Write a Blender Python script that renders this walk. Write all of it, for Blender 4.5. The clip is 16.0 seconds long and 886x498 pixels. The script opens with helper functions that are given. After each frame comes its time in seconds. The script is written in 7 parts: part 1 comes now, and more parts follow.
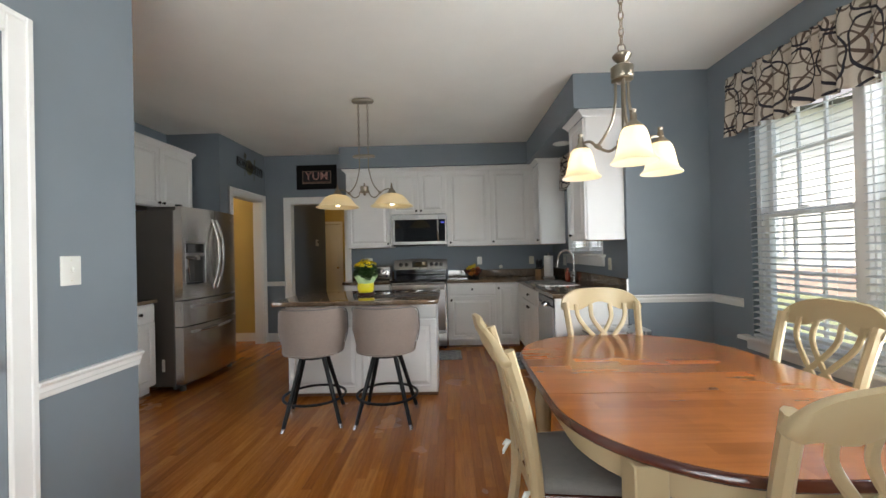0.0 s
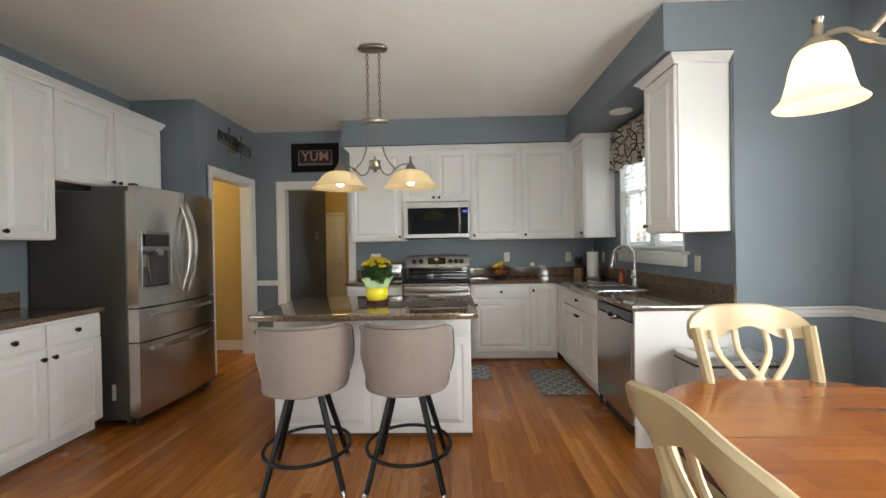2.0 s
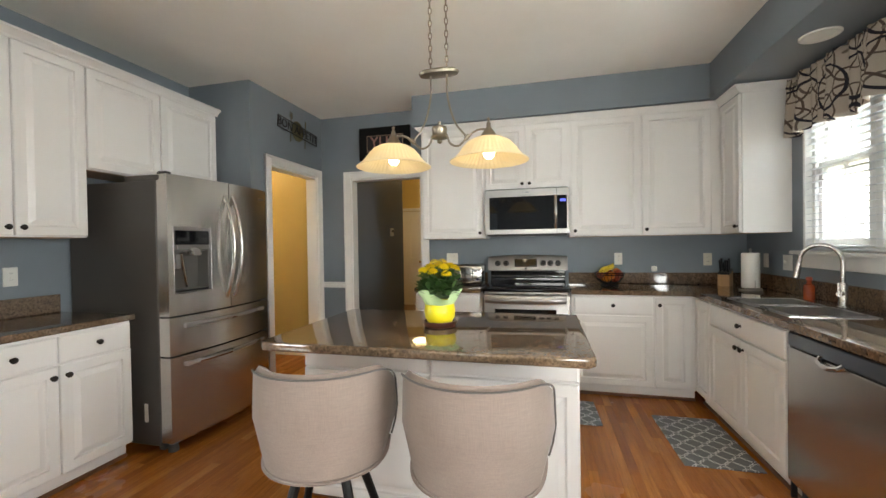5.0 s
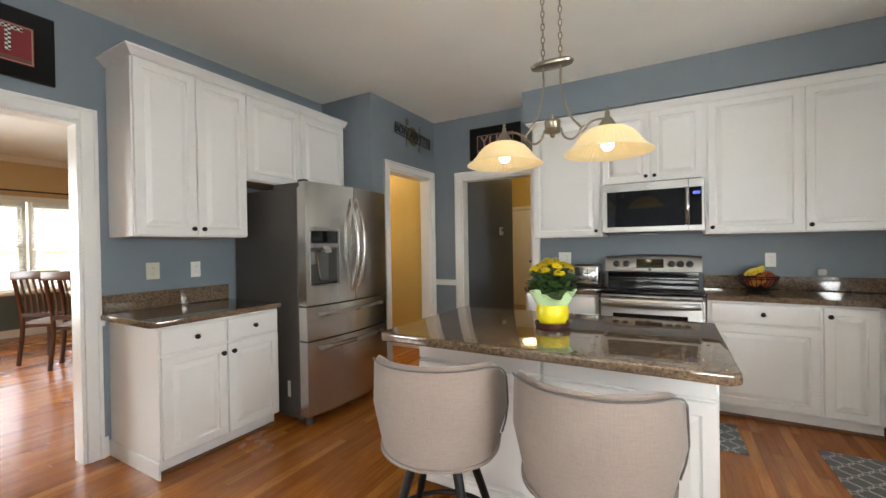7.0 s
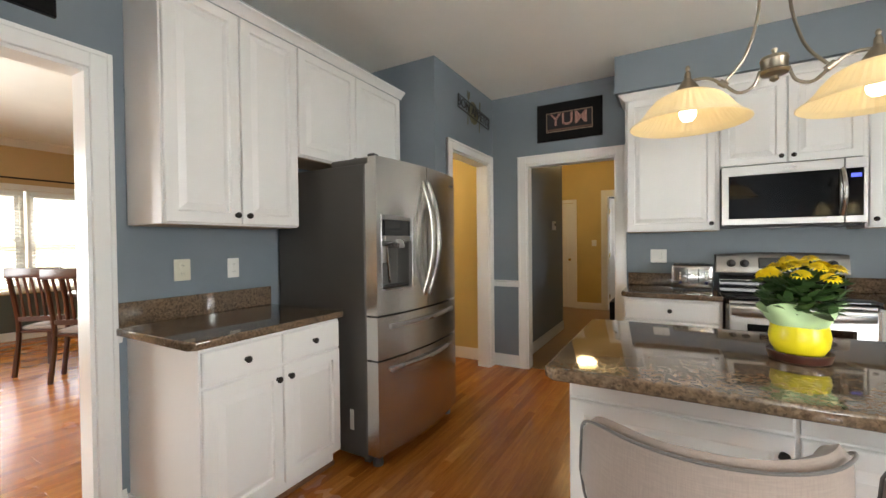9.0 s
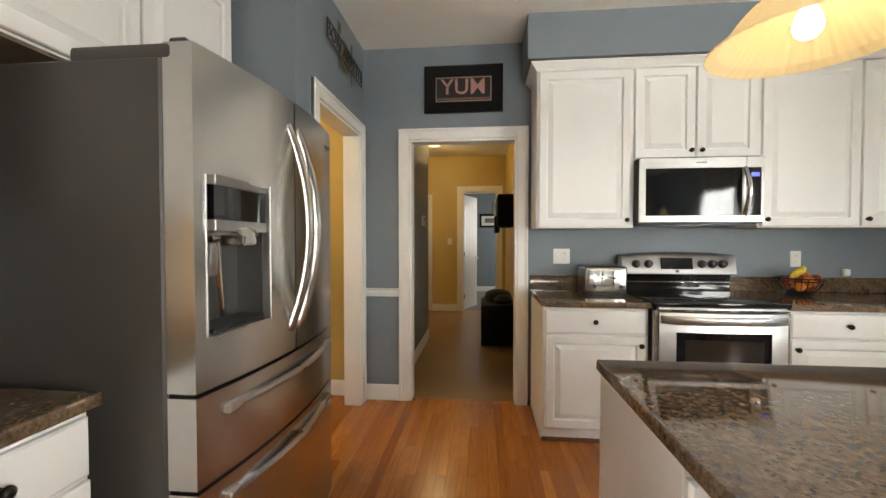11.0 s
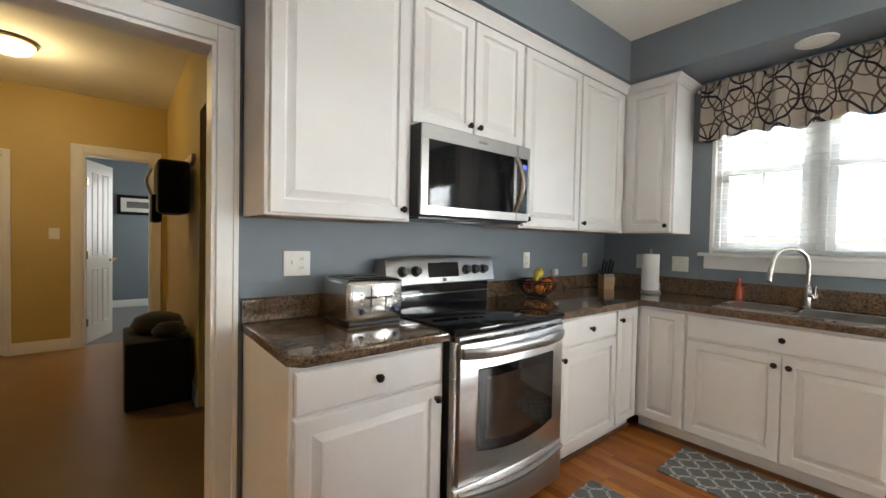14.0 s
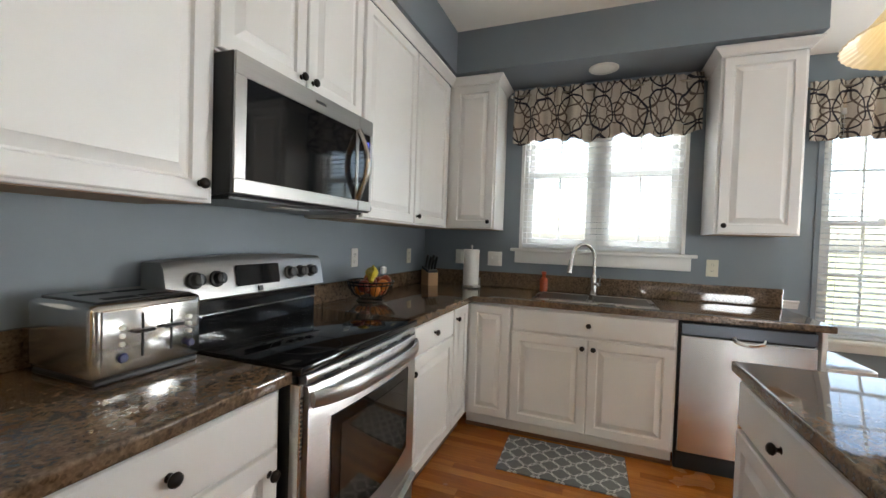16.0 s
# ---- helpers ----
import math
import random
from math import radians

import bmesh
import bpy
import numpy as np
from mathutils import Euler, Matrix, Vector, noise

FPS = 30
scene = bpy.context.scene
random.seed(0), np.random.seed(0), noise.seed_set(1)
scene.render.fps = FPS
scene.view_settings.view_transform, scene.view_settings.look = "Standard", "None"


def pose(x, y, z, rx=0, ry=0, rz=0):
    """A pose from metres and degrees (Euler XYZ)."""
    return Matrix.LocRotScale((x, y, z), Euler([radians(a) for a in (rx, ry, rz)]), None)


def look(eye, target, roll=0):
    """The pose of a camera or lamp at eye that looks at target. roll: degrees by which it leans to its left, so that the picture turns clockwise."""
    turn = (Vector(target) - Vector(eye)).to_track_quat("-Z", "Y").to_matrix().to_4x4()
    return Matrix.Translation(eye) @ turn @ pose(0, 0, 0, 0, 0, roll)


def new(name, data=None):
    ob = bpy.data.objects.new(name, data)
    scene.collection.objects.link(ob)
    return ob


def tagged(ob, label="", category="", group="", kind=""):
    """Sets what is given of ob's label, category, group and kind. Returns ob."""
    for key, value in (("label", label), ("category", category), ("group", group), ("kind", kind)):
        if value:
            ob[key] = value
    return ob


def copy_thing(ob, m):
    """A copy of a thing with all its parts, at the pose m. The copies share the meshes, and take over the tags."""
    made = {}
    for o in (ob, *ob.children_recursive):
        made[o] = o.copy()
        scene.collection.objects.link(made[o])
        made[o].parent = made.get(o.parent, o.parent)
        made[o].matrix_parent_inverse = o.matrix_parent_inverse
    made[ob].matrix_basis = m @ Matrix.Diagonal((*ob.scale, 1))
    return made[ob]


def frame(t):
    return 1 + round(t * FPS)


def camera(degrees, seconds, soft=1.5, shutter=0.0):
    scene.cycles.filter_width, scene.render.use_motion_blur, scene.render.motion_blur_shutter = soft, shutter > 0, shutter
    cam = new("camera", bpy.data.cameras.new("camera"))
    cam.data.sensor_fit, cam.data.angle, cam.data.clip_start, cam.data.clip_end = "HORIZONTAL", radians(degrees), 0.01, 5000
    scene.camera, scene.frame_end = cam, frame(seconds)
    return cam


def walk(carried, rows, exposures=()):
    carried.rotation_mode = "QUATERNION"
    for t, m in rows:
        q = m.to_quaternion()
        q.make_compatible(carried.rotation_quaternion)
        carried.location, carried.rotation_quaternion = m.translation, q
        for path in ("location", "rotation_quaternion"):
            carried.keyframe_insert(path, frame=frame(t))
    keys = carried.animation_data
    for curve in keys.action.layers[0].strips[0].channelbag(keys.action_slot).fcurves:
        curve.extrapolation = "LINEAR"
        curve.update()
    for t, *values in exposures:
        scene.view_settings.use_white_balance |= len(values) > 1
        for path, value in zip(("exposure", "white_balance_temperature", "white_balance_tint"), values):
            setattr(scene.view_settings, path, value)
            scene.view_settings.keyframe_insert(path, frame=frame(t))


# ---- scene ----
EXPOSURES = [(0.0, 1.55, 6800, 10), (1.5, 1.9, 6900, 10), (3.0, 2.25, 7200, 10), (5.5, 2.42, 7250, 10), (8.0, 2.35, 6900, 10), (10.5, 2.72, 7500, 10), (12.5, 2.68, 7300, 10), (14.5, 2.65, 6900, 10), (16.0, 2.45, 6900, 10)]
cam = camera(95.8, 16.0)
PATH = [
    (0, (0.847, -6.011, 1.305), (0.802, -4.011, 1.317), -1.3),
    (0.5, (0.818, -5.807, 1.306), (0.72, -3.809, 1.311), -1.2),
    (1, (0.739, -5.618, 1.306), (0.641, -3.62, 1.302), -1.1),
    (1.5, (0.656, -5.373, 1.302), (0.58, -3.374, 1.298), -1.1),
    (2, (0.584, -5.105, 1.312), (0.53, -3.106, 1.296), -1.0),
    (2.5, (0.541, -4.898, 1.311), (0.5, -2.899, 1.287), -0.9),
    (3, (0.529, -4.665, 1.304), (0.486, -2.665, 1.28), -1.0),
    (5.5, (0.546, -4.22, 1.333), (-0.09, -2.324, 1.305), -0.8),
    (6, (0.524, -4.227, 1.341), (-0.239, -2.378, 1.31), -0.8),
    (6.5, (0.512, -4.219, 1.324), (-0.364, -2.422, 1.305), -0.9),
    (7, (0.534, -4.226, 1.317), (-0.454, -2.487, 1.299), -0.9),
    (7.5, (0.375, -4.239, 1.301), (-0.673, -2.535, 1.283), -0.8),
    (8, (0.115, -4.207, 1.309), (-0.962, -2.523, 1.287), -0.7),
    (10.5, (-0.861, -3.384, 1.286), (-1.337, -1.442, 1.239), -0.2),
    (11, (-1.028, -3.159, 1.291), (-1.22, -1.168, 1.247), -0.0),
    (11.5, (-1.06, -2.903, 1.265), (-0.98, -0.905, 1.231), 0.3),
    (12, (-1.08, -2.657, 1.279), (-0.736, -0.687, 1.239), 0.4),
    (12.5, (-1.186, -2.405, 1.275), (-0.584, -0.498, 1.251), 0.5),
    (13, (-1.141, -2.22, 1.268), (-0.315, -0.399, 1.237), 0.8),
    (13.5, (-1.085, -2.047, 1.288), (-0.043, -0.341, 1.247), 1.0),
    (14, (-1.069, -1.891, 1.295), (0.192, -0.34, 1.247), 1.2),
    (14.5, (-1.105, -1.737, 1.303), (0.344, -0.359, 1.246), 1.5),
    (15, (-1.101, -1.641, 1.296), (0.525, -0.479, 1.235), 1.8),
    (15.5, (-0.999, -1.525, 1.295), (0.759, -0.573, 1.237), 2.0),
    (16, (-0.883, -1.412, 1.291), (0.984, -0.697, 1.24), 1.9),
]
walk(cam, [(t, look(eye, target, roll)) for t, eye, target, roll in PATH], EXPOSURES)

# ---- light ----
world = bpy.data.worlds.new("sky")
scene.world = world
world.use_nodes = True
wn = world.node_tree.nodes
sky = wn.new("ShaderNodeTexSky")
sky.sky_type = "NISHITA"
sky.sun_disc = False
sky.sun_elevation, sky.sun_rotation = radians(58), radians(-72)
sky.dust_density = 3.0
wn["Background"].inputs["Strength"].default_value = 0.15
world.node_tree.links.new(sky.outputs[0], wn["Background"].inputs["Color"])

sun = new("sun", bpy.data.lights.new("sun", "SUN"))
sun.data.energy, sun.data.angle, sun.data.color = 5.0, radians(10), (1.0, 0.95, 0.88)
sun.matrix_world = look((0, 0, 0), (0.504, -0.164, -0.848))


def window_or_fill_light(name, place, target, w, h, power, color=(0.86, 0.93, 1.0), spread=180):
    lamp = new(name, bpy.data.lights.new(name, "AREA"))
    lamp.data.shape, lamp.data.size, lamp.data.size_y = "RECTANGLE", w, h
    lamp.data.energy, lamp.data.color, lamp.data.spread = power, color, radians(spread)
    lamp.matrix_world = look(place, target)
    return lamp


window_or_fill_light("daylight_nook", (3.04, -4.74, 1.48), (-2.3, -3.4, 2.5), 1.25, 1.6, 29, spread=160)
window_or_fill_light("daylight_kitchen", (3.6, -1.41, 3.3), (1.6, -1.41, 0.9), 1.3, 1.0, 72)
# added fill from behind the walker, no such source known
window_or_fill_light("daylight_south", (0.45, -7.55, 0.95), (-0.3, -5.9, 2.81), 2.1, 1.1, 24)
# added fill lamp by the windowless south dining wall, aimed at the kitchen
window_or_fill_light("daylight_dining", (-5.7, -5.1, 1.4), (-2.2, -2.9, 1.3), 2.4, 1.6, 48)


def bulb(name, place, power, radius=0.03, color=(1.0, 0.74, 0.42)):
    lamp = new(name, bpy.data.lights.new(name, "POINT"))
    lamp.data.energy, lamp.data.shadow_soft_size, lamp.data.color = power, radius, color
    lamp.location = place
    return lamp

# ---- materials ----
class Mat:
    """A small builder round one node material."""

    def __init__(self, name, color=(0.8, 0.8, 0.8), rough=0.5, metal=0.0, **extra):
        self.m = bpy.data.materials.new(name)
        self.m.use_nodes = True
        self.t = self.m.node_tree
        self.b = self.t.nodes["Principled BSDF"]
        self.set("Base Color", (*color, 1)), self.set("Roughness", rough), self.set("Metallic", metal)
        for k, v in extra.items():
            self.set(k.replace("_", " "), v)

    def set(self, key, v):
        self.b.inputs[key].default_value = v

    def node(self, kind, **props):
        n = self.t.nodes.new("ShaderNode" + kind)
        if "data_type" in props:
            n.data_type = props["data_type"]
        if "blend_type" in props:
            n.blend_type = props["blend_type"]
        if "operation" in props:
            n.operation = props["operation"]
        return n

    def link(self, a, b):
        self.t.links.new(a, b)

    def coords(self, scale=(1, 1, 1), kind="Object", rot=(0, 0, 0)):
        tc, mp = self.node("TexCoord"), self.node("Mapping")
        mp.inputs["Scale"].default_value, mp.inputs["Rotation"].default_value = scale, rot
        self.link(tc.outputs[kind], mp.inputs[0])
        return mp.outputs[0]

    def noise(self, vec, scale, detail=3.0, rough=0.55):
        n = self.node("TexNoise")
        n.inputs["Scale"].default_value, n.inputs["Detail"].default_value, n.inputs["Roughness"].default_value = scale, detail, rough
        self.link(vec, n.inputs["Vector"])
        return n.outputs["Fac"]

    def ramp(self, fac, stops):
        r = self.node("ValToRGB")
        while len(r.color_ramp.elements) < len(stops):
            r.color_ramp.elements.new(0.5)
        for e, (p, c) in zip(r.color_ramp.elements, stops):
            e.position, e.color = p, (*c, 1) if len(c) == 3 else c
        self.link(fac, r.inputs[0])
        return r.outputs[0]

    def math(self, op, a, b=None, c=None):
        n = self.node("Math", operation=op)
        for i, v in enumerate((a, b, c)):
            if v is None:
                continue
            if isinstance(v, (int, float)):
                n.inputs[i].default_value = v
            else:
                self.link(v, n.inputs[i])
        return n.outputs[0]

    def mix(self, fac, a, b, blend="MIX"):
        n = self.node("Mix", data_type="RGBA", blend_type=blend)
        for sock, v in ((n.inputs[0], fac), (n.inputs[6], a), (n.inputs[7], b)):
            if isinstance(v, (int, float)):
                sock.default_value = v
            elif isinstance(v, tuple):
                sock.default_value = (*v, 1)
            else:
                self.link(v, sock)
        return n.outputs[2]

    def color(self, out):
        self.link(out, self.b.inputs["Base Color"])
        return self

    def rough(self, fac, lo, hi):
        n = self.node("MapRange")
        n.inputs["To Min"].default_value, n.inputs["To Max"].default_value = lo, hi
        self.link(fac, n.inputs["Value"])
        self.link(n.outputs[0], self.b.inputs["Roughness"])
        return self

    def bump(self, height, strength=0.1, dist=0.002):
        n = self.node("Bump")
        n.inputs["Strength"].default_value, n.inputs["Distance"].default_value = strength, dist
        self.link(height, n.inputs["Height"])
        self.link(n.outputs[0], self.b.inputs["Normal"])
        return self


def painted(name, color, rough=0.45, vary=0.06, grain=220, relief=0.08, sheen=0.5):
    """Rolled paint: slow uneven tone, fine roller stipple."""
    m = Mat(name, color, rough)
    v = m.coords()
    slow, fine = m.noise(v, 1.7, 4), m.noise(v, grain, 2)
    lo, hi = tuple(c * (1 - vary) for c in color), tuple(min(1, c * (1 + vary)) for c in color)
    m.color(m.ramp(slow, [(0.3, lo), (0.7, hi)]))
    m.rough(slow, rough - 0.05, rough + 0.08)
    m.set("Specular IOR Level", sheen)
    return m.bump(fine, relief, 0.001).m


WALL_BLUE = painted("blue_grey_wall_paint", (0.196, 0.229, 0.258), 0.5)
WALL_YELLOW = painted("ochre_wall_paint", (0.56, 0.41, 0.14), 0.5)
WALL_DINING = painted("tan_wall_paint", (0.56, 0.40, 0.20), 0.5)
WALL_GREEN = painted("dark_green_wall_paint", (0.10, 0.12, 0.11), 0.5)
CEILING = painted("ceiling_paint", (0.88, 0.875, 0.82), 0.8, 0.03, 90, 0.25)
TRIM = painted("white_trim_paint", (0.80, 0.79, 0.76), 0.32, 0.03, 120, 0.03)
CAB = painted("white_cabinet_paint", (0.80, 0.785, 0.76), 0.34, 0.03, 160, 0.04)
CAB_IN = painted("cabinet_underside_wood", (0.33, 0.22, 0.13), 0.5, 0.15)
KICK = painted("brown_toe_kick", (0.16, 0.07, 0.03), 0.45, 0.2)
CREAM = painted("cream_chair_paint", (0.49, 0.385, 0.225), 0.38, 0.06, 90, 0.06)
PLASTIC = painted("white_switch_plastic", (0.78, 0.77, 0.72), 0.3, 0.02)
IVORY = painted("ivory_outlet_plastic", (0.66, 0.62, 0.50), 0.3, 0.02)
BLACK = Mat("black_plastic", (0.012, 0.012, 0.013), 0.3).m
BLACK_SATIN = painted("black_satin_frame", (0.007, 0.0065, 0.0065), 0.42, 0.2, sheen=0.22)
BLACK_FRAME = Mat("black_picture_frame", (0.006, 0.005, 0.005), 0.4, Specular_IOR_Level=0.18).m
# near-black paints the shade inside slots, vents and gaps; also gasket and tub
DARK = Mat("dark_recess", (0.008, 0.008, 0.008), 0.7).m
KNOB = Mat("oil_rubbed_bronze", (0.018, 0.014, 0.012), 0.32, 0.6).m
CHROME = Mat("polished_chrome", (0.62, 0.61, 0.6), 0.12, 1.0).m


def brushed(name, color, rough, along):
    """Brushed steel, with fine streaks along one axis."""
    m = Mat(name, color, rough, 1.0)
    s = [340.0, 340.0, 340.0]
    s["xyz".index(along)] = 3.0
    v = m.coords(tuple(s))
    streak, smear = m.noise(v, 1.0, 2), m.noise(m.coords(), 3.0, 4)
    m.color(m.ramp(streak, [(0.25, tuple(c * 0.93 for c in color)), (0.75, tuple(min(1, c * 1.05) for c in color))]))
    m.rough(smear, rough - 0.02, rough + 0.05)
    return m.m


STEEL = brushed("brushed_stainless_steel", (0.57, 0.55, 0.52), 0.23, "z")
STEEL_H = brushed("brushed_stainless_horizontal", (0.39, 0.38, 0.365), 0.33, "x")
STEEL_Y = brushed("brushed_stainless_side_run", (0.58, 0.57, 0.555), 0.26, "y")
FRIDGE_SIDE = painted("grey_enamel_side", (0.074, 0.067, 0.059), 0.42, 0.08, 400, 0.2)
PEWTER = brushed("antique_nickel", (0.29, 0.25, 0.195), 0.30, "z")
BLACK_GLASS = Mat("black_glass", (0.006, 0.006, 0.007), 0.05, 0.0, Specular_IOR_Level=0.4).m


def oak_floor():
    m = Mat("oak_floor_boards", (0.35, 0.17, 0.06), 0.25, Coat_Weight=0.08, Coat_Roughness=0.15)
    info = m.node("ObjectInfo").outputs["Random"]
    isl = m.node("NewGeometry").outputs["Random Per Island"]
    rnd = m.math("FRACT", m.math("ADD", m.math("MULTIPLY", info, 7.31), m.math("MULTIPLY", isl, 3.77)))
    tc = m.node("NewGeometry").outputs["Position"]
    shift = m.node("CombineXYZ")
    m.link(m.math("MULTIPLY", rnd, 40.0), shift.inputs[0]), m.link(m.math("MULTIPLY", rnd, 17.0), shift.inputs[1])
    add = m.node("VectorMath", operation="ADD")
    m.link(tc, add.inputs[0]), m.link(shift.outputs[0], add.inputs[1])
    mp = m.node("Mapping")
    mp.inputs["Scale"].default_value = (26, 1.6, 1)
    m.link(add.outputs[0], mp.inputs[0])
    grain = m.noise(mp.outputs[0], 2.2, 6, 0.6)
    fine = m.noise(mp.outputs[0], 14.0, 3)
    tone = m.ramp(rnd, [(0.0, (0.34, 0.108, 0.015)), (0.35, (0.44, 0.151, 0.023)), (0.7, (0.52, 0.190, 0.032)), (1.0, (0.61, 0.245, 0.050))])
    dark = m.ramp(grain, [(0.30, (0.70, 0.63, 0.55)), (0.62, (1, 1, 1))])
    pores = m.ramp(fine, [(0.35, (0.86, 0.83, 0.8)), (0.55, (1, 1, 1))])
    m.color(m.mix(1.0, m.mix(1.0, tone, dark, "MULTIPLY"), pores, "MULTIPLY"))
    worn = m.noise(tc, 1.3, 4)
    m.rough(worn, 0.19, 0.32)
    return m.bump(grain, 0.05, 0.001).m


OAK = oak_floor()


def granite():
    """Brown granite: dark flecks and tan crystals of about a centimetre, in slow clouds."""
    m = Mat("brown_speckled_granite", (0.1, 0.07, 0.05), 0.07, Specular_IOR_Level=1.0)
    v = m.node("NewGeometry").outputs["Position"]
    vor = m.node("TexVoronoi")
    vor.inputs["Scale"].default_value = 130
    m.link(v, vor.inputs["Vector"])
    sep = m.node("SeparateColor")
    m.link(vor.outputs["Color"], sep.inputs[0])
    n1, n2, n3, n4 = m.noise(v, 75, 4, 0.6), m.noise(v, 24, 4, 0.65), m.noise(v, 4, 2), m.noise(v, 7, 3)
    base = m.ramp(n1, [(0.28, (0.050, 0.030, 0.018)), (0.42, (0.118, 0.078, 0.049)), (0.58, (0.170, 0.117, 0.077)), (0.74, (0.24, 0.172, 0.118))])
    flecks = m.ramp(sep.outputs[0], [(0.0, (0.42, 0.38, 0.34)), (0.16, (0.62, 0.58, 0.54)), (0.24, (1, 1, 1)), (1.0, (1.12, 1.1, 1.06))])
    cloud = m.ramp(n2, [(0.32, (0.66, 0.64, 0.62)), (0.46, (1.0, 1.0, 1.0)), (0.72, (1.14, 1.11, 1.08))])
    drift = m.ramp(n4, [(0.35, (0.86, 0.85, 0.85)), (0.65, (1.1, 1.09, 1.07))])
    c = m.mix(1.0, m.mix(0.75, base, flecks, "MULTIPLY"), cloud, "MULTIPLY")
    m.color(m.mix(1.0, c, drift, "MULTIPLY"))
    m.rough(n3, 0.03, 0.065)
    return m.m


GRANITE = granite()


def wood(name, dark, light, rough=0.3, scale=(1, 14, 14), coat=0.3):
    m = Mat(name, light, rough, Coat_Weight=coat, Coat_Roughness=0.1)
    v = m.coords(scale)
    g, s = m.noise(v, 3.0, 6, 0.6), m.noise(m.coords(), 2.5, 3)
    m.color(m.mix(0.35, m.ramp(g, [(0.3, dark), (0.7, light)]), m.ramp(s, [(0.3, dark), (0.7, light)])))
    m.rough(s, rough - 0.06, rough + 0.08)
    return m.bump(g, 0.03, 0.001).m


def staved_top():
    """Edge-glued staves that run across the table, under a clear finish."""
    m = Mat("honey_brown_tabletop", (0.3, 0.11, 0.03), 0.2, Coat_Weight=0.5, Coat_Roughness=0.08)
    sep = m.node("SeparateXYZ")
    m.link(m.node("NewGeometry").outputs["Position"], sep.inputs[0])
    row = m.math("FLOOR", m.math("DIVIDE", sep.outputs[1], 0.062))
    shift = m.math("FRACT", m.math("MULTIPLY", m.math("SINE", m.math("MULTIPLY", row, 12.9898)), 4375.5))
    col = m.math("FLOOR", m.math("ADD", m.math("DIVIDE", sep.outputs[0], 0.46), m.math("MULTIPLY", shift, 3.0)))
    rnd = m.math("FRACT", m.math("MULTIPLY", m.math("SINE", m.math("ADD", m.math("MULTIPLY", row, 7.13), m.math("MULTIPLY", col, 3.71))), 9631.7))
    tone = m.ramp(rnd, [(0.0, (0.31, 0.098, 0.019)), (0.5, (0.36, 0.120, 0.025)), (1.0, (0.42, 0.148, 0.033))])
    g = m.noise(m.coords((1.3, 16, 16)), 3.0, 6, 0.6)
    cloud = m.noise(m.coords(), 4.0, 4)
    grain = m.ramp(g, [(0.3, (0.89, 0.86, 0.83)), (0.65, (1.05, 1.03, 1.0))])
    patch = m.ramp(cloud, [(0.3, (0.86, 0.83, 0.8)), (0.7, (1.1, 1.08, 1.04))])
    m.color(m.mix(1.0, m.mix(1.0, tone, grain, "MULTIPLY"), patch, "MULTIPLY"))
    m.rough(cloud, 0.16, 0.30)
    return m.m


TABLE_WOOD = staved_top()
TABLE_EDGE = wood("dark_cherry_edge", (0.055, 0.012, 0.006), (0.11, 0.026, 0.012), 0.22, (3, 3, 20), 0.5)
CHERRY = wood("dark_cherry_chair", (0.030, 0.007, 0.004), (0.062, 0.016, 0.008), 0.3)
BLOCK_WOOD = wood("beech_knife_block", (0.36, 0.20, 0.085), (0.47, 0.29, 0.14), 0.45, (14, 14, 1), 0.0)


def fabric(name, color, scale=900, rough=0.9, vary=0.12):
    m = Mat(name, color, rough, Sheen_Weight=0.25)
    v = m.coords()
    warp, weft = m.noise(m.coords((1, 1, 0.06)), scale, 2), m.noise(m.coords((0.06, 0.06, 1)), scale, 2)
    slow = m.noise(v, 5, 3)
    thread = m.math("MULTIPLY", m.math("ADD", warp, weft), 0.5)
    lo, hi = tuple(c * (1 - vary) for c in color), tuple(min(1, c * (1 + vary)) for c in color)
    m.color(m.mix(0.3, m.ramp(thread, [(0.38, lo), (0.62, hi)]), m.ramp(slow, [(0.3, lo), (0.7, hi)])))
    return m.bump(thread, 0.25, 0.001).m


STOOL_FABRIC = fabric("greige_linen", (0.240, 0.184, 0.155), 420)
PIPING = fabric("grey_piping", (0.095, 0.085, 0.08), 600)
CUSHION = fabric("grey_cushion", (0.20, 0.19, 0.175), 500)
BLACK_CLOTH = fabric("black_cloth", (0.006, 0.006, 0.007), 300)


def glowing(name, color, strength, base=(0.8, 0.7, 0.5), rough=0.35):
    return Mat(name, base, rough, Emission_Color=(*color, 1), Emission_Strength=strength).m


def lamp_glass(name, color, strength, tint, share=0.6, clear=0.0):
    """Shade glass: lets the bulb's light through diffusely and glows a little."""
    m = Mat(name, tint, 0.3, Emission_Color=(*color, 1), Emission_Strength=strength)
    tr, mx = m.node("BsdfTranslucent"), m.node("MixShader")
    tr.inputs[0].default_value = (*tint, 1)
    mx.inputs[0].default_value = share
    m.link(m.b.outputs[0], mx.inputs[1]), m.link(tr.outputs[0], mx.inputs[2])
    see, out = m.node("BsdfTransparent"), m.node("MixShader")
    see.inputs[0].default_value = (*tint, 1)
    out.inputs[0].default_value = clear
    m.link(mx.outputs[0], out.inputs[1]), m.link(see.outputs[0], out.inputs[2])
    m.link(out.outputs[0], m.t.nodes["Material Output"].inputs[0])
    return m.m


def glass(name="clear_glass"):
    return Mat(name, (1, 1, 1), 0.0, Transmission_Weight=1.0, IOR=1.05).m


GLASS = glass()

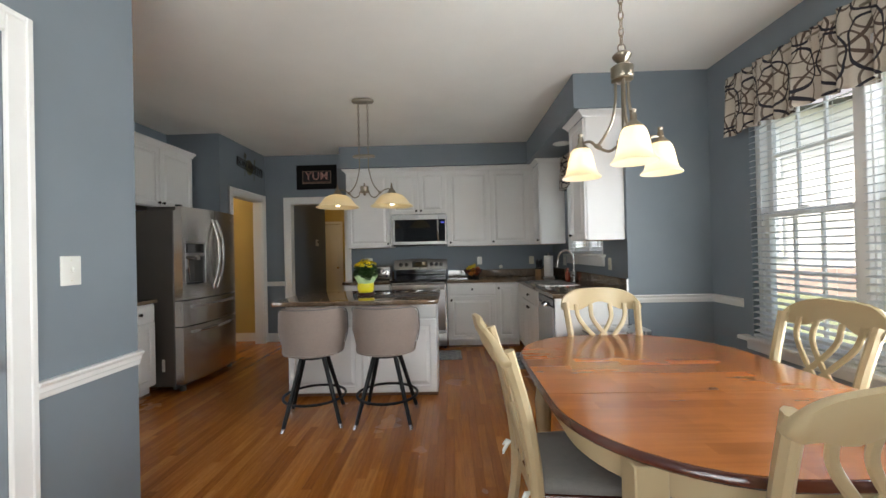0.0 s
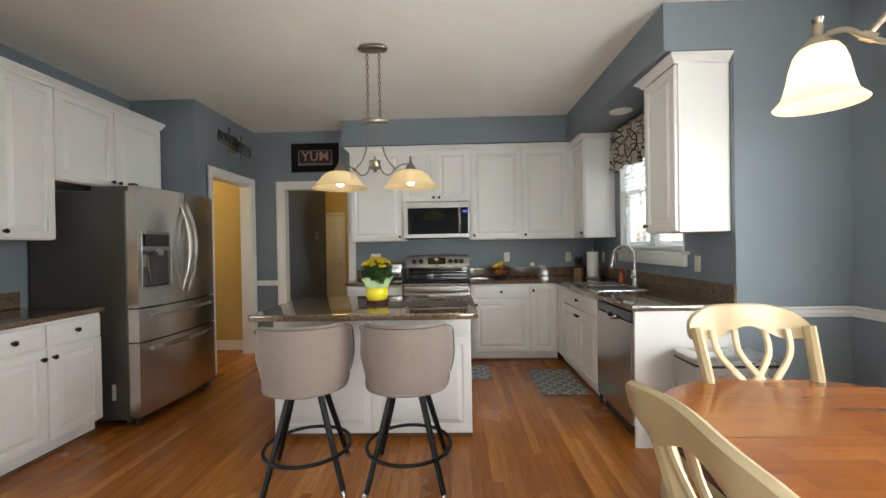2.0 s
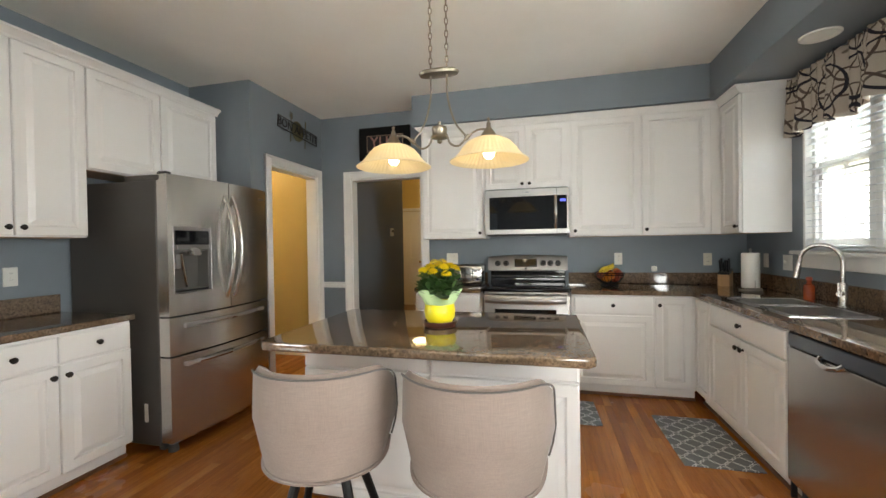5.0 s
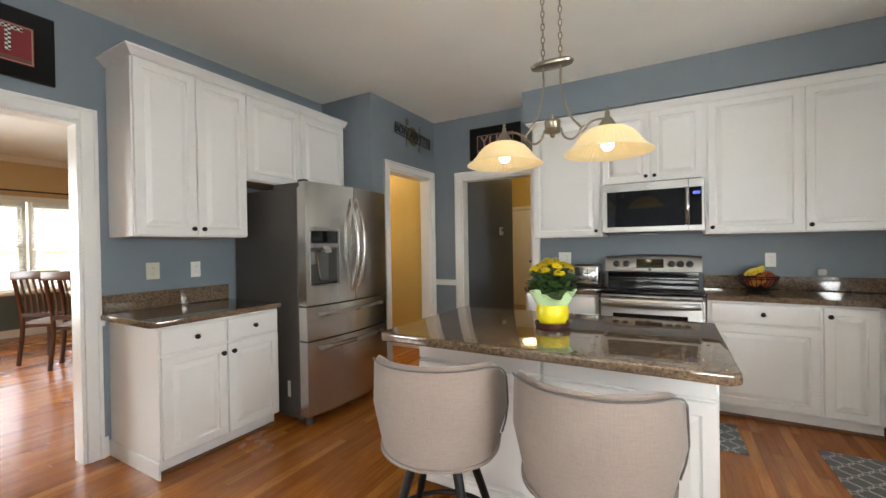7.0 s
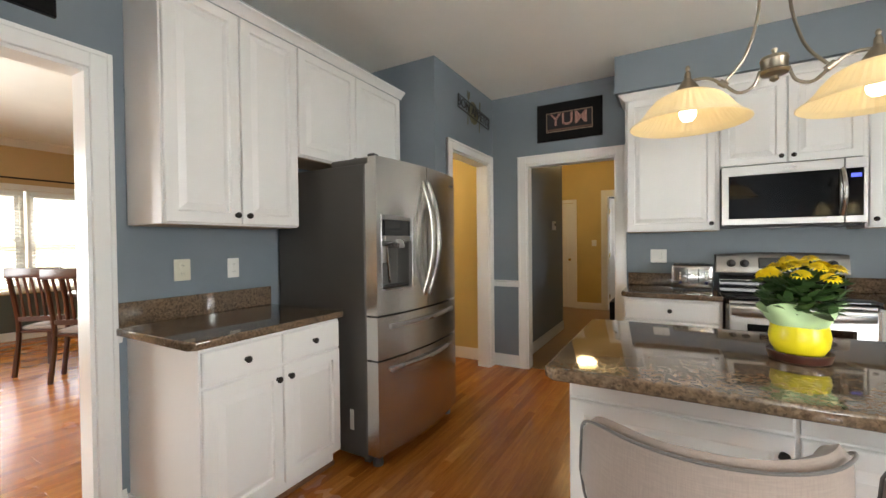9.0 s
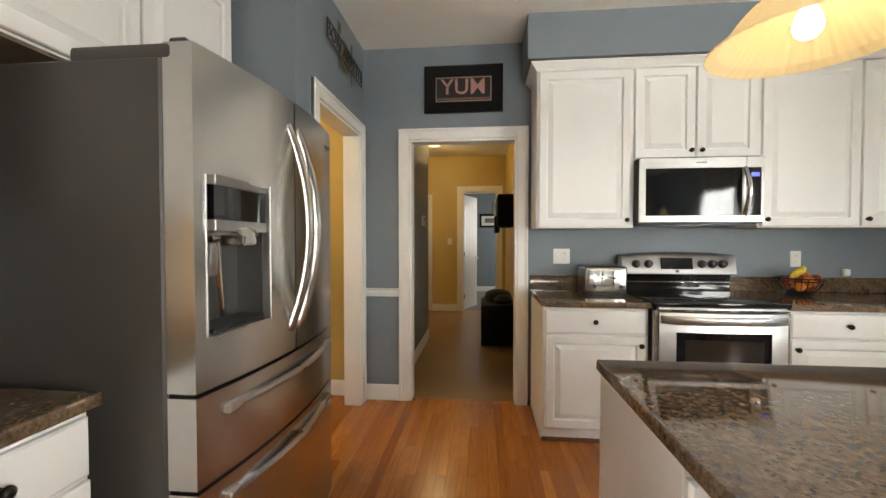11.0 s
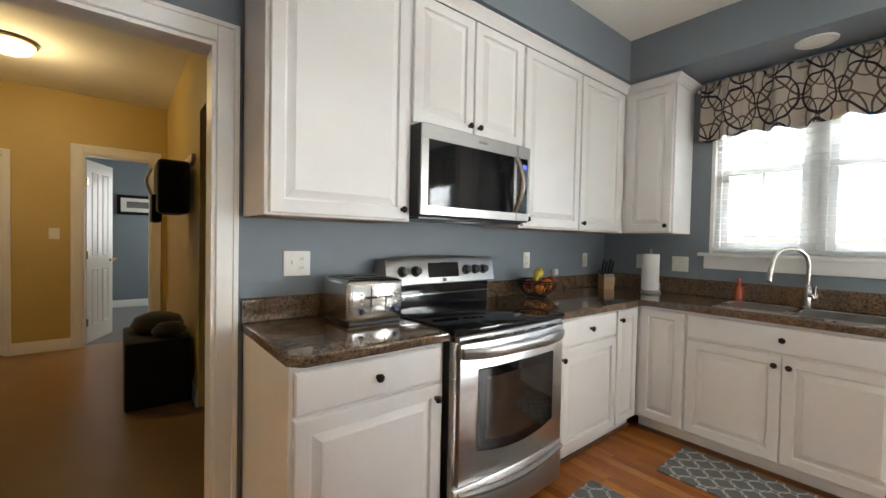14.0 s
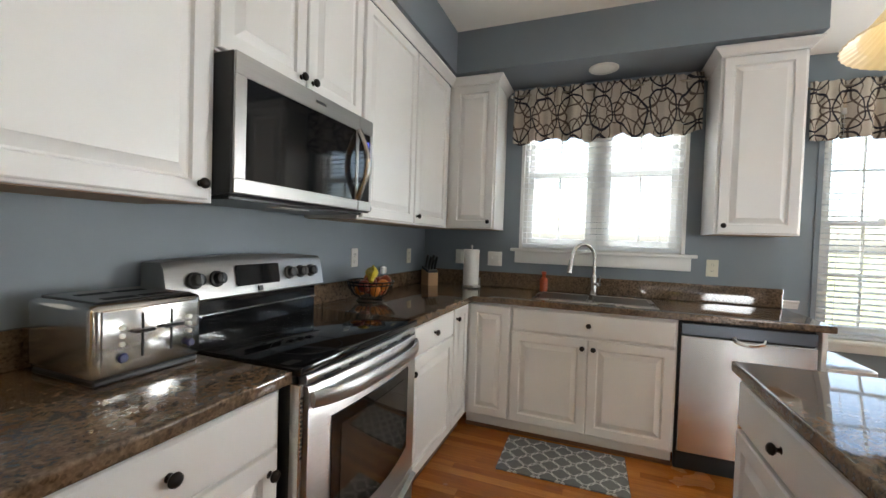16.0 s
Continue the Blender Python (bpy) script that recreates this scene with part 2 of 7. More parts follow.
# ---- shaping helpers ----
def box(bm, x0, x1, y0, y1, z0, z1, bevel=0.0, seg=1):
    r = bmesh.ops.create_cube(bm, size=1.0)
    vs = r["verts"]
    for v in vs:
        v.co = ((x0 + x1) / 2 + v.co.x * (x1 - x0), (y0 + y1) / 2 + v.co.y * (y1 - y0), (z0 + z1) / 2 + v.co.z * (z1 - z0))
    if bevel:
        es = list({e for v in vs for e in v.link_edges})
        bmesh.ops.bevel(bm, geom=es, offset=bevel, segments=seg, profile=0.5, affect="EDGES", clamp_overlap=True)
    return bm


def boxes(*specs, bevel=0.0, seg=1):
    bm = bmesh.new()
    for s in specs:
        box(bm, *s, bevel=bevel, seg=seg)
    return bm


def rings(bm, loops, close=True, cap_start=False, cap_end=False):
    """Skin a row of point loops of equal length."""
    rows = [[bm.verts.new(p) for p in loop] for loop in loops]
    n = len(rows[0])
    for a, b in zip(rows, rows[1:]):
        for i in range(n if close else n - 1):
            j = (i + 1) % n
            bm.faces.new((a[i], a[j], b[j], b[i]))
    if cap_start:
        bm.faces.new(rows[0][::-1])
    if cap_end:
        bm.faces.new(rows[-1])
    return bm


def lathe(profile, seg=24, bm=None, at=(0, 0, 0), caps=True):
    """Turn (radius, height) pairs round z."""
    bm = bm or bmesh.new()
    loops = [[(at[0] + r * math.cos(2 * math.pi * i / seg), at[1] + r * math.sin(2 * math.pi * i / seg), at[2] + z) for i in range(seg)] for r, z in profile]
    return rings(bm, loops, True, caps, caps)


def tube(points, radius, seg=8, bm=None, closed=False, flat=1.0):
    """Sweep a round (or flattened) section along points; radius may be a list."""
    bm = bm or bmesh.new()
    pts = [Vector(p) for p in points]
    n = len(pts)
    radii = radius if isinstance(radius, (list, tuple)) else [radius] * n
    loops, up = [], None
    for i, p in enumerate(pts):
        a, b = (pts[i - 1], pts[(i + 1) % n]) if closed else (pts[max(i - 1, 0)], pts[min(i + 1, n - 1)])
        d = (b - a).normalized()
        if up is None:
            up = Vector((0, 0, 1)) if abs(d.z) < 0.9 else Vector((0, 1, 0))
        side = d.cross(up).normalized()
        up = side.cross(d).normalized()
        loops.append([p + (side * math.cos(2 * math.pi * k / seg) + up * flat * math.sin(2 * math.pi * k / seg)) * radii[i] for k in range(seg)])
    if closed:
        loops.append(loops[0])
        rings(bm, loops, True)
        bmesh.ops.remove_doubles(bm, verts=bm.verts, dist=1e-5)
        return bm
    return rings(bm, loops, True, True, True)


def smooth_path(points, n=8):
    """Catmull-Rom through points."""
    p = [Vector(q) for q in points]
    p = [p[0] * 2 - p[1]] + p + [p[-1] * 2 - p[-2]]
    out = []
    for i in range(1, len(p) - 2):
        for k in range(n):
            t = k / n
            a, b, c, d = p[i - 1], p[i], p[i + 1], p[i + 2]
            out.append(0.5 * ((2 * b) + (c - a) * t + (2 * a - 5 * b + 4 * c - d) * t * t + (3 * b - a - 3 * c + d) * t ** 3))
    return out + [p[-2]]


def prism(bm, outline, z0, z1, axis="z"):
    """Extrude a closed outline of (a, b) pairs along an axis."""
    put = {"z": lambda a, b, c: (a, b, c), "y": lambda a, b, c: (a, c, b), "x": lambda a, b, c: (c, a, b)}[axis]
    lo, hi = [bm.verts.new(put(a, b, z0)) for a, b in outline], [bm.verts.new(put(a, b, z1)) for a, b in outline]
    n = len(outline)
    for i in range(n):
        bm.faces.new((lo[i], lo[(i + 1) % n], hi[(i + 1) % n], hi[i]))
    bm.faces.new(lo[::-1]), bm.faces.new(hi)
    return bm


def mesh(name, bm, material, smooth=None):
    bmesh.ops.recalc_face_normals(bm, faces=bm.faces)
    me = bpy.data.meshes.new(name)
    bm.to_mesh(me)
    bm.free()
    for m in material if isinstance(material, (list, tuple)) else (material,):
        me.materials.append(m)
    if smooth:
        me.shade_smooth()
        me.set_sharp_from_angle(angle=radians(smooth))
    return me


def thing(name, label, category, group="", m=None, kind=""):
    ob = tagged(new(name), label, category, group, kind)
    if m is not None:
        ob.matrix_world = m
    return ob


def solid(name, bm, material, label, category, group="", m=None, smooth=35, kind=""):
    ob = tagged(new(name, mesh(name, bm, material, smooth)), label, category, group, kind)
    if m is not None:
        ob.matrix_world = m
    return ob


def part(name, bm, material, parent, label="", m=None, smooth=35):
    me = bm if isinstance(bm, bpy.types.Mesh) else mesh(name, bm, material, smooth)
    ob = new(name, me)
    ob.parent = parent
    if m is not None:
        ob.matrix_basis = m
    return tagged(ob, label)


def structure(name, bm, material, label="", smooth=30):
    return tagged(new(name, mesh(name, bm, material, smooth)), label, "", "", "structure")


def letters(text, size, depth, material, name="lettering", bold=0.0):
    """Built-in font text turned into a mesh, standing in the xz plane, centred."""
    cu = bpy.data.curves.new(name, "FONT")
    cu.body, cu.size, cu.extrude, cu.align_x, cu.align_y = text, size, depth, "CENTER", "CENTER"
    cu.offset, cu.space_character = bold, 1.0 + bold * 18
    ob = new(name, cu)
    me = bpy.data.meshes.new_from_object(ob.evaluated_get(bpy.context.evaluated_depsgraph_get()))
    bpy.data.objects.remove(ob)
    me.transform(Matrix.Rotation(radians(90), 4, "X"))
    me.materials.clear()
    me.materials.append(material)
    return me

# ---- structure ----
CEIL = 2.81


def wall_x(name, x0, x1, y0, y1, mat, holes=(), z1=CEIL, label="", z0=0.0):
    """A wall in the plane y0..y1 running along x, with holes (a0, a1, z0, z1)."""
    bm, a = bmesh.new(), x0
    for h0, h1, hz0, hz1 in sorted(holes):
        box(bm, a, h0, y0, y1, z0, z1)
        if hz0 > z0:
            box(bm, h0, h1, y0, y1, z0, hz0)
        if hz1 < z1:
            box(bm, h0, h1, y0, y1, hz1, z1)
        a = h1
    box(bm, a, x1, y0, y1, z0, z1)
    return structure(name, bm, mat, label)


def wall_y(name, x0, x1, y0, y1, mat, holes=(), z1=CEIL, label="", z0=0.0):
    bm, a = bmesh.new(), y0
    for h0, h1, hz0, hz1 in sorted(holes):
        box(bm, x0, x1, a, h0, z0, z1)
        if hz0 > z0:
            box(bm, x0, x1, h0, h1, z0, hz0)
        if hz1 < z1:
            box(bm, x0, x1, h0, h1, hz1, z1)
        a = h1
    box(bm, x0, x1, a, y1, z0, z1)
    return structure(name, bm, mat, label)


BLUE = "blue-grey painted plaster wall"
wall_x("wall_back", -2.09, 2.35, 0.0, 0.12, WALL_BLUE, [(-1.60, -0.755, 0, 2.085)], label=BLUE)
wall_y("wall_hall_side", -2.09, -1.97, -1.07, 0.0, WALL_BLUE, [(-0.925, -0.125, 0, 2.11)], label=BLUE)
wall_x("wall_niche", -2.74, -1.97, -1.19, -1.07, WALL_BLUE, label=BLUE)
wall_y("wall_left", -2.74, -2.62, -4.125, -1.19, WALL_BLUE, [(-4.0, -3.18, 0, 2.115)], label=BLUE)
wall_x("wall_closet", -2.74, -0.667, -4.245, -4.125, WALL_BLUE, label=BLUE)
wall_y("wall_partition", -0.79, -0.667, -7.6, -4.245, WALL_BLUE, [(-5.53, -4.692, 0, 2.085)], label=BLUE)
wall_y("wall_right", 2.35, 2.50, -2.55, 0.12, WALL_BLUE, [(-1.99, -0.83, 1.235, 2.42)], label=BLUE)
wall_x("wall_jog", 2.50, 3.20, -2.55, -2.42, WALL_BLUE, label=BLUE)
wall_y("wall_nook", 3.06, 3.20, -7.6, -2.55, WALL_BLUE, [(-5.385, -2.99, 0.63, 2.40)], label=BLUE)
# the low opening is added, out of view, for the fill lamp
wall_x("wall_south", -0.79, 3.20, -7.72, -7.6, WALL_BLUE, [(-0.62, 1.52, 0.35, 1.55)], label=BLUE)
structure("ceiling", boxes((-2.74, 3.2, -7.72, 0.12, CEIL, CEIL + 0.1)), CEILING, "white painted ceiling")
structure("soffit", boxes((-0.720, 1.92, -0.40, 0.0, 2.51, CEIL), (1.92, 2.35, -2.55, 0.0, 2.51, CEIL)), WALL_BLUE, "blue-grey boxed soffit over the cabinets")

# side hall behind the left doorway
wall_x("wall_side_hall_far", -4.6, -2.09, 0.06, 0.18, WALL_YELLOW, label="ochre painted wall")
wall_x("wall_side_hall_near", -4.6, -2.74, -1.19, -1.07, WALL_YELLOW, label="ochre painted wall")
wall_y("wall_side_hall_end", -4.72, -4.6, -1.19, 0.18, WALL_YELLOW, label="ochre painted wall")
structure("ceiling_side_hall", boxes((-4.72, -2.09, -1.07, 0.18, 2.72, CEIL)), CEILING)

# back hall behind the far doorway
wall_y("wall_hall_left", -1.85, -1.73, 0.12, 2.1, WALL_BLUE, label="grey-blue hall wall")
wall_x("wall_hall_return", -3.4, -1.85, 1.98, 2.1, WALL_YELLOW)
wall_y("wall_hall_west", -3.52, -3.4, 1.98, 4.22, WALL_YELLOW)
wall_x("wall_hall_far", -3.52, 0.9, 4.10, 4.22, WALL_YELLOW, [(-2.70, -1.98, 0, 2.06), (-1.37, -0.76, 0, 2.16)], label="ochre painted hall wall")
wall_y("wall_hall_right", -0.60, -0.48, 0.12, 4.10, WALL_YELLOW, [(0.45, 1.55, 0, 2.20)], label="ochre painted hall wall")
structure("ceiling_hall", boxes((-3.52, 0.9, 0.12, 4.22, CEIL, CEIL + 0.1)), CEILING)
wall_y("wall_side_room", 0.78, 0.9, 0.12, 4.1, WALL_BLUE)
wall_y("wall_far_room_left", -2.6, -2.48, 4.22, 7.0, WALL_BLUE)
wall_y("wall_far_room_right", 0.9, 1.02, 4.22, 7.0, WALL_BLUE)
wall_x("wall_far_room", -2.6, 1.02, 7.0, 7.12, WALL_BLUE, label="pale blue room wall")
structure("ceiling_far_room", boxes((-2.6, 1.02, 4.22, 7.12, CEIL, CEIL + 0.1)), CEILING)
structure("floor_hall", boxes((-3.52, 1.02, 0.06, 4.22, -0.1, -0.002)), painted("tan_hall_vinyl", (0.28, 0.158, 0.07), 0.35, 0.12, 30, 0.1), "tan smooth hall floor")
structure("floor_far_room", boxes((-2.6, 1.02, 4.22, 7.12, -0.1, 0.0)), fabric("grey_carpet", (0.13, 0.13, 0.13), 200), "grey carpet")

# dining room behind the left opening
wall_y("wall_dining_far", -8.42, -8.3, -5.2, 0.18, WALL_DINING, [(-2.74, -0.39, 0.70, 2.11)], label="tan dining room wall")
structure("wainscot_dining", boxes((-8.3, -8.285, -5.2, 0.06, 0.12, 0.64)), WALL_GREEN, "dark green lower dining wall")
structure("baseboard_dining", boxes((-8.3, -8.28, -5.2, 0.18, 0, 0.12)), TRIM)
wall_x("wall_dining_north", -8.42, -4.72, 0.06, 0.18, WALL_DINING)
wall_x("wall_dining_south", -8.42, -2.74, -5.32, -5.2, WALL_DINING)
wall_y("wall_dining_near", -2.745, -2.741, -5.2, -4.17, WALL_DINING)
structure("ceiling_dining", boxes((-8.42, -2.74, -5.32, 0.18, CEIL, CEIL + 0.1)), CEILING)
structure("crown_dining", prism(bmesh.new(), [(-8.3, CEIL), (-8.3, CEIL - 0.1), (-8.28, CEIL - 0.1), (-8.2, CEIL - 0.02), (-8.2, CEIL)], -5.2, 0.06, "y"), TRIM)


def casing_x(name, x0, x1, top, y, w=0.085, out=-1, depth=0.02, label="white door casing"):
    """Door trim on a wall along x: two side boards and a head, each with a raised outer band."""
    ob = thing(name, label, "", kind="structure")
    step = depth + 0.006

    def span(d):
        return min(y, y + out * d), max(y, y + out * d)

    for a, b, c, d in ((x0 - w, x0, x0 - w, x0 - w + 0.022), (x1, x1 + w, x1 + w - 0.022, x1 + w)):
        bm = box(bmesh.new(), a, b, *span(depth), 0, top + w, 0.004)
        box(bm, c, d, *span(step), 0, top + w, 0.003)
        part("side_trim", bm, TRIM, ob)
    bm = box(bmesh.new(), x0, x1, *span(depth), top, top + w, 0.004)
    box(bm, x0 - w + 0.022, x1 + w - 0.022, *span(step), top + w - 0.022, top + w, 0.003)
    part("head_trim", bm, TRIM, ob)
    return ob


def turned(ob, m):
    ob.matrix_world = m
    return ob


casing_x("casing_1", -1.60, -0.755, 2.085, 0.0)
casing_x("casing_1_hall", -1.60, -0.755, 2.085, 0.12, out=1)
structure("jamb_1", boxes((-1.602, -1.585, -0.004, 0.124, 0, 2.085), (-0.770, -0.753, -0.004, 0.124, 0, 2.085), (-1.585, -0.770, -0.004, 0.124, 2.068, 2.088)), TRIM)
turned(casing_x("casing_2", -0.925, -0.125, 2.11, 0.0), pose(-1.97, 0, 0, 0, 0, 90))
structure("jamb_2", boxes((-2.094, -1.966, -0.927, -0.910, 0, 2.11), (-2.094, -1.966, -0.140, -0.123, 0, 2.11), (-2.094, -1.966, -0.910, -0.140, 2.093, 2.113)), TRIM)
turned(casing_x("casing_3", -4.0, -3.18, 2.115, 0.0), pose(-2.62, 0, 0, 0, 0, 90))
structure("jamb_3", boxes((-2.744, -2.616, -3.197, -3.178, 0, 2.115), (-2.744, -2.616, -4.002, -3.985, 0, 2.115), (-2.744, -2.616, -3.985, -3.197, 2.098, 2.118)), TRIM)
turned(casing_x("casing_4", -5.53, -4.692, 2.085, 0.0), pose(-0.667, 0, 0, 0, 0, 90))
casing_x("casing_5", -1.37, -0.76, 2.16, 4.10, w=0.10)
structure("jamb_5", boxes((-1.372, -1.355, 4.096, 4.224, 0, 2.16), (-0.775, -0.758, 4.096, 4.224, 0, 2.16), (-1.355, -0.775, 4.096, 4.224, 2.143, 2.163)), TRIM)
casing_x("casing_6", -2.70, -1.98, 2.06, 4.10, w=0.06)


def rail_profile(z):
    return [(0.0, z), (0.0, z - 0.068), (0.008, z - 0.064), (0.012, z - 0.045), (0.018, z - 0.040), (0.018, z - 0.022), (0.030, z - 0.014), (0.034, z - 0.006), (0.030, z)]


def base_profile(z=0.125):
    return [(0.0, 0.0), (0.014, 0.0), (0.014, z - 0.03), (0.009, z - 0.012), (0.006, z), (0.0, z)]


def run(name, start, length, angle, profile, label=""):
    """A moulding that runs along a wall: local x along it, local -y out of the wall."""
    bm = bmesh.new()
    loops = [[(x, -d, z) for d, z in profile] for x in (0, length)]
    rings(bm, loops, True, True, True)
    ob = structure(name, bm, TRIM, label)
    ob.matrix_world = pose(start[0], start[1], 0, 0, 0, angle)
    return ob


RAIL = "white chair rail moulding"
run("chair_rail_1", (-1.97, 0), 0.285, 0, rail_profile(0.905), RAIL)
run("chair_rail_2", (2.352, -2.55), 0.708, 0, rail_profile(0.895), RAIL)
run("chair_rail_3", (3.06, -2.55), 0.36, -90, rail_profile(0.895), RAIL)
run("chair_rail_4", (-0.667, -4.607), 0.482, 90, rail_profile(0.865), RAIL)
run("chair_rail_5", (-0.667, -4.125), 0.10, 180, rail_profile(0.865), RAIL)
run("chair_rail_6", (-2.62, -3.095), 0.02, 90, rail_profile(0.905), RAIL)
BASE = "white baseboard"
run("baseboard_1", (-1.97, 0), 0.285, 0, base_profile(), BASE)
run("baseboard_2", (2.352, -2.55), 0.708, 0, base_profile(), BASE)
run("baseboard_3", (3.06, -2.55), 5.05, -90, base_profile(), BASE)
run("baseboard_4", (-0.667, -4.607), 0.482, 90, base_profile(), BASE)
run("baseboard_5", (-0.667, -4.125), 1.95, 180, base_profile(), BASE)
run("baseboard_6", (-4.6, 0.06), 2.5, 0, base_profile(), BASE)
run("baseboard_7", (-1.73, 0.12), 1.98, 90, base_profile(), BASE)
run("baseboard_8", (-1.94, 4.10), 0.47, 0, base_profile(), BASE)
run("baseboard_9", (-0.66, 4.10), 0.06, 0, base_profile(), BASE)
run("baseboard_10", (-0.60, 4.1), 2.55, -90, base_profile(), BASE)
run("baseboard_11", (-1.97, -1.07), 0.058, 90, base_profile(), BASE)
run("baseboard_12", (-2.48, 7.0), 3.3, 0, base_profile(), BASE)
run("baseboard_13", (-2.62, -3.095), 0.025, 90, base_profile(), BASE)


# ---- windows ----
def window_unit(name, w, h, cols=3, rows=2):
    """A double-hung sash in its frame: local x across, z up, y out of the room. Origin at the lower left."""
    ob = thing(name, "white double-hung window with muntins", "", kind="structure")
    f = 0.045
    part("window_frame", boxes((0, f, 0, 0.1, 0, h), (w - f, w, 0, 0.1, 0, h), (f, w - f, 0, 0.1, 0, f), (f, w - f, 0, 0.1, h - f, h), bevel=0.003), TRIM, ob)
    mid = h * 0.5
    for nm, z0, z1, y in (("lower_sash", f, mid + 0.02, 0.02), ("upper_sash", mid - 0.02, h - f, 0.055)):
        s = 0.042
        bm = boxes((f, f + s, y, y + 0.03, z0, z1), (w - f - s, w - f, y, y + 0.03, z0, z1), (f + s, w - f - s, y, y + 0.03, z0, z0 + s), (f + s, w - f - s, y, y + 0.03, z1 - s, z1), bevel=0.003)
        sash = part(nm, bm, TRIM, ob)
        ww = w - 2 * f - 2 * s
        for k in range(1, cols):
            x = f + s + ww * k / cols
            part("muntin", boxes((x - 0.008, x + 0.008, y + 0.006, y + 0.024, z0 + s, z1 - s)), TRIM, sash)
        for k in range(1, rows):
            zc = z0 + (z1 - z0) * k / rows
            part("muntin", boxes((f + s, w - f - s, y + 0.007, y + 0.023, zc - 0.008, zc + 0.008)), TRIM, sash)
        pane = part("pane", boxes((f + s, w - f - s, y + 0.013, y + 0.017, z0 + s, z1 - s)), GLASS, sash)
        pane.visible_shadow = False
    part("sash_lock", boxes((w / 2 - 0.03, w / 2 + 0.03, 0.0, 0.02, mid + 0.02, mid + 0.035), bevel=0.004), TRIM, ob)
    return ob


def vinyl():
    """White vinyl that lets some daylight through."""
    m = Mat("white_vinyl_slat", (0.82, 0.83, 0.83), 0.4)
    tr, mx = m.node("BsdfTranslucent"), m.node("MixShader")
    tr.inputs[0].default_value, mx.inputs[0].default_value = (0.82, 0.84, 0.86, 1), 0.40
    m.link(m.b.outputs[0], mx.inputs[1]), m.link(tr.outputs[0], mx.inputs[2])
    m.link(mx.outputs[0], m.t.nodes["Material Output"].inputs[0])
    return m.m


SLAT = vinyl()


def blind(name, w, h, m, pitch=0.044, tilt=12, drop=1.0):
    """A horizontal blind hanging inside the window: each slat its own part."""
    ob = thing(name, "white horizontal slatted window blind, lowered and open", "blind", "window blinds", m)
    part("head_rail", boxes((0, w, -0.03, 0.03, h - 0.05, h), bevel=0.004), SLAT, ob)
    bm = bmesh.new()
    loops = [[(x, -0.024 + 0.048 * k / 4, 0.003 * math.sin(math.pi * k / 4)) for k in range(5)] + [(x, 0.024 - 0.048 * k / 4, 0.003 * math.sin(math.pi * (4 - k) / 4) - 0.002) for k in range(5)] for x in (0, w)]
    rings(bm, loops, True, True, True)
    me = mesh("slat", bm, SLAT, 40)
    z = h - 0.07
    low = h * (1 - drop) + 0.03
    while z > low:
        part("slat", me, None, ob, m=pose(0, 0, z, tilt, 0, 0))
        z -= pitch
    part("bottom_rail", boxes((0, w, -0.025, 0.025, low - 0.025, low - 0.005), bevel=0.004), SLAT, ob)
    for x in (w * 0.12, w * 0.88):
        part("ladder_cord", tube([(x, -0.027, low), (x, -0.027, h - 0.05)], 0.0012, 5), SLAT, ob)
    return ob


def placed(ob, m):
    ob.matrix_world = m
    return ob


# nook window: two sashes side by side
placed(window_unit("window_1", 0.775, 1.77), pose(3.09, -3.02, 0.63, 0, 0, -90))
placed(window_unit("window_2", 0.775, 1.77), pose(3.09, -3.80, 0.63, 0, 0, -90))
placed(window_unit("window_11", 0.775, 1.77), pose(3.09, -4.585, 0.63, 0, 0, -90))
structure("window_mullion", boxes((3.062, 3.19, -3.835, -3.765, 0.63, 2.40), bevel=0.004), TRIM)
structure("window_mullion_2", boxes((3.062, 3.19, -4.615, -4.545, 0.63, 2.40), bevel=0.004), TRIM)
structure("window_return_1", boxes((3.05, 3.20, -3.02, -2.985, 0.63, 2.40), (3.05, 3.20, -5.39, -5.36, 0.63, 2.40), (3.05, 3.2, -5.36, -3.02, 2.385, 2.405)), WALL_BLUE)
structure("window_sill_1", boxes((2.985, 3.20, -5.46, -2.93, 0.60, 0.63), (3.03, 3.062, -5.42, -2.97, 0.53, 0.60), bevel=0.006, seg=2), TRIM, "white window stool and apron")
blind("window_blind", 0.74, 1.75, pose(3.062, -3.03, 0.63, 0, 0, -90))
blind("window_blind", 0.74, 1.75, pose(3.062, -3.83, 0.63, 0, 0, -90))
blind("window_blind", 0.74, 1.75, pose(3.062, -4.61, 0.63, 0, 0, -90))

# kitchen window over the sink
placed(window_unit("window_3", 0.575, 1.18, 2, 1), pose(2.39, -0.835, 1.235, 0, 0, -90))
placed(window_unit("window_4", 0.575, 1.18, 2, 1), pose(2.39, -1.41, 1.235, 0, 0, -90))
structure("window_return_3", boxes((2.345, 2.50, -0.85, -0.828, 1.235, 2.42), (2.345, 2.50, -1.992, -1.97, 1.235, 2.42)), TRIM)
structure("window_sill_3", boxes((2.285, 2.50, -2.06, -0.77, 1.212, 1.237), (2.325, 2.352, -2.03, -0.80, 1.12, 1.212), bevel=0.006, seg=2), TRIM, "white window stool and apron")
blind("window_blind", 1.10, 1.16, pose(2.365, -0.86, 1.24, 0, 0, -90), pitch=0.044, tilt=4)

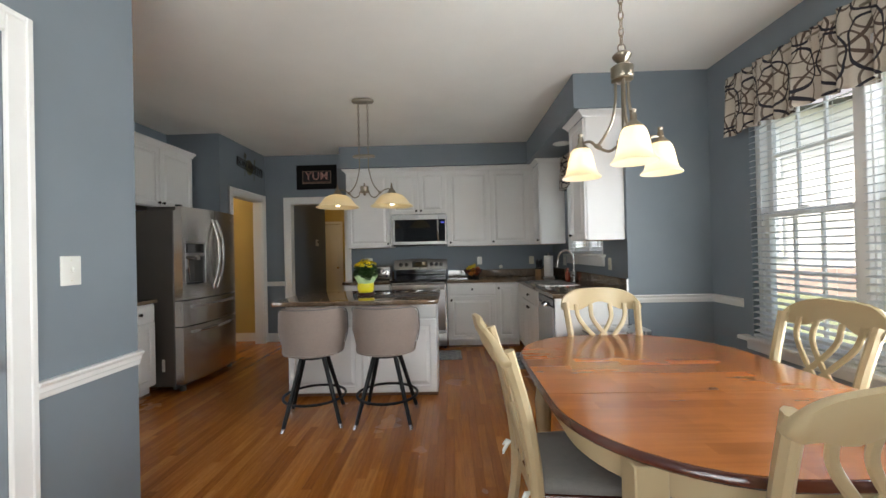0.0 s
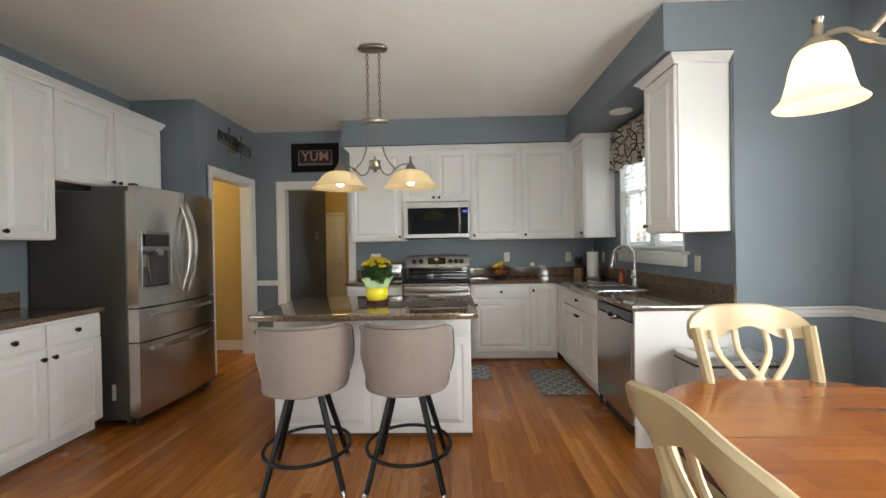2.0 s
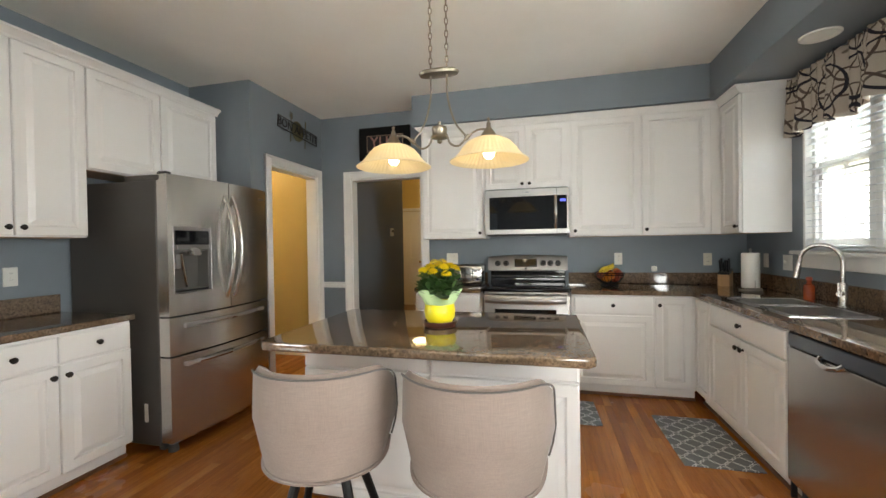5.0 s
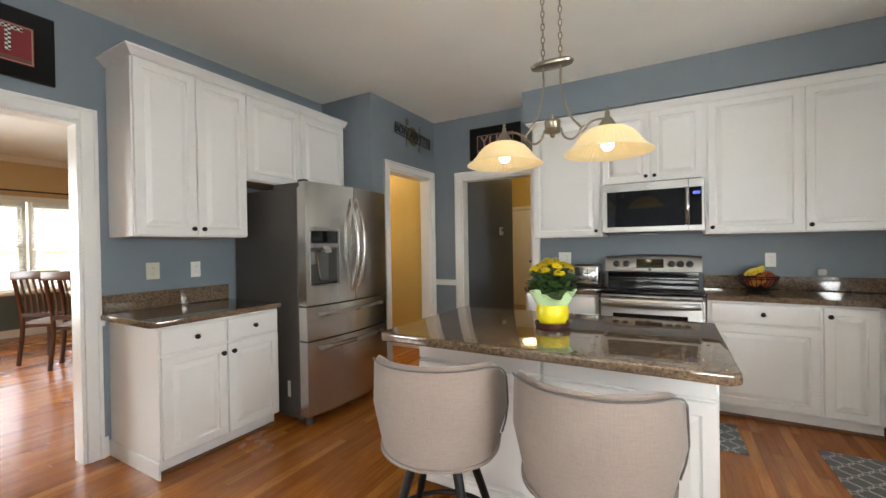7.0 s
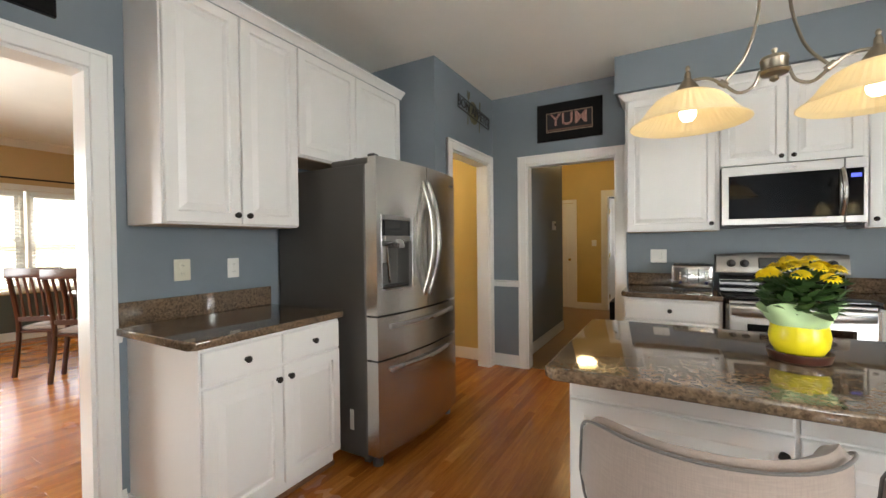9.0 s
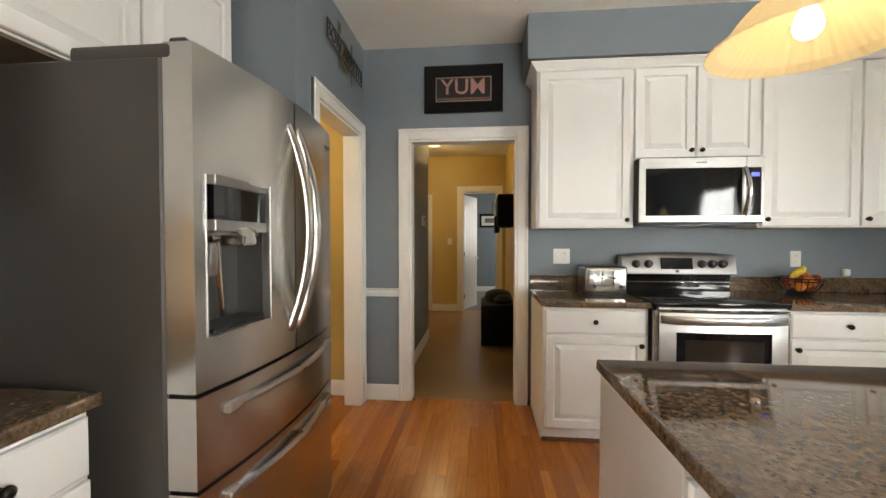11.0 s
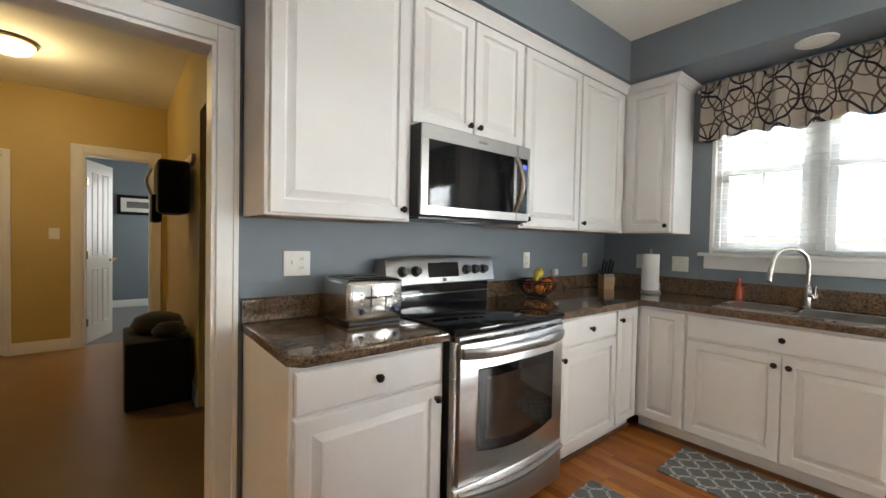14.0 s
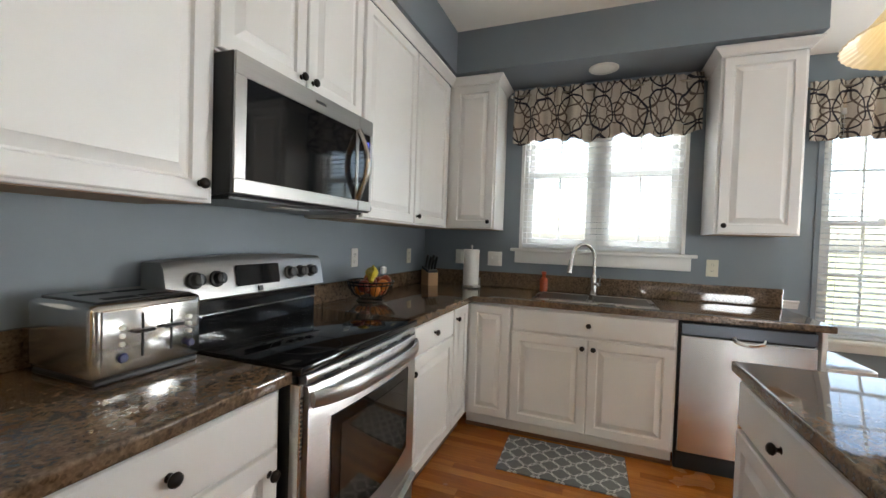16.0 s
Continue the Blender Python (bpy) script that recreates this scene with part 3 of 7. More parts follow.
# added low windows behind the walker, out of view, for south fill; dining room window
for i in range(3):
    placed(window_unit("window_%d" % (5 + i), 0.70, 1.20, 1, 1), pose(-0.615 + i * 0.712, -7.63, 0.35, 0, 0, 0) @ pose(0.70, 0, 0, 0, 0, 180))
for i in range(3):
    placed(window_unit("window_%d" % (8 + i), 0.75, 1.41, 1, 1), pose(-8.33, -2.72 + i * 0.78, 0.70, 0, 0, 90))
for i in range(3):
    blind("window_blind", 0.70, 1.36, pose(-8.285, -2.695 + i * 0.78, 0.72, 0, 0, 90), tilt=14)
structure("window_sill_8", boxes((-8.3, -8.22, -2.81, -0.32, 0.66, 0.70), (-8.3, -8.27, -2.79, -0.34, 2.11, 2.19), bevel=0.005), TRIM)

# ---- cabinets ----
def panel_door(w, h, stile=0.052, t=0.02):
    """Raised-panel door: local x 0..w, z 0..h, back at y=0, face towards -y."""
    bm = bmesh.new()

    def rect(i, y):
        return [(i, y, i), (w - i, y, i), (w - i, y, h - i), (i, y, h - i)]

    s = min(stile, w * 0.22, h * 0.28)
    loops = [rect(0, 0), rect(0, -t + 0.004), rect(0.004, -t), rect(s, -t), rect(s + 0.005, -t + 0.011), rect(s + 0.011, -t + 0.012), rect(s + 0.036, -t + 0.002), rect(s + 0.040, -t - 0.001)]
    return rings(bm, loops, True, True, True)


def slab_front(w, h, t=0.02):
    bm = bmesh.new()

    def rect(i, y):
        return [(i, y, i), (w - i, y, i), (w - i, y, h - i), (i, y, h - i)]

    return rings(bm, [rect(0, 0), rect(0, -t + 0.007), rect(0.007, -t + 0.001), rect(0.011, -t)], True, True, True)


def knob_mesh():
    bm = lathe([(0.0005, 0.031), (0.008, 0.030), (0.0145, 0.025), (0.016, 0.019), (0.012, 0.013), (0.006, 0.010), (0.006, 0.003), (0.010, 0.0)], 16)
    me = mesh("knob", bm, KNOB, 40)
    me.transform(Matrix.Rotation(radians(90), 4, "X"))
    return me


KNOB_MESH = knob_mesh()


def front(kind, w, h, x, z, parent, knob=None):
    """A door or drawer front with its knob; knob is (x, z) on the front."""
    bm = panel_door(w, h) if kind == "door" else slab_front(w, h)
    ob = part(kind, bm, CAB, parent, m=pose(x, 0, z), smooth=25)
    if knob:
        part("knob", KNOB_MESH, None, ob, "dark bronze knob", m=pose(knob[0], -0.02, knob[1]))
    return ob


def cabinet(name, label, m, w, d, z0, z1, fronts, group, kick=0.0, body=None):
    """Local x to the right seen from the front, y into the wall; face frame at y=0."""
    ob = thing(name, label, "cabinet", group, m)
    bm = body or boxes((0, w, 0, d, z0 + kick, z1), bevel=0.0015)
    part("body", bm, CAB, ob)
    if kick:
        part("toe_kick", boxes((0, w, 0.055, d, 0, kick)), CAB, ob)
        part("shoe_moulding", boxes((0, w, 0.04, 0.055, 0, 0.025), bevel=0.004), KICK, ob, "brown wooden shoe moulding")
    for f in fronts:
        front(*f[:5], ob, *f[5:])
    return ob


G = 0.004
UP0, UP1 = 1.375, 2.455
UPPER = "white raised-panel wall cabinet with dark knobs"
LOWER = "white raised-panel base cabinet with dark knobs"


def upper(m, w, d, z0, z1, doors, group, knob_low=True):
    """doors: list of (x0, x1, side) where side is the knob's edge, 'l', 'r' or ''."""
    fs = []
    for a, b, side in doors:
        ww, hh = b - a - 2 * G, z1 - z0 - 0.02
        kx = {"l": 0.028, "r": ww - 0.028}.get(side)
        fs.append(("door", ww, hh, a + G, z0 + 0.008, (kx, 0.045) if kx else None))
    ob = cabinet("wall_cabinet", UPPER, m, w, d, z0, z1, fs, group)
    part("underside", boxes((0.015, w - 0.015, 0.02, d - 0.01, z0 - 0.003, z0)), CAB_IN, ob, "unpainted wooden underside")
    return ob


def lower(m, w, d, cols, group, top=0.875, kick=0.10, pulls=True):
    """cols: (x0, x1, kind, knob side): 'dd' drawer over door, 'd' full door, 'fd' drawer front over two doors."""
    fs = []
    for a, b, kind, side in cols:
        ww = b - a - 2 * G
        kx = {"l": 0.03, "r": ww - 0.03}.get(side)
        if kind == "d":
            hh = top - kick - 0.03
            fs.append(("door", ww, hh, a + G, kick + 0.012, (kx, hh - 0.06) if kx else None))
            continue
        dz = top - 0.018 - 0.145
        fs.append(("drawer", ww, 0.145, a + G, dz, (ww / 2, 0.075) if pulls else None))
        hh = dz - 0.012 - kick - 0.012
        if kind == "dd":
            fs.append(("door", ww, hh, a + G, kick + 0.012, (kx, hh - 0.055) if kx else None))
        else:
            half = ww / 2 - 0.002
            fs.append(("door", half, hh, a + G, kick + 0.012, (half - 0.03, hh - 0.055)))
            fs.append(("door", half, hh, a + G + half + 0.004, kick + 0.012, (0.03, hh - 0.055)))
    return cabinet("base_cabinet", LOWER, m, w, d, 0, top, fs, group, kick)


BACK, LEFT, RIGHT, REAR = 0, 90, -90, 180
GB, GR, GL, GI = "cabinets on the range wall", "cabinets on the window wall", "cabinets beside the refrigerator", "cabinets of the island"
FY, BY, RX, RUX, LX, LUX = -0.318, -0.60, 1.74, 2.028, -2.005, -2.288

upper(pose(-0.650, FY, 0, 0, 0, BACK), 0.650, 0.316, UP0, UP1, [(0.012, 0.628, "r")], GB)
upper(pose(0.0, FY, 0, 0, 0, BACK), 0.785, 0.316, 1.835, UP1, [(-0.004, 0.386, "r"), (0.389, 0.778, "l")], GB)
upper(pose(0.785, FY, 0, 0, 0, BACK), 1.560, 0.316, UP0, UP1, [(0.014, 0.608, "l"), (0.617, 1.165, "l")], GB)
upper(pose(RUX, -0.3185, 0, 0, 0, RIGHT), 0.3765, 0.32, UP0, UP1, [(0.03, 0.366, "r")], GR)
upper(pose(RUX, -2.08, 0, 0, 0, RIGHT), 0.43, 0.32, UP0, UP1, [(0.012, 0.420, "l")], GR)
upper(pose(LUX, -3.047, 0, 0, 0, LEFT), 0.747, 0.318, 1.402, 2.50, [(0.004, 0.375, "r"), (0.377, 0.747, "l")], GL)
upper(pose(LUX, -2.300, 0, 0, 0, LEFT), 1.06, 0.318, 1.840, 2.50, [(0.004, 0.512, "r"), (0.515, 1.05, "l")], GL)


def crown_path(name, pts, z, label, h=0.055, out=0.045):
    """Crown moulding along a plan path of (x, y), projecting to its right-hand side, mitred."""
    prof = [(0.0, 0.0), (0.006, 0.0), (0.010, 0.012), (0.028, 0.030), (out - 0.004, h - 0.014), (out, h - 0.012), (out, h), (0.0, h)]
    bm, loops, n = bmesh.new(), [], len(pts)
    P = [Vector(p) for p in pts]
    for i in range(n):
        d0 = (P[i] - P[i - 1]).normalized() if i else (P[1] - P[0]).normalized()
        d1 = (P[i + 1] - P[i]).normalized() if i < n - 1 else d0
        n0, n1 = Vector((d0.y, -d0.x)), Vector((d1.y, -d1.x))
        mit = (n0 + n1) / max(1e-6, 1 + n0.dot(n1))
        loops.append([(P[i].x + mit.x * o, P[i].y + mit.y * o, z + zz) for o, zz in prof])
    rings(bm, loops, True, True, True)
    return solid(name, bm, CAB, label, "moulding", smooth=25)


CROWN = "white crown moulding along the wall cabinet tops"
crown_path("crown_moulding", [(-0.650, 0.0), (-0.650, FY - 0.021), (RUX - 0.021, FY - 0.021), (RUX - 0.021, -0.695), (2.348, -0.695)], UP1 - 0.010, CROWN)
crown_path("crown_moulding", [(2.348, -2.08), (RUX - 0.021, -2.08), (RUX - 0.021, -2.51), (2.348, -2.51)], UP1 - 0.010, CROWN)
crown_path("crown_moulding", [(-2.618, -3.047), (LUX + 0.021, -3.047), (LUX + 0.021, -1.24)], 2.490, CROWN)

lower(pose(-0.645, BY, 0, 0, 0, BACK), 0.638, 0.598, [(0.010, 0.622, "dd", "r")], GB)
lower(pose(0.772, BY, 0, 0, 0, BACK), 0.966, 0.598, [(0.02, 0.645, "dd", "l"), (0.655, 0.930, "d", "l")], GB)
lower(pose(RX, -0.602, 0, 0, 0, RIGHT), 0.306, 0.605, [(0.02, 0.302, "d", "")], GR)
lower(pose(RX, -0.909, 0, 0, 0, RIGHT), 0.960, 0.605, [(0.004, 0.950, "fd", "")], GR)
solid("end_panel", boxes((1.725, 2.348, -2.535, -2.512, 0.0, 0.875), bevel=0.002), CAB, "white end panel beside the dishwasher", "panel")
lower(pose(LX, -3.055, 0, 0, 0, LEFT), 0.793, 0.612, [(0.004, 0.398, "dd", "r"), (0.400, 0.788, "dd", "l")], GL)
part("base_trim", boxes((-0.012, 0.0, -0.005, 0.612, 0.0, 0.10), bevel=0.003), CAB, bpy.data.objects["base_cabinet.004"])

lower(pose(-0.660, -2.395, 0, 0, 0, BACK), 1.35, 0.27, [(0.0, 0.672, "dd", "r"), (0.678, 1.35, "dd", "l")], GI, kick=0.04, pulls=False)
lower(pose(0.690, -1.885, 0, 0, 0, REAR), 1.35, 0.248, [(0.0, 0.672, "dd", "r"), (0.678, 1.35, "dd", "l")], GI)


# ---- countertops ----
def counter(name, outline, label, z=0.914, t=0.038, corner=0.012):
    """A stone top with an eased edge over a convex or L-shaped outline."""
    bm = bmesh.new()
    prism(bm, outline, z - t, z)
    es = [e for e in bm.edges if abs(e.verts[0].co.z - e.verts[1].co.z) < 1e-6]
    bmesh.ops.bevel(bm, geom=es, offset=corner * 0.8, segments=3, profile=0.6, affect="EDGES")
    return solid(name, bm, GRANITE, label, "countertop", smooth=50)


def clipped(x0, x1, y0, y1, c):
    """Rectangle whose near corners are cut at an angle."""
    return [(x0 + c, y0), (x1 - c, y0), (x1, y0 + c), (x1, y1), (x0, y1), (x0, y0 + c)]


STONE = "polished dark brown speckled granite countertop"
counter("countertop", [(-0.655, 0), (-0.655, -0.60), (-0.61, -0.645), (-0.008, -0.645), (-0.008, 0)], STONE)
counter("countertop", [(0.770, 0), (0.770, -0.645), (1.70, -0.645), (1.70, -0.86), (1.70, -2.56), (2.35, -2.56), (2.35, 0)], STONE)
counter("countertop", [(-2.62, -3.105), (-2.0, -3.105), (-1.972, -3.077), (-1.972, -2.253), (-2.62, -2.253)], STONE)
counter("countertop", clipped(-0.664, 0.722, -2.755, -1.853, 0.03), "polished dark brown speckled granite island countertop with overhang")
SPLASH = "granite backsplash strip behind the countertop"
solid("backsplash", boxes((-0.655, -0.03, -0.02, 0.0, 0.914, 1.02), bevel=0.002), GRANITE, SPLASH, "backsplash")
solid("backsplash", boxes((0.785, 2.35, -0.02, 0.0, 0.914, 1.02), bevel=0.002), GRANITE, SPLASH, "backsplash")
solid("backsplash", boxes((2.33, 2.35, -2.555, -0.02, 0.914, 1.035), bevel=0.002), GRANITE, SPLASH, "backsplash")
solid("backsplash", boxes((-2.62, -2.60, -3.10, -2.256, 0.914, 1.03), bevel=0.002), GRANITE, SPLASH, "backsplash")

# ---- refrigerator ----
DISP = brushed("satin_dispenser_steel", (0.36, 0.35, 0.34), 0.42, "y")

RANGE_STEEL = brushed("bright_range_steel", (0.58, 0.565, 0.55), 0.30, "x")


def fridge():
    ob = thing("refrigerator", "stainless steel French-door refrigerator with water dispenser and two bottom drawers", "refrigerator", m=pose(-1.850, -2.197, 0, 0, 0, 90))
    w = 0.937
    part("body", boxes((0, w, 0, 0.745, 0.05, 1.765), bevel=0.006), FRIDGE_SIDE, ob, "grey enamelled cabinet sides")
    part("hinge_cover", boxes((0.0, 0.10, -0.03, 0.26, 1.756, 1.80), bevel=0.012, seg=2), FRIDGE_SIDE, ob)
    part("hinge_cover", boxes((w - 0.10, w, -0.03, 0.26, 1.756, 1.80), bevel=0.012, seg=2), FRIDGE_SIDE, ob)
    part("hinge_cap", boxes((0.02, 0.07, -0.055, -0.005, 1.801, 1.822), bevel=0.006), BLACK, ob)

    def bulge(x):
        return -0.084 - 0.048 * (1 - ((x - w / 2) / (w / 2)) ** 2)

    def skin(x0, x1, z0, z1, n=12, hole=None):
        """A door with a gently bowed front and rounded edges; hole is (x0, x1, z0, z1)."""
        bm = bmesh.new()
        xs = [x0 + (x1 - x0) * k / n for k in range(n + 1)]
        zs = [z0, z1]
        if hole:
            xs = sorted(set(xs) | {hole[0], hole[1]})
            zs = [z0, hole[2], hole[3], z1]
        grid = [[bm.verts.new((x, bulge(x), z)) for z in zs] for x in xs]
        for i in range(len(xs) - 1):
            for j in range(len(zs) - 1):
                if hole and j == 1 and hole[0] - 1e-6 <= xs[i] and xs[i + 1] <= hole[1] + 1e-6:
                    continue
                bm.faces.new((grid[i][j], grid[i + 1][j], grid[i + 1][j + 1], grid[i][j + 1]))
        edge = [e for e in bm.edges if e.is_boundary]
        outer = [e for e in edge if all(abs(v.co.x - x0) < 1e-6 or abs(v.co.x - x1) < 1e-6 or abs(v.co.z - z0) < 1e-6 or abs(v.co.z - z1) < 1e-6 for v in e.verts)]
        inner = [e for e in edge if e not in outer]
        r = bmesh.ops.extrude_edge_only(bm, edges=outer)
        for v in [g for g in r["geom"] if isinstance(g, bmesh.types.BMVert)]:
            v.co.y = -0.004
        if inner:
            r = bmesh.ops.extrude_edge_only(bm, edges=inner)
            for v in [g for g in r["geom"] if isinstance(g, bmesh.types.BMVert)]:
                v.co.y += 0.02
        return bm

    mid = w / 2
    hole = (0.040, 0.300, 1.035, 1.46)
    left = part("door", skin(0.003, mid - 0.004, 0.888, 1.80, hole=hole), STEEL, ob, smooth=30)
    right = part("door", skin(mid + 0.004, w - 0.003, 0.888, 1.80), STEEL, ob, smooth=30)
    top = part("drawer", skin(0.003, w - 0.003, 0.632, 0.876, 24), STEEL, ob, smooth=30)
    low = part("drawer", skin(0.003, w - 0.003, 0.075, 0.620, 24), STEEL, ob, smooth=30)
    part("gasket", boxes((0.012, w - 0.012, -0.03, -0.002, 0.875, 0.889), (0.012, w - 0.012, -0.03, -0.002, 0.619, 0.633), (mid - 0.006, mid + 0.006, -0.03, -0.002, 0.89, 1.79)), DARK, ob)
    part("kick_plate", boxes((0.02, w - 0.02, 0.0, 0.04, 0.02, 0.07)), FRIDGE_SIDE, ob)
    for x in (0.03, w - 0.09):
        part("foot", lathe([(0.03, 0), (0.032, 0.012), (0.024, 0.05)], 14, at=(x + 0.03, -0.03, 0)), FRIDGE_SIDE, ob)
    part("energy_sticker", boxes((-0.0015, 0.0, 0.10, 0.13, 0.20, 0.32)), PLASTIC, ob, "small white paper sticker")
    # dispenser
    disp = part("dispenser", boxes((0.043, 0.297, bulge(0.17) - 0.004, bulge(0.17) + 0.02, 1.440, 1.468), (0.043, 0.297, bulge(0.17) - 0.004, bulge(0.17) + 0.02, 1.316, 1.347),
                                   (0.036, 0.043, bulge(0.04) - 0.003, bulge(0.17) + 0.03, 1.030, 1.468), (0.297, 0.304, bulge(0.30) - 0.003, bulge(0.17) + 0.03, 1.030, 1.468),
                                   (0.043, 0.297, bulge(0.17) - 0.002, bulge(0.17) + 0.03, 1.028, 1.036), bevel=0.002), DISP, left, "stainless dispenser frame")
    part("display", boxes((0.043, 0.297, bulge(0.17), bulge(0.17) + 0.01, 1.347, 1.440)), BLACK_GLASS, left, "black glass control display")
    part("recess", boxes((0.040, 0.300, -0.012, -0.006, 1.030, 1.325), (0.040, 0.045, bulge(0.1) + 0.020, -0.012, 1.030, 1.325), (0.295, 0.300, bulge(0.25) + 0.020, -0.012, 1.030, 1.325), (0.045, 0.295, bulge(0.17) + 0.022, -0.012, 1.306, 1.325)), Mat("dark_satin_recess", (0.16, 0.155, 0.145), 0.38, 0.8).m, left)
    part("drip_tray", boxes((0.047, 0.293, bulge(0.17) + 0.004, -0.013, 1.037, 1.050), bevel=0.003), BLACK, left)
    part("spout", boxes((0.14, 0.22, bulge(0.17) - 0.018, -0.03, 1.275, 1.327), bevel=0.01, seg=2), STEEL_Y, left)
    part("paddle", tube([(0.105, -0.075, 1.29), (0.180, -0.040, 1.065)], [0.013, 0.011], 10, flat=0.6), CHROME, left)
    part("water_lever", boxes((0.062, 0.100, -0.085, -0.045, 1.19, 1.285), bevel=0.010, seg=2), DISP, left)

    def bow(p0, p1, out, rad, flat=1.0):
        a, b = Vector(p0), Vector(p1)
        return tube([a.lerp(b, k / 20) + Vector((0, -out * (1 - (2 * k / 20 - 1) ** 2), 0)) for k in range(21)], rad, 10)

    yb = bulge(mid) + 0.005
    part("handle", bow((mid - 0.036, yb, 0.965), (mid - 0.036, yb, 1.705), 0.078, 0.0135), STEEL, left, "bowed tubular steel handle")
    part("handle", bow((mid + 0.036, yb, 0.965), (mid + 0.036, yb, 1.705), 0.078, 0.0135), STEEL, right, "bowed tubular steel handle")
    for dr, z in ((top, 0.815), (low, 0.562)):
        part("handle", bow((0.12, bulge(0.12) + 0.004, z), (w - 0.12, bulge(w - 0.12) + 0.004, z), 0.05, 0.0125), STEEL_Y, dr, "bowed steel drawer handle")
        for x in (0.12, w - 0.12):
            part("handle_mount", boxes((x - 0.03, x + 0.03, bulge(x) - 0.016, bulge(x) + 0.01, z - 0.014, z + 0.014), bevel=0.005), STEEL_Y, dr)
    part("maker_badge", boxes((w - 0.12, w - 0.06, bulge(w - 0.09) - 0.006, bulge(w - 0.09) + 0.004, 1.715, 1.725)), FRIDGE_SIDE, right)
    return ob


fridge()


# ---- range ----
def kitchen_range():
    ob = thing("range", "stainless steel electric range with black glass cooktop and oven window", "range", m=pose(0.004, -0.640, 0))
    w = 0.756
    part("body", boxes((0.0, w, 0.012, 0.615, 0.03, 0.895), bevel=0.003), BLACK, ob)
    for a in (0.0, w - 0.02):
        part("side_strip", boxes((a, a + 0.02, -0.022, 0.012, 0.10, 0.872), bevel=0.002), STEEL, ob)
    for k in range(14):
        part("vent_hole", boxes((0.006, 0.014, -0.0235, -0.021, 0.66 + k * 0.013, 0.667 + k * 0.013)), DARK, ob)
    top = part("cooktop", boxes((-0.004, w + 0.004, -0.030, 0.53, 0.895, 0.922), bevel=0.007, seg=2), BLACK_GLASS, ob, "black ceramic glass cooktop")
    ring_mat = Mat("burner_ring_grey", (0.05, 0.05, 0.052), 0.25).m
    for x, y, r in ((0.20, 0.12, 0.115), (0.55, 0.12, 0.09), (0.20, 0.38, 0.08), (0.55, 0.38, 0.105)):
        loops = [[(x + rr * math.cos(2 * math.pi * i / 40), y + rr * math.sin(2 * math.pi * i / 40), 0.9226) for i in range(40)] for rr in (r, r - 0.003)]
        part("burner_ring", rings(bmesh.new(), loops), ring_mat, top)

    def bowed(x0, x1, z0, z1, y, out, n=14, back=0.03):
        bm = bmesh.new()
        loops = []
        for k in range(n + 1):
            x = x0 + (x1 - x0) * k / n
            f = y - out * (1 - (2 * k / n - 1) ** 2)
            loops.append([(x, f + 0.004, z0), (x, f, z0 + 0.006), (x, f, z1 - 0.006), (x, f + 0.004, z1), (x, y + back, z1), (x, y + back, z0)])
        return rings(bm, loops, True, True, True)

    door = part("oven_door", bowed(0.022, w - 0.022, 0.262, 0.862, -0.035, 0.020), RANGE_STEEL, ob, "stainless oven door")
    # dark window, its lower edge bowed
    bm = bmesh.new()
    n, x0, x1 = 14, 0.115, w - 0.115
    loops = []
    for k in range(n + 1):
        x = x0 + (x1 - x0) * k / n
        f = -0.035 - 0.020 * (1 - (2 * (x - 0.022) / (w - 0.044) - 1) ** 2) - 0.003
        sag = 0.035 * (1 - (2 * k / n - 1) ** 2)
        loops.append([(x, f + 0.004, 0.395 - sag), (x, f, 0.400 - sag), (x, f, 0.742), (x, f + 0.004, 0.747)])
    rings(bm, loops, False)
    part("oven_window", bm, BLACK_GLASS, door, "black glass oven window")
    bm = bmesh.new()
    loops = []
    for k in range(n + 1):
        x = x0 + 0.045 + (x1 - x0 - 0.09) * k / n
        f = -0.035 - 0.020 * (1 - (2 * (x - 0.022) / (w - 0.044) - 1) ** 2) - 0.0045
        sag = 0.030 * (1 - (2 * k / n - 1) ** 2)
        loops.append([(x, f, 0.44 - sag), (x, f, 0.705)])
    rings(bm, loops, False)
    part("inner_glass", bm, Mat("smoked_oven_glass", (0.028, 0.022, 0.018), 0.06).m, door)
    vent = part("vent_trim", bowed(0.022, w - 0.022, 0.866, 0.892, -0.028, 0.012), STEEL_H, ob)
    for k in range(5):
        part("vent_slot", boxes((0.09 + k * 0.125, 0.165 + k * 0.125, -0.0425, -0.034, 0.871, 0.877)), DARK, ob)
    bm = bmesh.new()
    loops = []
    for k in range(21):
        x = 0.03 + (w - 0.06) * k / 20
        out = -0.045 - 0.055 * (1 - (2 * k / 20 - 1) ** 4)
        loops.append([(x, out, 0.800), (x, out - 0.007, 0.812), (x, out - 0.007, 0.836), (x, out, 0.848), (x, out + 0.012, 0.842), (x, out + 0.012, 0.806)])
    rings(bm, loops, True, True, True)
    part("handle", bm, STEEL_H, door, "wide flat stainless oven handle")
    drawer = part("warming_drawer", bowed(0.004, w - 0.004, 0.045, 0.252, -0.030, 0.018), RANGE_STEEL, ob, "stainless lower drawer")
    bm = bmesh.new()
    loops = []
    for k in range(21):
        x = 0.02 + (w - 0.04) * k / 20
        s = 1 - (2 * k / 20 - 1) ** 2
        y, z = -0.034 - 0.022 * s, 0.218 - 0.028 * s
        loops.append([(x, y, z), (x, y - 0.018, z + 0.004), (x, y - 0.020, z + 0.018), (x, y, z + 0.026)])
    rings(bm, loops, True, True, True)
    part("drawer_lip", bm, STEEL_H, drawer)
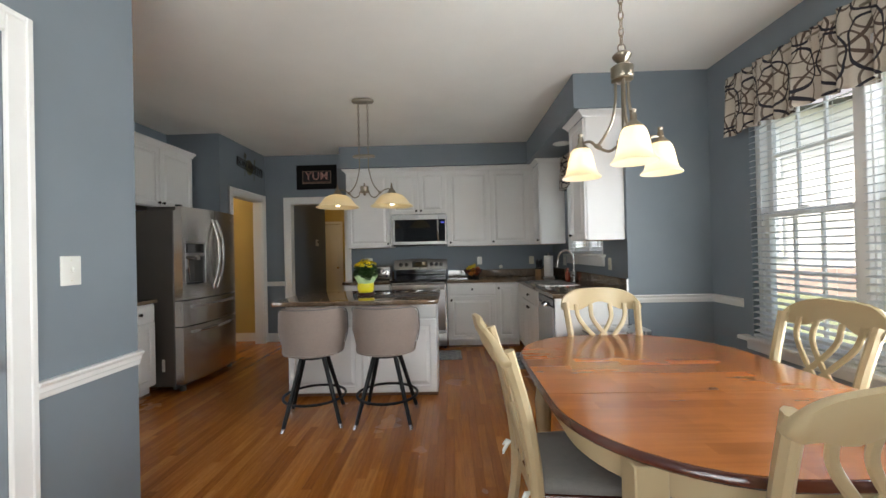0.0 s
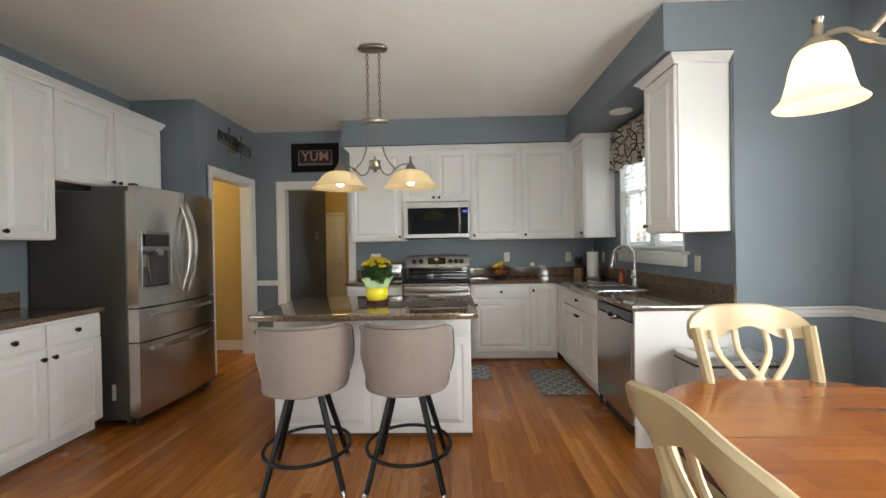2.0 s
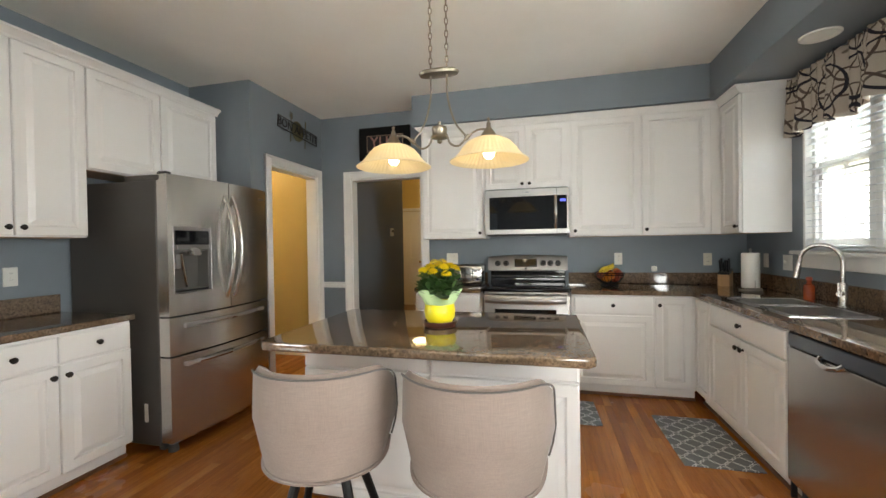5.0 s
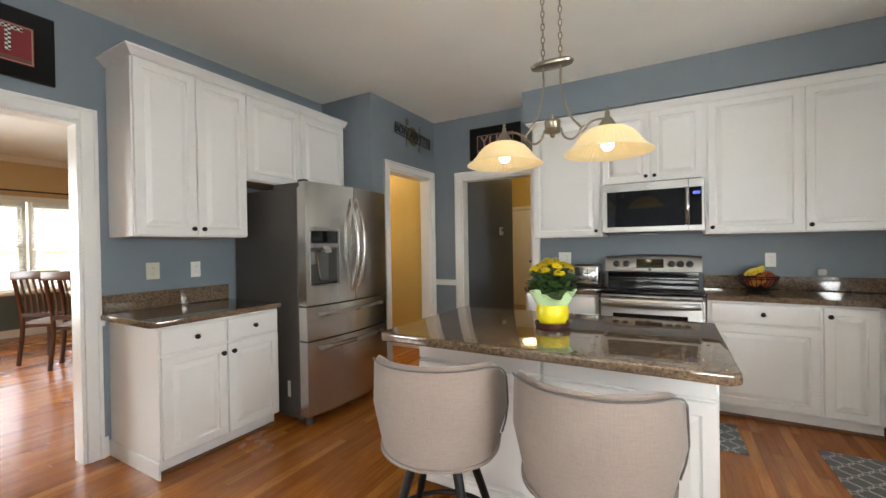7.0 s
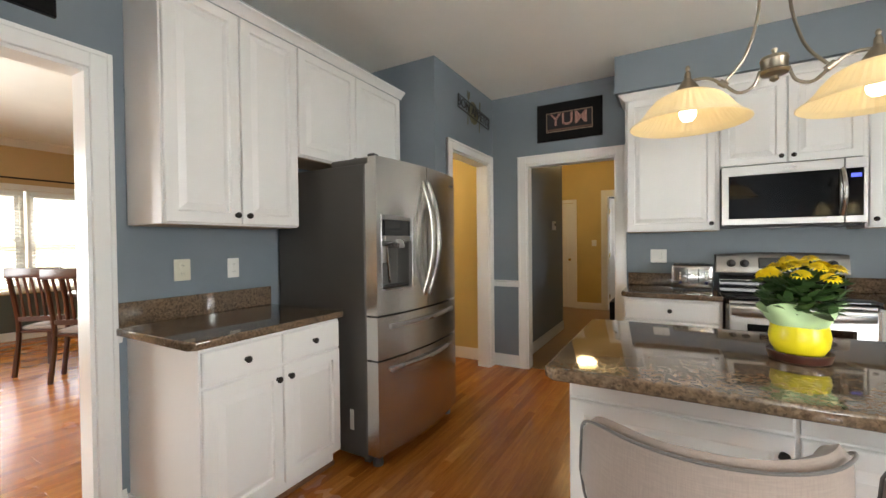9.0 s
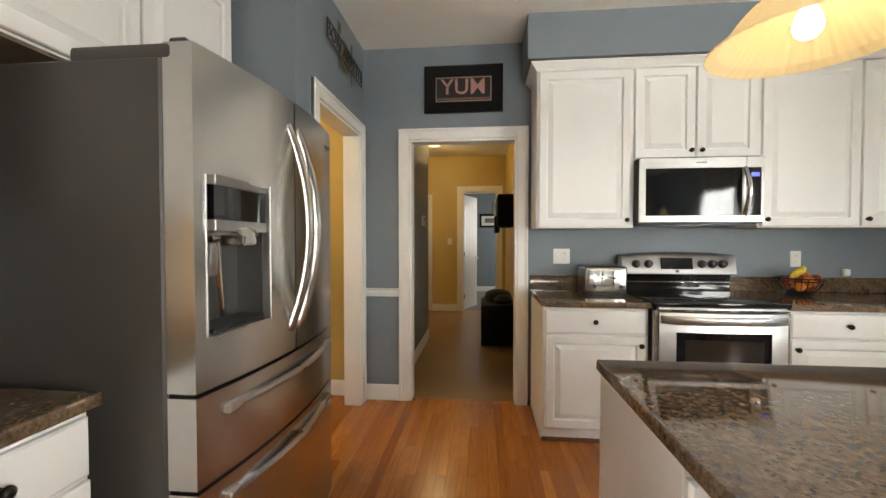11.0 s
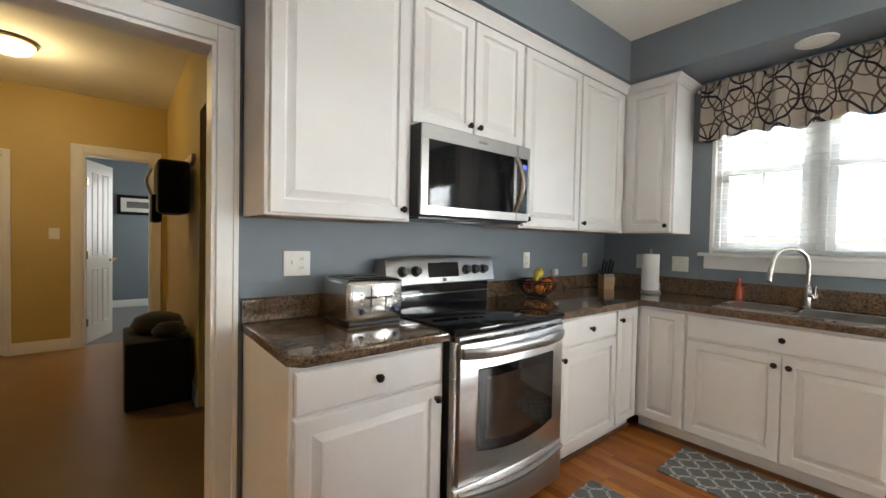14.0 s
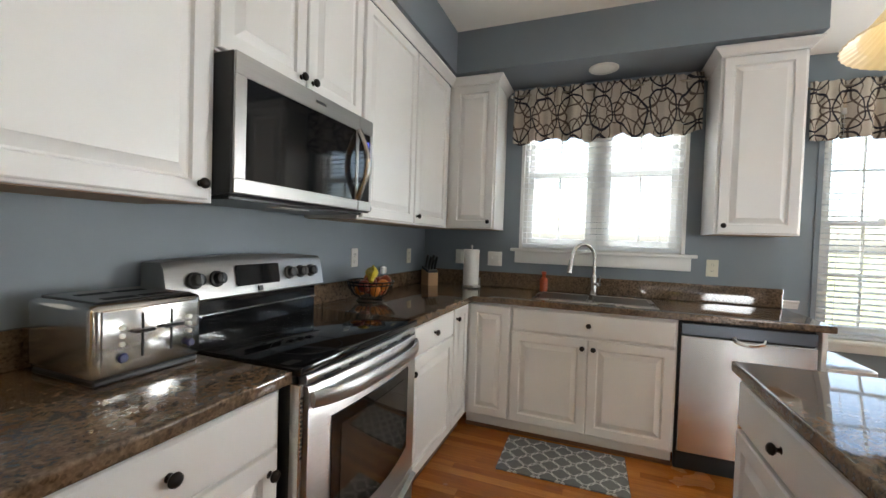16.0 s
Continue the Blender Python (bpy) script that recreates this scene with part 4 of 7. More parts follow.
    # control panel
    part("riser", boxes((0.01, w - 0.01, 0.53, 0.60, 0.915, 1.06), bevel=0.004), BLACK_GLASS, ob, "black glossy riser")
    part("riser_ledge", boxes((0.008, w - 0.008, 0.522, 0.53, 0.985, 0.992), bevel=0.002), CHROME, ob)
    bm = bmesh.new()
    loops = []
    for k in range(17):
        u = k / 16
        x = -0.012 + (w + 0.024) * u
        arch = 0.018 * (1 - (2 * u - 1) ** 2)
        loops.append([(x, 0.508, 1.045), (x, 0.498, 1.052), (x, 0.520, 1.165 + arch), (x, 0.535, 1.185 + arch), (x, 0.628, 1.18 + arch), (x, 0.628, 1.045)])
    rings(bm, loops, True, True, True)
    panel = part("control_panel", bm, STEEL_H, ob, "stainless control panel with arched top")
    part("clock", boxes((0.255, 0.475, -0.004, 0.004, 0.0, 0.082), bevel=0.003), BLACK_GLASS, panel, "black digital clock window", m=pose(0, 0.499, 1.083, -10, 0, 0))
    part("maker_badge", boxes((0.355, 0.377, -0.003, 0.003, 0, 0.02)), BLACK, panel, m=pose(0, 0.494, 1.058, -10, 0, 0))
    kn = lathe([(0.0005, 0.034), (0.014, 0.034), (0.0205, 0.030), (0.023, 0.010), (0.028, 0.008), (0.030, 0.0)], 20)
    box(kn, -0.004, 0.004, -0.019, 0.019, 0.028, 0.036)
    km = mesh("knob", kn, BLACK, 40)
    km.transform(Matrix.Rotation(radians(80), 4, "X"))
    for x in (0.085, 0.170, 0.535, 0.605, 0.675):
        part("knob", km, None, panel, "black range knob", m=pose(x, 0.504, 1.120))
    for x in (0.03, w - 0.03):
        part("leg", lathe([(0.018, 0), (0.018, 0.035)], 12, at=(x, 0.05, 0)), BLACK, ob)
    return ob


kitchen_range()


# ---- microwave ----
def microwave():
    ob = thing("microwave", "stainless over-the-range microwave with black window and bowed handle", "microwave", m=pose(0.002, -0.402, 1.402))
    w, h = 0.776, 0.428
    part("body", boxes((0.0, w, 0.010, 0.40, 0.0, h), bevel=0.004), BLACK, ob)
    part("underside", boxes((0.02, w - 0.02, 0.04, 0.38, -0.012, 0.0), bevel=0.003), BLACK, ob)
    part("lamp_lens", boxes((0.30, 0.46, 0.10, 0.17, -0.015, -0.012)), PLASTIC, ob)
    door = part("door", boxes((0.002, 0.662, 0.0, 0.009, 0.006, 0.050), (0.002, 0.662, 0.0, 0.009, h - 0.070, h - 0.002), (0.002, 0.045, 0.0, 0.009, 0.050, h - 0.070), (0.640, 0.662, 0.0, 0.009, 0.050, h - 0.070), bevel=0.002), STEEL_H, ob, "stainless door frame")
    part("window", boxes((0.045, 0.640, 0.003, 0.0095, 0.050, h - 0.070)), BLACK_GLASS, door, "black glass window")
    side = part("control_side", boxes((0.666, w - 0.002, 0.0, 0.009, 0.006, 0.050), (0.666, w - 0.002, 0.0, 0.009, h - 0.070, h - 0.002), (w - 0.022, w - 0.002, 0.0, 0.009, 0.050, h - 0.070), bevel=0.002), STEEL_H, ob)
    part("keypad", boxes((0.664, w - 0.022, 0.003, 0.0095, 0.050, h - 0.070)), BLACK_GLASS, side, "black control keypad")
    part("display", boxes((0.695, 0.745, 0.001, 0.005, 0.300, 0.325)), Mat("blue_digits", (0.02, 0.02, 0.1), 0.3, Emission_Color=(0.1, 0.15, 1, 1), Emission_Strength=0.25).m, side, "blue digital clock")
    pts = [Vector((0.655, 0.0 - 0.050 * math.sin(math.pi * k / 16), 0.055 + 0.305 * k / 16)) for k in range(17)]
    part("handle", tube(pts, 0.014, 10), STEEL, door, "bowed vertical handle")
    part("maker_badge", boxes((0.36, 0.42, -0.002, 0.001, h - 0.040, h - 0.030)), CHROME, door)
    part("vent_grille", boxes((0.02, w - 0.02, 0.02, 0.032, h - 0.001, h + 0.006)), DARK, ob)
    return ob


microwave()


# ---- dishwasher ----
def dishwasher():
    ob = thing("dishwasher", "stainless steel dishwasher with pocket handle under the countertop", "dishwasher", m=pose(1.738, -1.871, 0, 0, 0, -90))
    w = 0.632
    part("tub", boxes((0.004, w - 0.004, 0.02, 0.58, 0.10, 0.868)), DARK, ob)
    part("front_panel", boxes((0.012, w - 0.006, -0.022, 0.02, 0.125, 0.788), bevel=0.004), brushed("pale_satin_steel", (0.60, 0.59, 0.575), 0.24, "z"), ob, "plain stainless front panel")
    part("control_strip", boxes((0.012, w - 0.006, -0.018, 0.02, 0.794, 0.862), bevel=0.004), Mat("slate_grey_strip", (0.16, 0.18, 0.21), 0.25, 0.6).m, ob, "grey control strip")
    part("pocket_handle", tube([(0.26, -0.02, 0.80), (0.27, -0.035, 0.785), (0.31, -0.042, 0.775), (0.35, -0.042, 0.775), (0.39, -0.035, 0.785), (0.40, -0.02, 0.80)], 0.012, 8), CHROME, ob)
    part("toe_panel", boxes((0.01, w - 0.006, 0.04, 0.06, 0.0, 0.12)), BLACK, ob)
    # solid near-black strip in place of the shaded gap by the cabinet
    part("side_gap", boxes((0.0, 0.012, -0.004, 0.02, 0.03, 0.868)), DARK, ob)
    return ob


dishwasher()


# ---- sink and tap ----
def sink():
    ob = thing("sink", "double-bowl stainless undermount sink set in granite", "sink", m=pose(1.985, -1.40, 0.912))
    rim = [(-0.205, -0.375), (0.185, -0.375), (0.205, -0.355), (0.205, 0.355), (0.185, 0.375), (-0.185, 0.375), (-0.205, 0.355), (-0.205, -0.355)]
    part("rim", prism(bmesh.new(), rim, 0.0025, 0.006), STEEL_Y, ob)
    # bowls are nearly flat: the darker steel paints in the shade of their depth
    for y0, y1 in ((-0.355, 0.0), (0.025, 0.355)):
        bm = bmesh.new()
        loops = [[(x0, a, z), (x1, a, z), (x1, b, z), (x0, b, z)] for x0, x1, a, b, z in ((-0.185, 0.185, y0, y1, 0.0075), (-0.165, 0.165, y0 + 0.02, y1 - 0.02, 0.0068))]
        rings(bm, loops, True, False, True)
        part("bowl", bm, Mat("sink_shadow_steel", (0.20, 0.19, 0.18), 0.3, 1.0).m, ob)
        part("bowl_lip", tube([(-0.18, y0 + 0.01, 0.008), (-0.18, y1 - 0.01, 0.008), (0.18, y1 - 0.01, 0.008), (0.18, y0 + 0.01, 0.008)], 0.004, 6, closed=True), STEEL_Y, ob)
    return ob


sink()


def faucet():
    ob = thing("faucet", "brushed nickel pull-down gooseneck kitchen faucet", "faucet", m=pose(2.235, -1.403, 0.914, 0, 0, -48))
    part("base", lathe([(0.028, 0), (0.028, 0.006), (0.022, 0.014), (0.022, 0.13), (0.015, 0.15)], 20), STEEL, ob)
    pts = [(0, 0, 0.12), (0, 0, 0.24)] + [(-0.10 + 0.10 * math.cos(a), 0, 0.27 + 0.10 * math.sin(a)) for a in [math.pi * k / 12 for k in range(13)]] + [(-0.206, 0.0, 0.245)]
    part("gooseneck", tube(pts, 0.0125, 12), STEEL, ob)
    part("spray_head", tube([(-0.204, 0, 0.26), (-0.210, 0, 0.225), (-0.220, 0, 0.165)], [0.014, 0.017, 0.019], 14), STEEL, ob)
    part("spray_nozzle", tube([(-0.220, 0, 0.165), (-0.221, 0, 0.158)], 0.016, 14), BLACK, ob)
    part("lever_hub", tube([(0, -0.018, 0.085), (0, -0.06, 0.085)], 0.014, 12), STEEL, ob)
    part("lever", tube([(0, -0.058, 0.08), (0.0, -0.062, 0.15)], [0.008, 0.006], 8), STEEL, ob)
    return ob


faucet()

# ---- dining table ----
def oval(hx, hy, r, n=12, inset=0.0):
    """Rectangle with large round corners."""
    hx, hy, r = hx - inset, hy - inset, max(0.02, r - inset)
    pts = []
    for cx, cy, a0 in ((hx - r, hy - r, 0), (-hx + r, hy - r, 90), (-hx + r, -hy + r, 180), (hx - r, -hy + r, 270)):
        pts += [(cx + r * math.cos(radians(a0 + 90 * k / n)), cy + r * math.sin(radians(a0 + 90 * k / n))) for k in range(n + 1)]
    return pts


TX, TY = 1.757, -4.285


def dining_table():
    ob = thing("dining_table", "cream-painted dining table with a glossy honey-brown rounded top and dark edge", "table", m=pose(TX, TY, 0))
    hx, hy, r, z = 0.575, 0.80, 0.50, 0.765

    def at(inset, zz):
        return [(x, y, zz) for x, y in oval(hx, hy, r, 12, inset)]

    edge = bmesh.new()
    rings(edge, [at(0.03, z - 0.034), at(0.008, z - 0.034), at(0.0, z - 0.026), at(0.0, z - 0.012), at(0.006, z - 0.003), at(0.012, z - 0.0008)], True)
    part("edge", edge, TABLE_EDGE, ob, "dark cherry moulded edge")
    full = oval(hx, hy, r, 12, 0.010)
    for nm, lo, hi in (("tabletop", -9, -0.2215), ("leaf", -0.2195, 0.3095), ("tabletop", 0.3115, 9)):
        poly = [(x, min(max(y, lo), hi)) for x, y in full]
        clean = []
        for p in poly:
            if not clean or (Vector(p) - Vector(clean[-1])).length > 1e-4:
                clean.append(p)
        if (Vector(clean[0]) - Vector(clean[-1])).length < 1e-4:
            clean.pop()
        bm = prism(bmesh.new(), clean, z - 0.03, z)
        part(nm, bm, TABLE_WOOD, ob)
    apron = bmesh.new()
    rings(apron, [at(0.06, z - 0.034), at(0.06, z - 0.125), at(0.085, z - 0.125), at(0.085, z - 0.034)], True)
    part("apron", apron, CREAM, ob)
    leg = lathe([(0.030, 0.0), (0.024, 0.03), (0.036, 0.06), (0.028, 0.12), (0.040, 0.28), (0.047, 0.42), (0.036, 0.50), (0.050, 0.52), (0.036, 0.545), (0.045, 0.56)], 20)
    box(leg, -0.045, 0.045, -0.045, 0.045, 0.56, z - 0.036, 0.004)
    me = mesh("leg", leg, CREAM, 40)
    for sx in (-1, 1):
        for sy in (-1, 1):
            part("leg", me, None, ob, m=pose(sx * 0.40, sy * 0.62, 0))
    return ob


dining_table()


def dining_chair():
    """Local: the sitter looks along +y; back posts at y = -0.21."""
    ob = thing("dining_chair", "cream-painted lattice-back dining chair with a grey tied cushion", "chair", "chairs round the dining table")
    seat = bmesh.new()
    out = [(-0.19, -0.20), (0.19, -0.20), (0.235, 0.20), (0.215, 0.235), (-0.215, 0.235), (-0.235, 0.20)]
    prism(seat, out, 0.435, 0.460)
    bmesh.ops.bevel(seat, geom=[e for e in seat.edges], offset=0.008, segments=2, profile=0.5, affect="EDGES")
    part("seat", seat, TABLE_EDGE, ob, "dark cherry wooden seat")
    c = bmesh.new()
    loops = []
    for ins, zz in ((0.012, 0.461), (0.0, 0.470), (0.0, 0.490), (0.014, 0.503), (0.06, 0.508)):
        loops.append([(x * (1 - ins / 0.22), y * (1 - ins / 0.22), zz) for x, y in out])
    rings(c, loops, True, False, True)
    cushion = part("cushion", c, CUSHION, ob, "grey fabric seat cushion", smooth=60)
    for sx in (-1, 1):
        bm = bmesh.new()
        for a in (-50, 20, 70):
            d = Vector((math.cos(radians(a)) * sx * 0.3, -0.55, -abs(math.sin(radians(a)))))
            p = Vector((sx * 0.185, -0.225, 0.47))
            tube([p, p + d * 0.03 + Vector((0, 0, 0.012)), p + d * 0.06], [0.004, 0.008, 0.004], 6, bm)
        part("tie", bm, PLASTIC, cushion, "white cushion tie bow")
    apron = boxes((-0.175, 0.175, -0.195, -0.175, 0.375, 0.434), (-0.20, 0.20, 0.195, 0.215, 0.375, 0.434), (-0.205, -0.185, -0.175, 0.195, 0.375, 0.434), (0.185, 0.205, -0.175, 0.195, 0.375, 0.434))
    part("apron", apron, CREAM, ob)
    me = mesh("front_leg", lathe([(0.014, 0), (0.012, 0.02), (0.022, 0.06), (0.018, 0.10), (0.026, 0.26), (0.020, 0.31), (0.028, 0.325), (0.022, 0.34), (0.024, 0.435)], 16), CREAM, 40)
    for sx in (-1, 1):
        part("front_leg", me, None, ob, m=pose(sx * 0.195, 0.19, 0))
        pts = smooth_path([(sx * 0.190, -0.275, 0.0), (sx * 0.188, -0.215, 0.25), (sx * 0.190, -0.200, 0.46), (sx * 0.205, -0.235, 0.72), (sx * 0.222, -0.300, 0.965)], 5)
        part("back_post", tube(pts, [0.018] * 8 + [0.020] * (len(pts) - 8), 8, flat=1.25), CREAM, ob)
    # crest rail: wide, wavy lower edge, curved in plan
    bm = bmesh.new()
    loops, n = [], 28
    for k in range(n + 1):
        u = math.sin(math.pi / 2 * (-1 + 2 * k / n))
        x = 0.248 * u
        bow = -0.035 * (1 - u * u)
        top = 1.050 - 0.055 * u ** 4 - 0.018 * u * u
        low = 0.935 + 0.030 * math.cos(u * math.pi * 1.5) * (1 - abs(u) ** 3) - 0.035 * max(0, abs(u) - 0.75) / 0.25
        end = math.sqrt(max(0.02, 1 - max(0, (abs(u) - 0.87) / 0.13) ** 2))
        mid = (top + low) / 2
        top, low = mid + (top - mid) * end, mid + (low - mid) * end
        y = -0.300 + bow
        lean = 0.028 * (top - low) / 0.1
        loops.append([(x, y + 0.012, low), (x, y - 0.012, low), (x, y - 0.014 - lean, (low + top) / 2), (x, y - 0.012 - lean * 1.4, top - 0.006), (x, y - lean * 1.4, top), (x, y + 0.012 - lean * 1.4, top - 0.006), (x, y + 0.010 - lean, (low + top) / 2)])
    rings(bm, loops, True, True, True)
    part("crest_rail", bm, CREAM, ob, smooth=50)
    # four curved splats that cross low down
    for x0, x1 in ((-0.150, 0.050), (-0.060, 0.145), (0.060, -0.145), (0.150, -0.050)):
        s = 1 if x1 > x0 else -1
        pts = smooth_path([(x0, -0.318, 0.950), (x0 * 0.92, -0.290, 0.86), (x0 * 0.48 + x1 * 0.36, -0.262, 0.75), (x1 * 0.96, -0.238, 0.63), (x1 * 1.04, -0.210, 0.53), (x1, -0.203, 0.462)], 6)
        part("splat", tube(pts, 0.0145, 8, flat=0.6), CREAM, ob)
    part("stretcher", boxes((-0.19, 0.19, -0.012, 0.012, 0.17, 0.195), bevel=0.004), CREAM, ob)
    for sx in (-1, 1):
        part("side_stretcher", tube([(sx * 0.188, -0.225, 0.18), (sx * 0.195, 0.19, 0.18)], 0.011, 8), CREAM, ob)
    return ob


chair = dining_chair()
chair.matrix_basis = pose(1.315, -4.43, 0, 0, 0, -88)
copy_thing(chair, pose(1.775, -3.77, 0, 0, 0, 180))
copy_thing(chair, pose(2.205, -4.19, 0, 0, 0, 91))
copy_thing(chair, pose(1.735, -4.885, 0, 0, 0, 2))


# ---- bar stools ----
def bar_stool():
    """Local: sitter looks along +y, the barrel back wraps the -y side."""
    ob = thing("bar_stool", "greige linen barrel-back swivel bar stool with black splayed legs", "stool", "stools at the island")
    bm = bmesh.new()
    R, n, HALF = 0.248, 48, 93

    def rim(u):
        q = max(0.0, (u - 0.55) / 0.45)
        return 0.908 - 0.006 * u * u - 0.13 * (1 - math.sqrt(max(0.0, 1 - 0.96 * q * q)))

    loops = []
    prof = [(0.0, 0.0), (0.02, -0.012), (0.5, 0.0), (0.93, -0.003), (1.0, -0.022), (0.97, -0.045), (0.5, -0.06), (0.05, -0.055)]
    for k in range(n + 1):
        a = radians(-90 - HALF + 2 * HALF * k / n)
        u = abs(-1 + 2 * k / n)
        z0, z1 = 0.542 + 0.055 * max(0.0, (u - 0.6) / 0.4) ** 2, rim(u)
        loop = []
        for s, d in prof:
            belly = 0.014 * math.sin(math.pi * s) + 0.022 * (s - 0.45)
            rr = R + d + belly
            loop.append((rr * math.cos(a), rr * 0.98 * math.sin(a), z0 + (z1 - z0) * s))
        loops.append(loop)
    rings(bm, loops, True, True, True)
    back = part("backrest", bm, STOOL_FABRIC, ob, smooth=70)
    pts = []
    for k in range(n + 1):
        a = radians(-90 - HALF + 2 * HALF * k / n)
        u = abs(-1 + 2 * k / n)
        rr = R + 0.0135
        pts.append((rr * math.cos(a), rr * 0.98 * math.sin(a), rim(u) - 0.012))
    ends = []
    for a in (radians(-90 - HALF + 2), radians(-90 + HALF - 2)):
        ends.append([((R + 0.022 * (s - 0.45) + 0.014 * math.sin(math.pi * s)) * math.cos(a), (R + 0.022 * (s - 0.45) + 0.014 * math.sin(math.pi * s)) * 0.98 * math.sin(a), 0.597 + (rim(1) - 0.597) * s) for s in (0.05, 0.3, 0.6, 0.85)])
    pts = ends[0] + pts[1:-1] + ends[1][::-1]
    part("piping", tube(pts, 0.0035, 6), PIPING, back, "grey welt piping")
    seat = lathe([(0.005, 0.66), (0.10, 0.658), (0.175, 0.648), (0.203, 0.625), (0.206, 0.588), (0.195, 0.562), (0.12, 0.547)], 32)
    part("seat_cushion", seat, STOOL_FABRIC, ob, smooth=70)
    part("shell_base", lathe([(0.232, 0.552), (0.228, 0.539), (0.16, 0.529), (0.05, 0.527)], 32), STOOL_FABRIC, ob, smooth=70)
    part("swivel_plate", lathe([(0.05, 0.527), (0.13, 0.525), (0.13, 0.502), (0.11, 0.495)], 24), BLACK_SATIN, ob)
    for k in range(4):
        a = radians(45 + 90 * k)
        c, s = math.cos(a), math.sin(a)
        leg = part("leg", tube([(0.115 * c, 0.115 * s, 0.509), (0.288 * c, 0.288 * s, 0.022)], [0.0185, 0.0145], 10), BLACK_SATIN, ob)
        part("foot_cap", tube([(0.285 * c, 0.285 * s, 0.032), (0.295 * c, 0.295 * s, 0.0)], [0.0165, 0.0155], 10), STEEL, leg, "steel foot cap")
    part("foot_ring", tube([(0.236 * math.cos(2 * math.pi * k / 40), 0.236 * math.sin(2 * math.pi * k / 40), 0.195) for k in range(40)], 0.0105, 8, closed=True), BLACK_SATIN, ob)
    return ob


stool = bar_stool()
stool.matrix_basis = pose(-0.262, -2.862, 0, 0, 0, 12)
copy_thing(stool, pose(0.312, -2.850, 0, 0, 0, -1))


# ---- pendant over the island ----
GLASS_AMBER = lamp_glass("amber_ribbed_glass", (1.0, 0.74, 0.40), 0.05, (0.86, 0.77, 0.55), 0.45, 0.10)
GLASS_WHITE = lamp_glass("frosted_white_glass", (1.0, 0.78, 0.46), 0.12, (0.90, 0.84, 0.70))
BULB = glowing("lit_bulb", (1.0, 0.86, 0.62), 3.0)


def chain(bm_points, size=0.014, wire=0.0031):
    """Oval links between two points, turned in alternation; returns a bmesh."""
    a, b = Vector(bm_points[0]), Vector(bm_points[1])
    n = max(2, round((b - a).length / (size * 2.35)))
    bm = bmesh.new()
    for k in range(n):
        c = a.lerp(b, (k + 0.5) / n)
        pts = []
        for i in range(14):
            t = 2 * math.pi * i / 14
            u, v = size * 0.62 * math.cos(t), size * 1.45 * math.sin(t)
            pts.append(c + (Vector((u, 0, v)) if k % 2 else Vector((0, u, v))))
        tube(pts, wire, 5, bm, closed=True)
    return bm


def ribbed_shade(profile, seg, depth):
    bm = bmesh.new()
    loops = [[(r * (1 + depth * math.cos(math.pi * i)) * math.cos(2 * math.pi * i / seg), r * (1 + depth * math.cos(math.pi * i)) * math.sin(2 * math.pi * i / seg), z) for i in range(seg)] for r, z in profile]
    return rings(bm, loops, True)


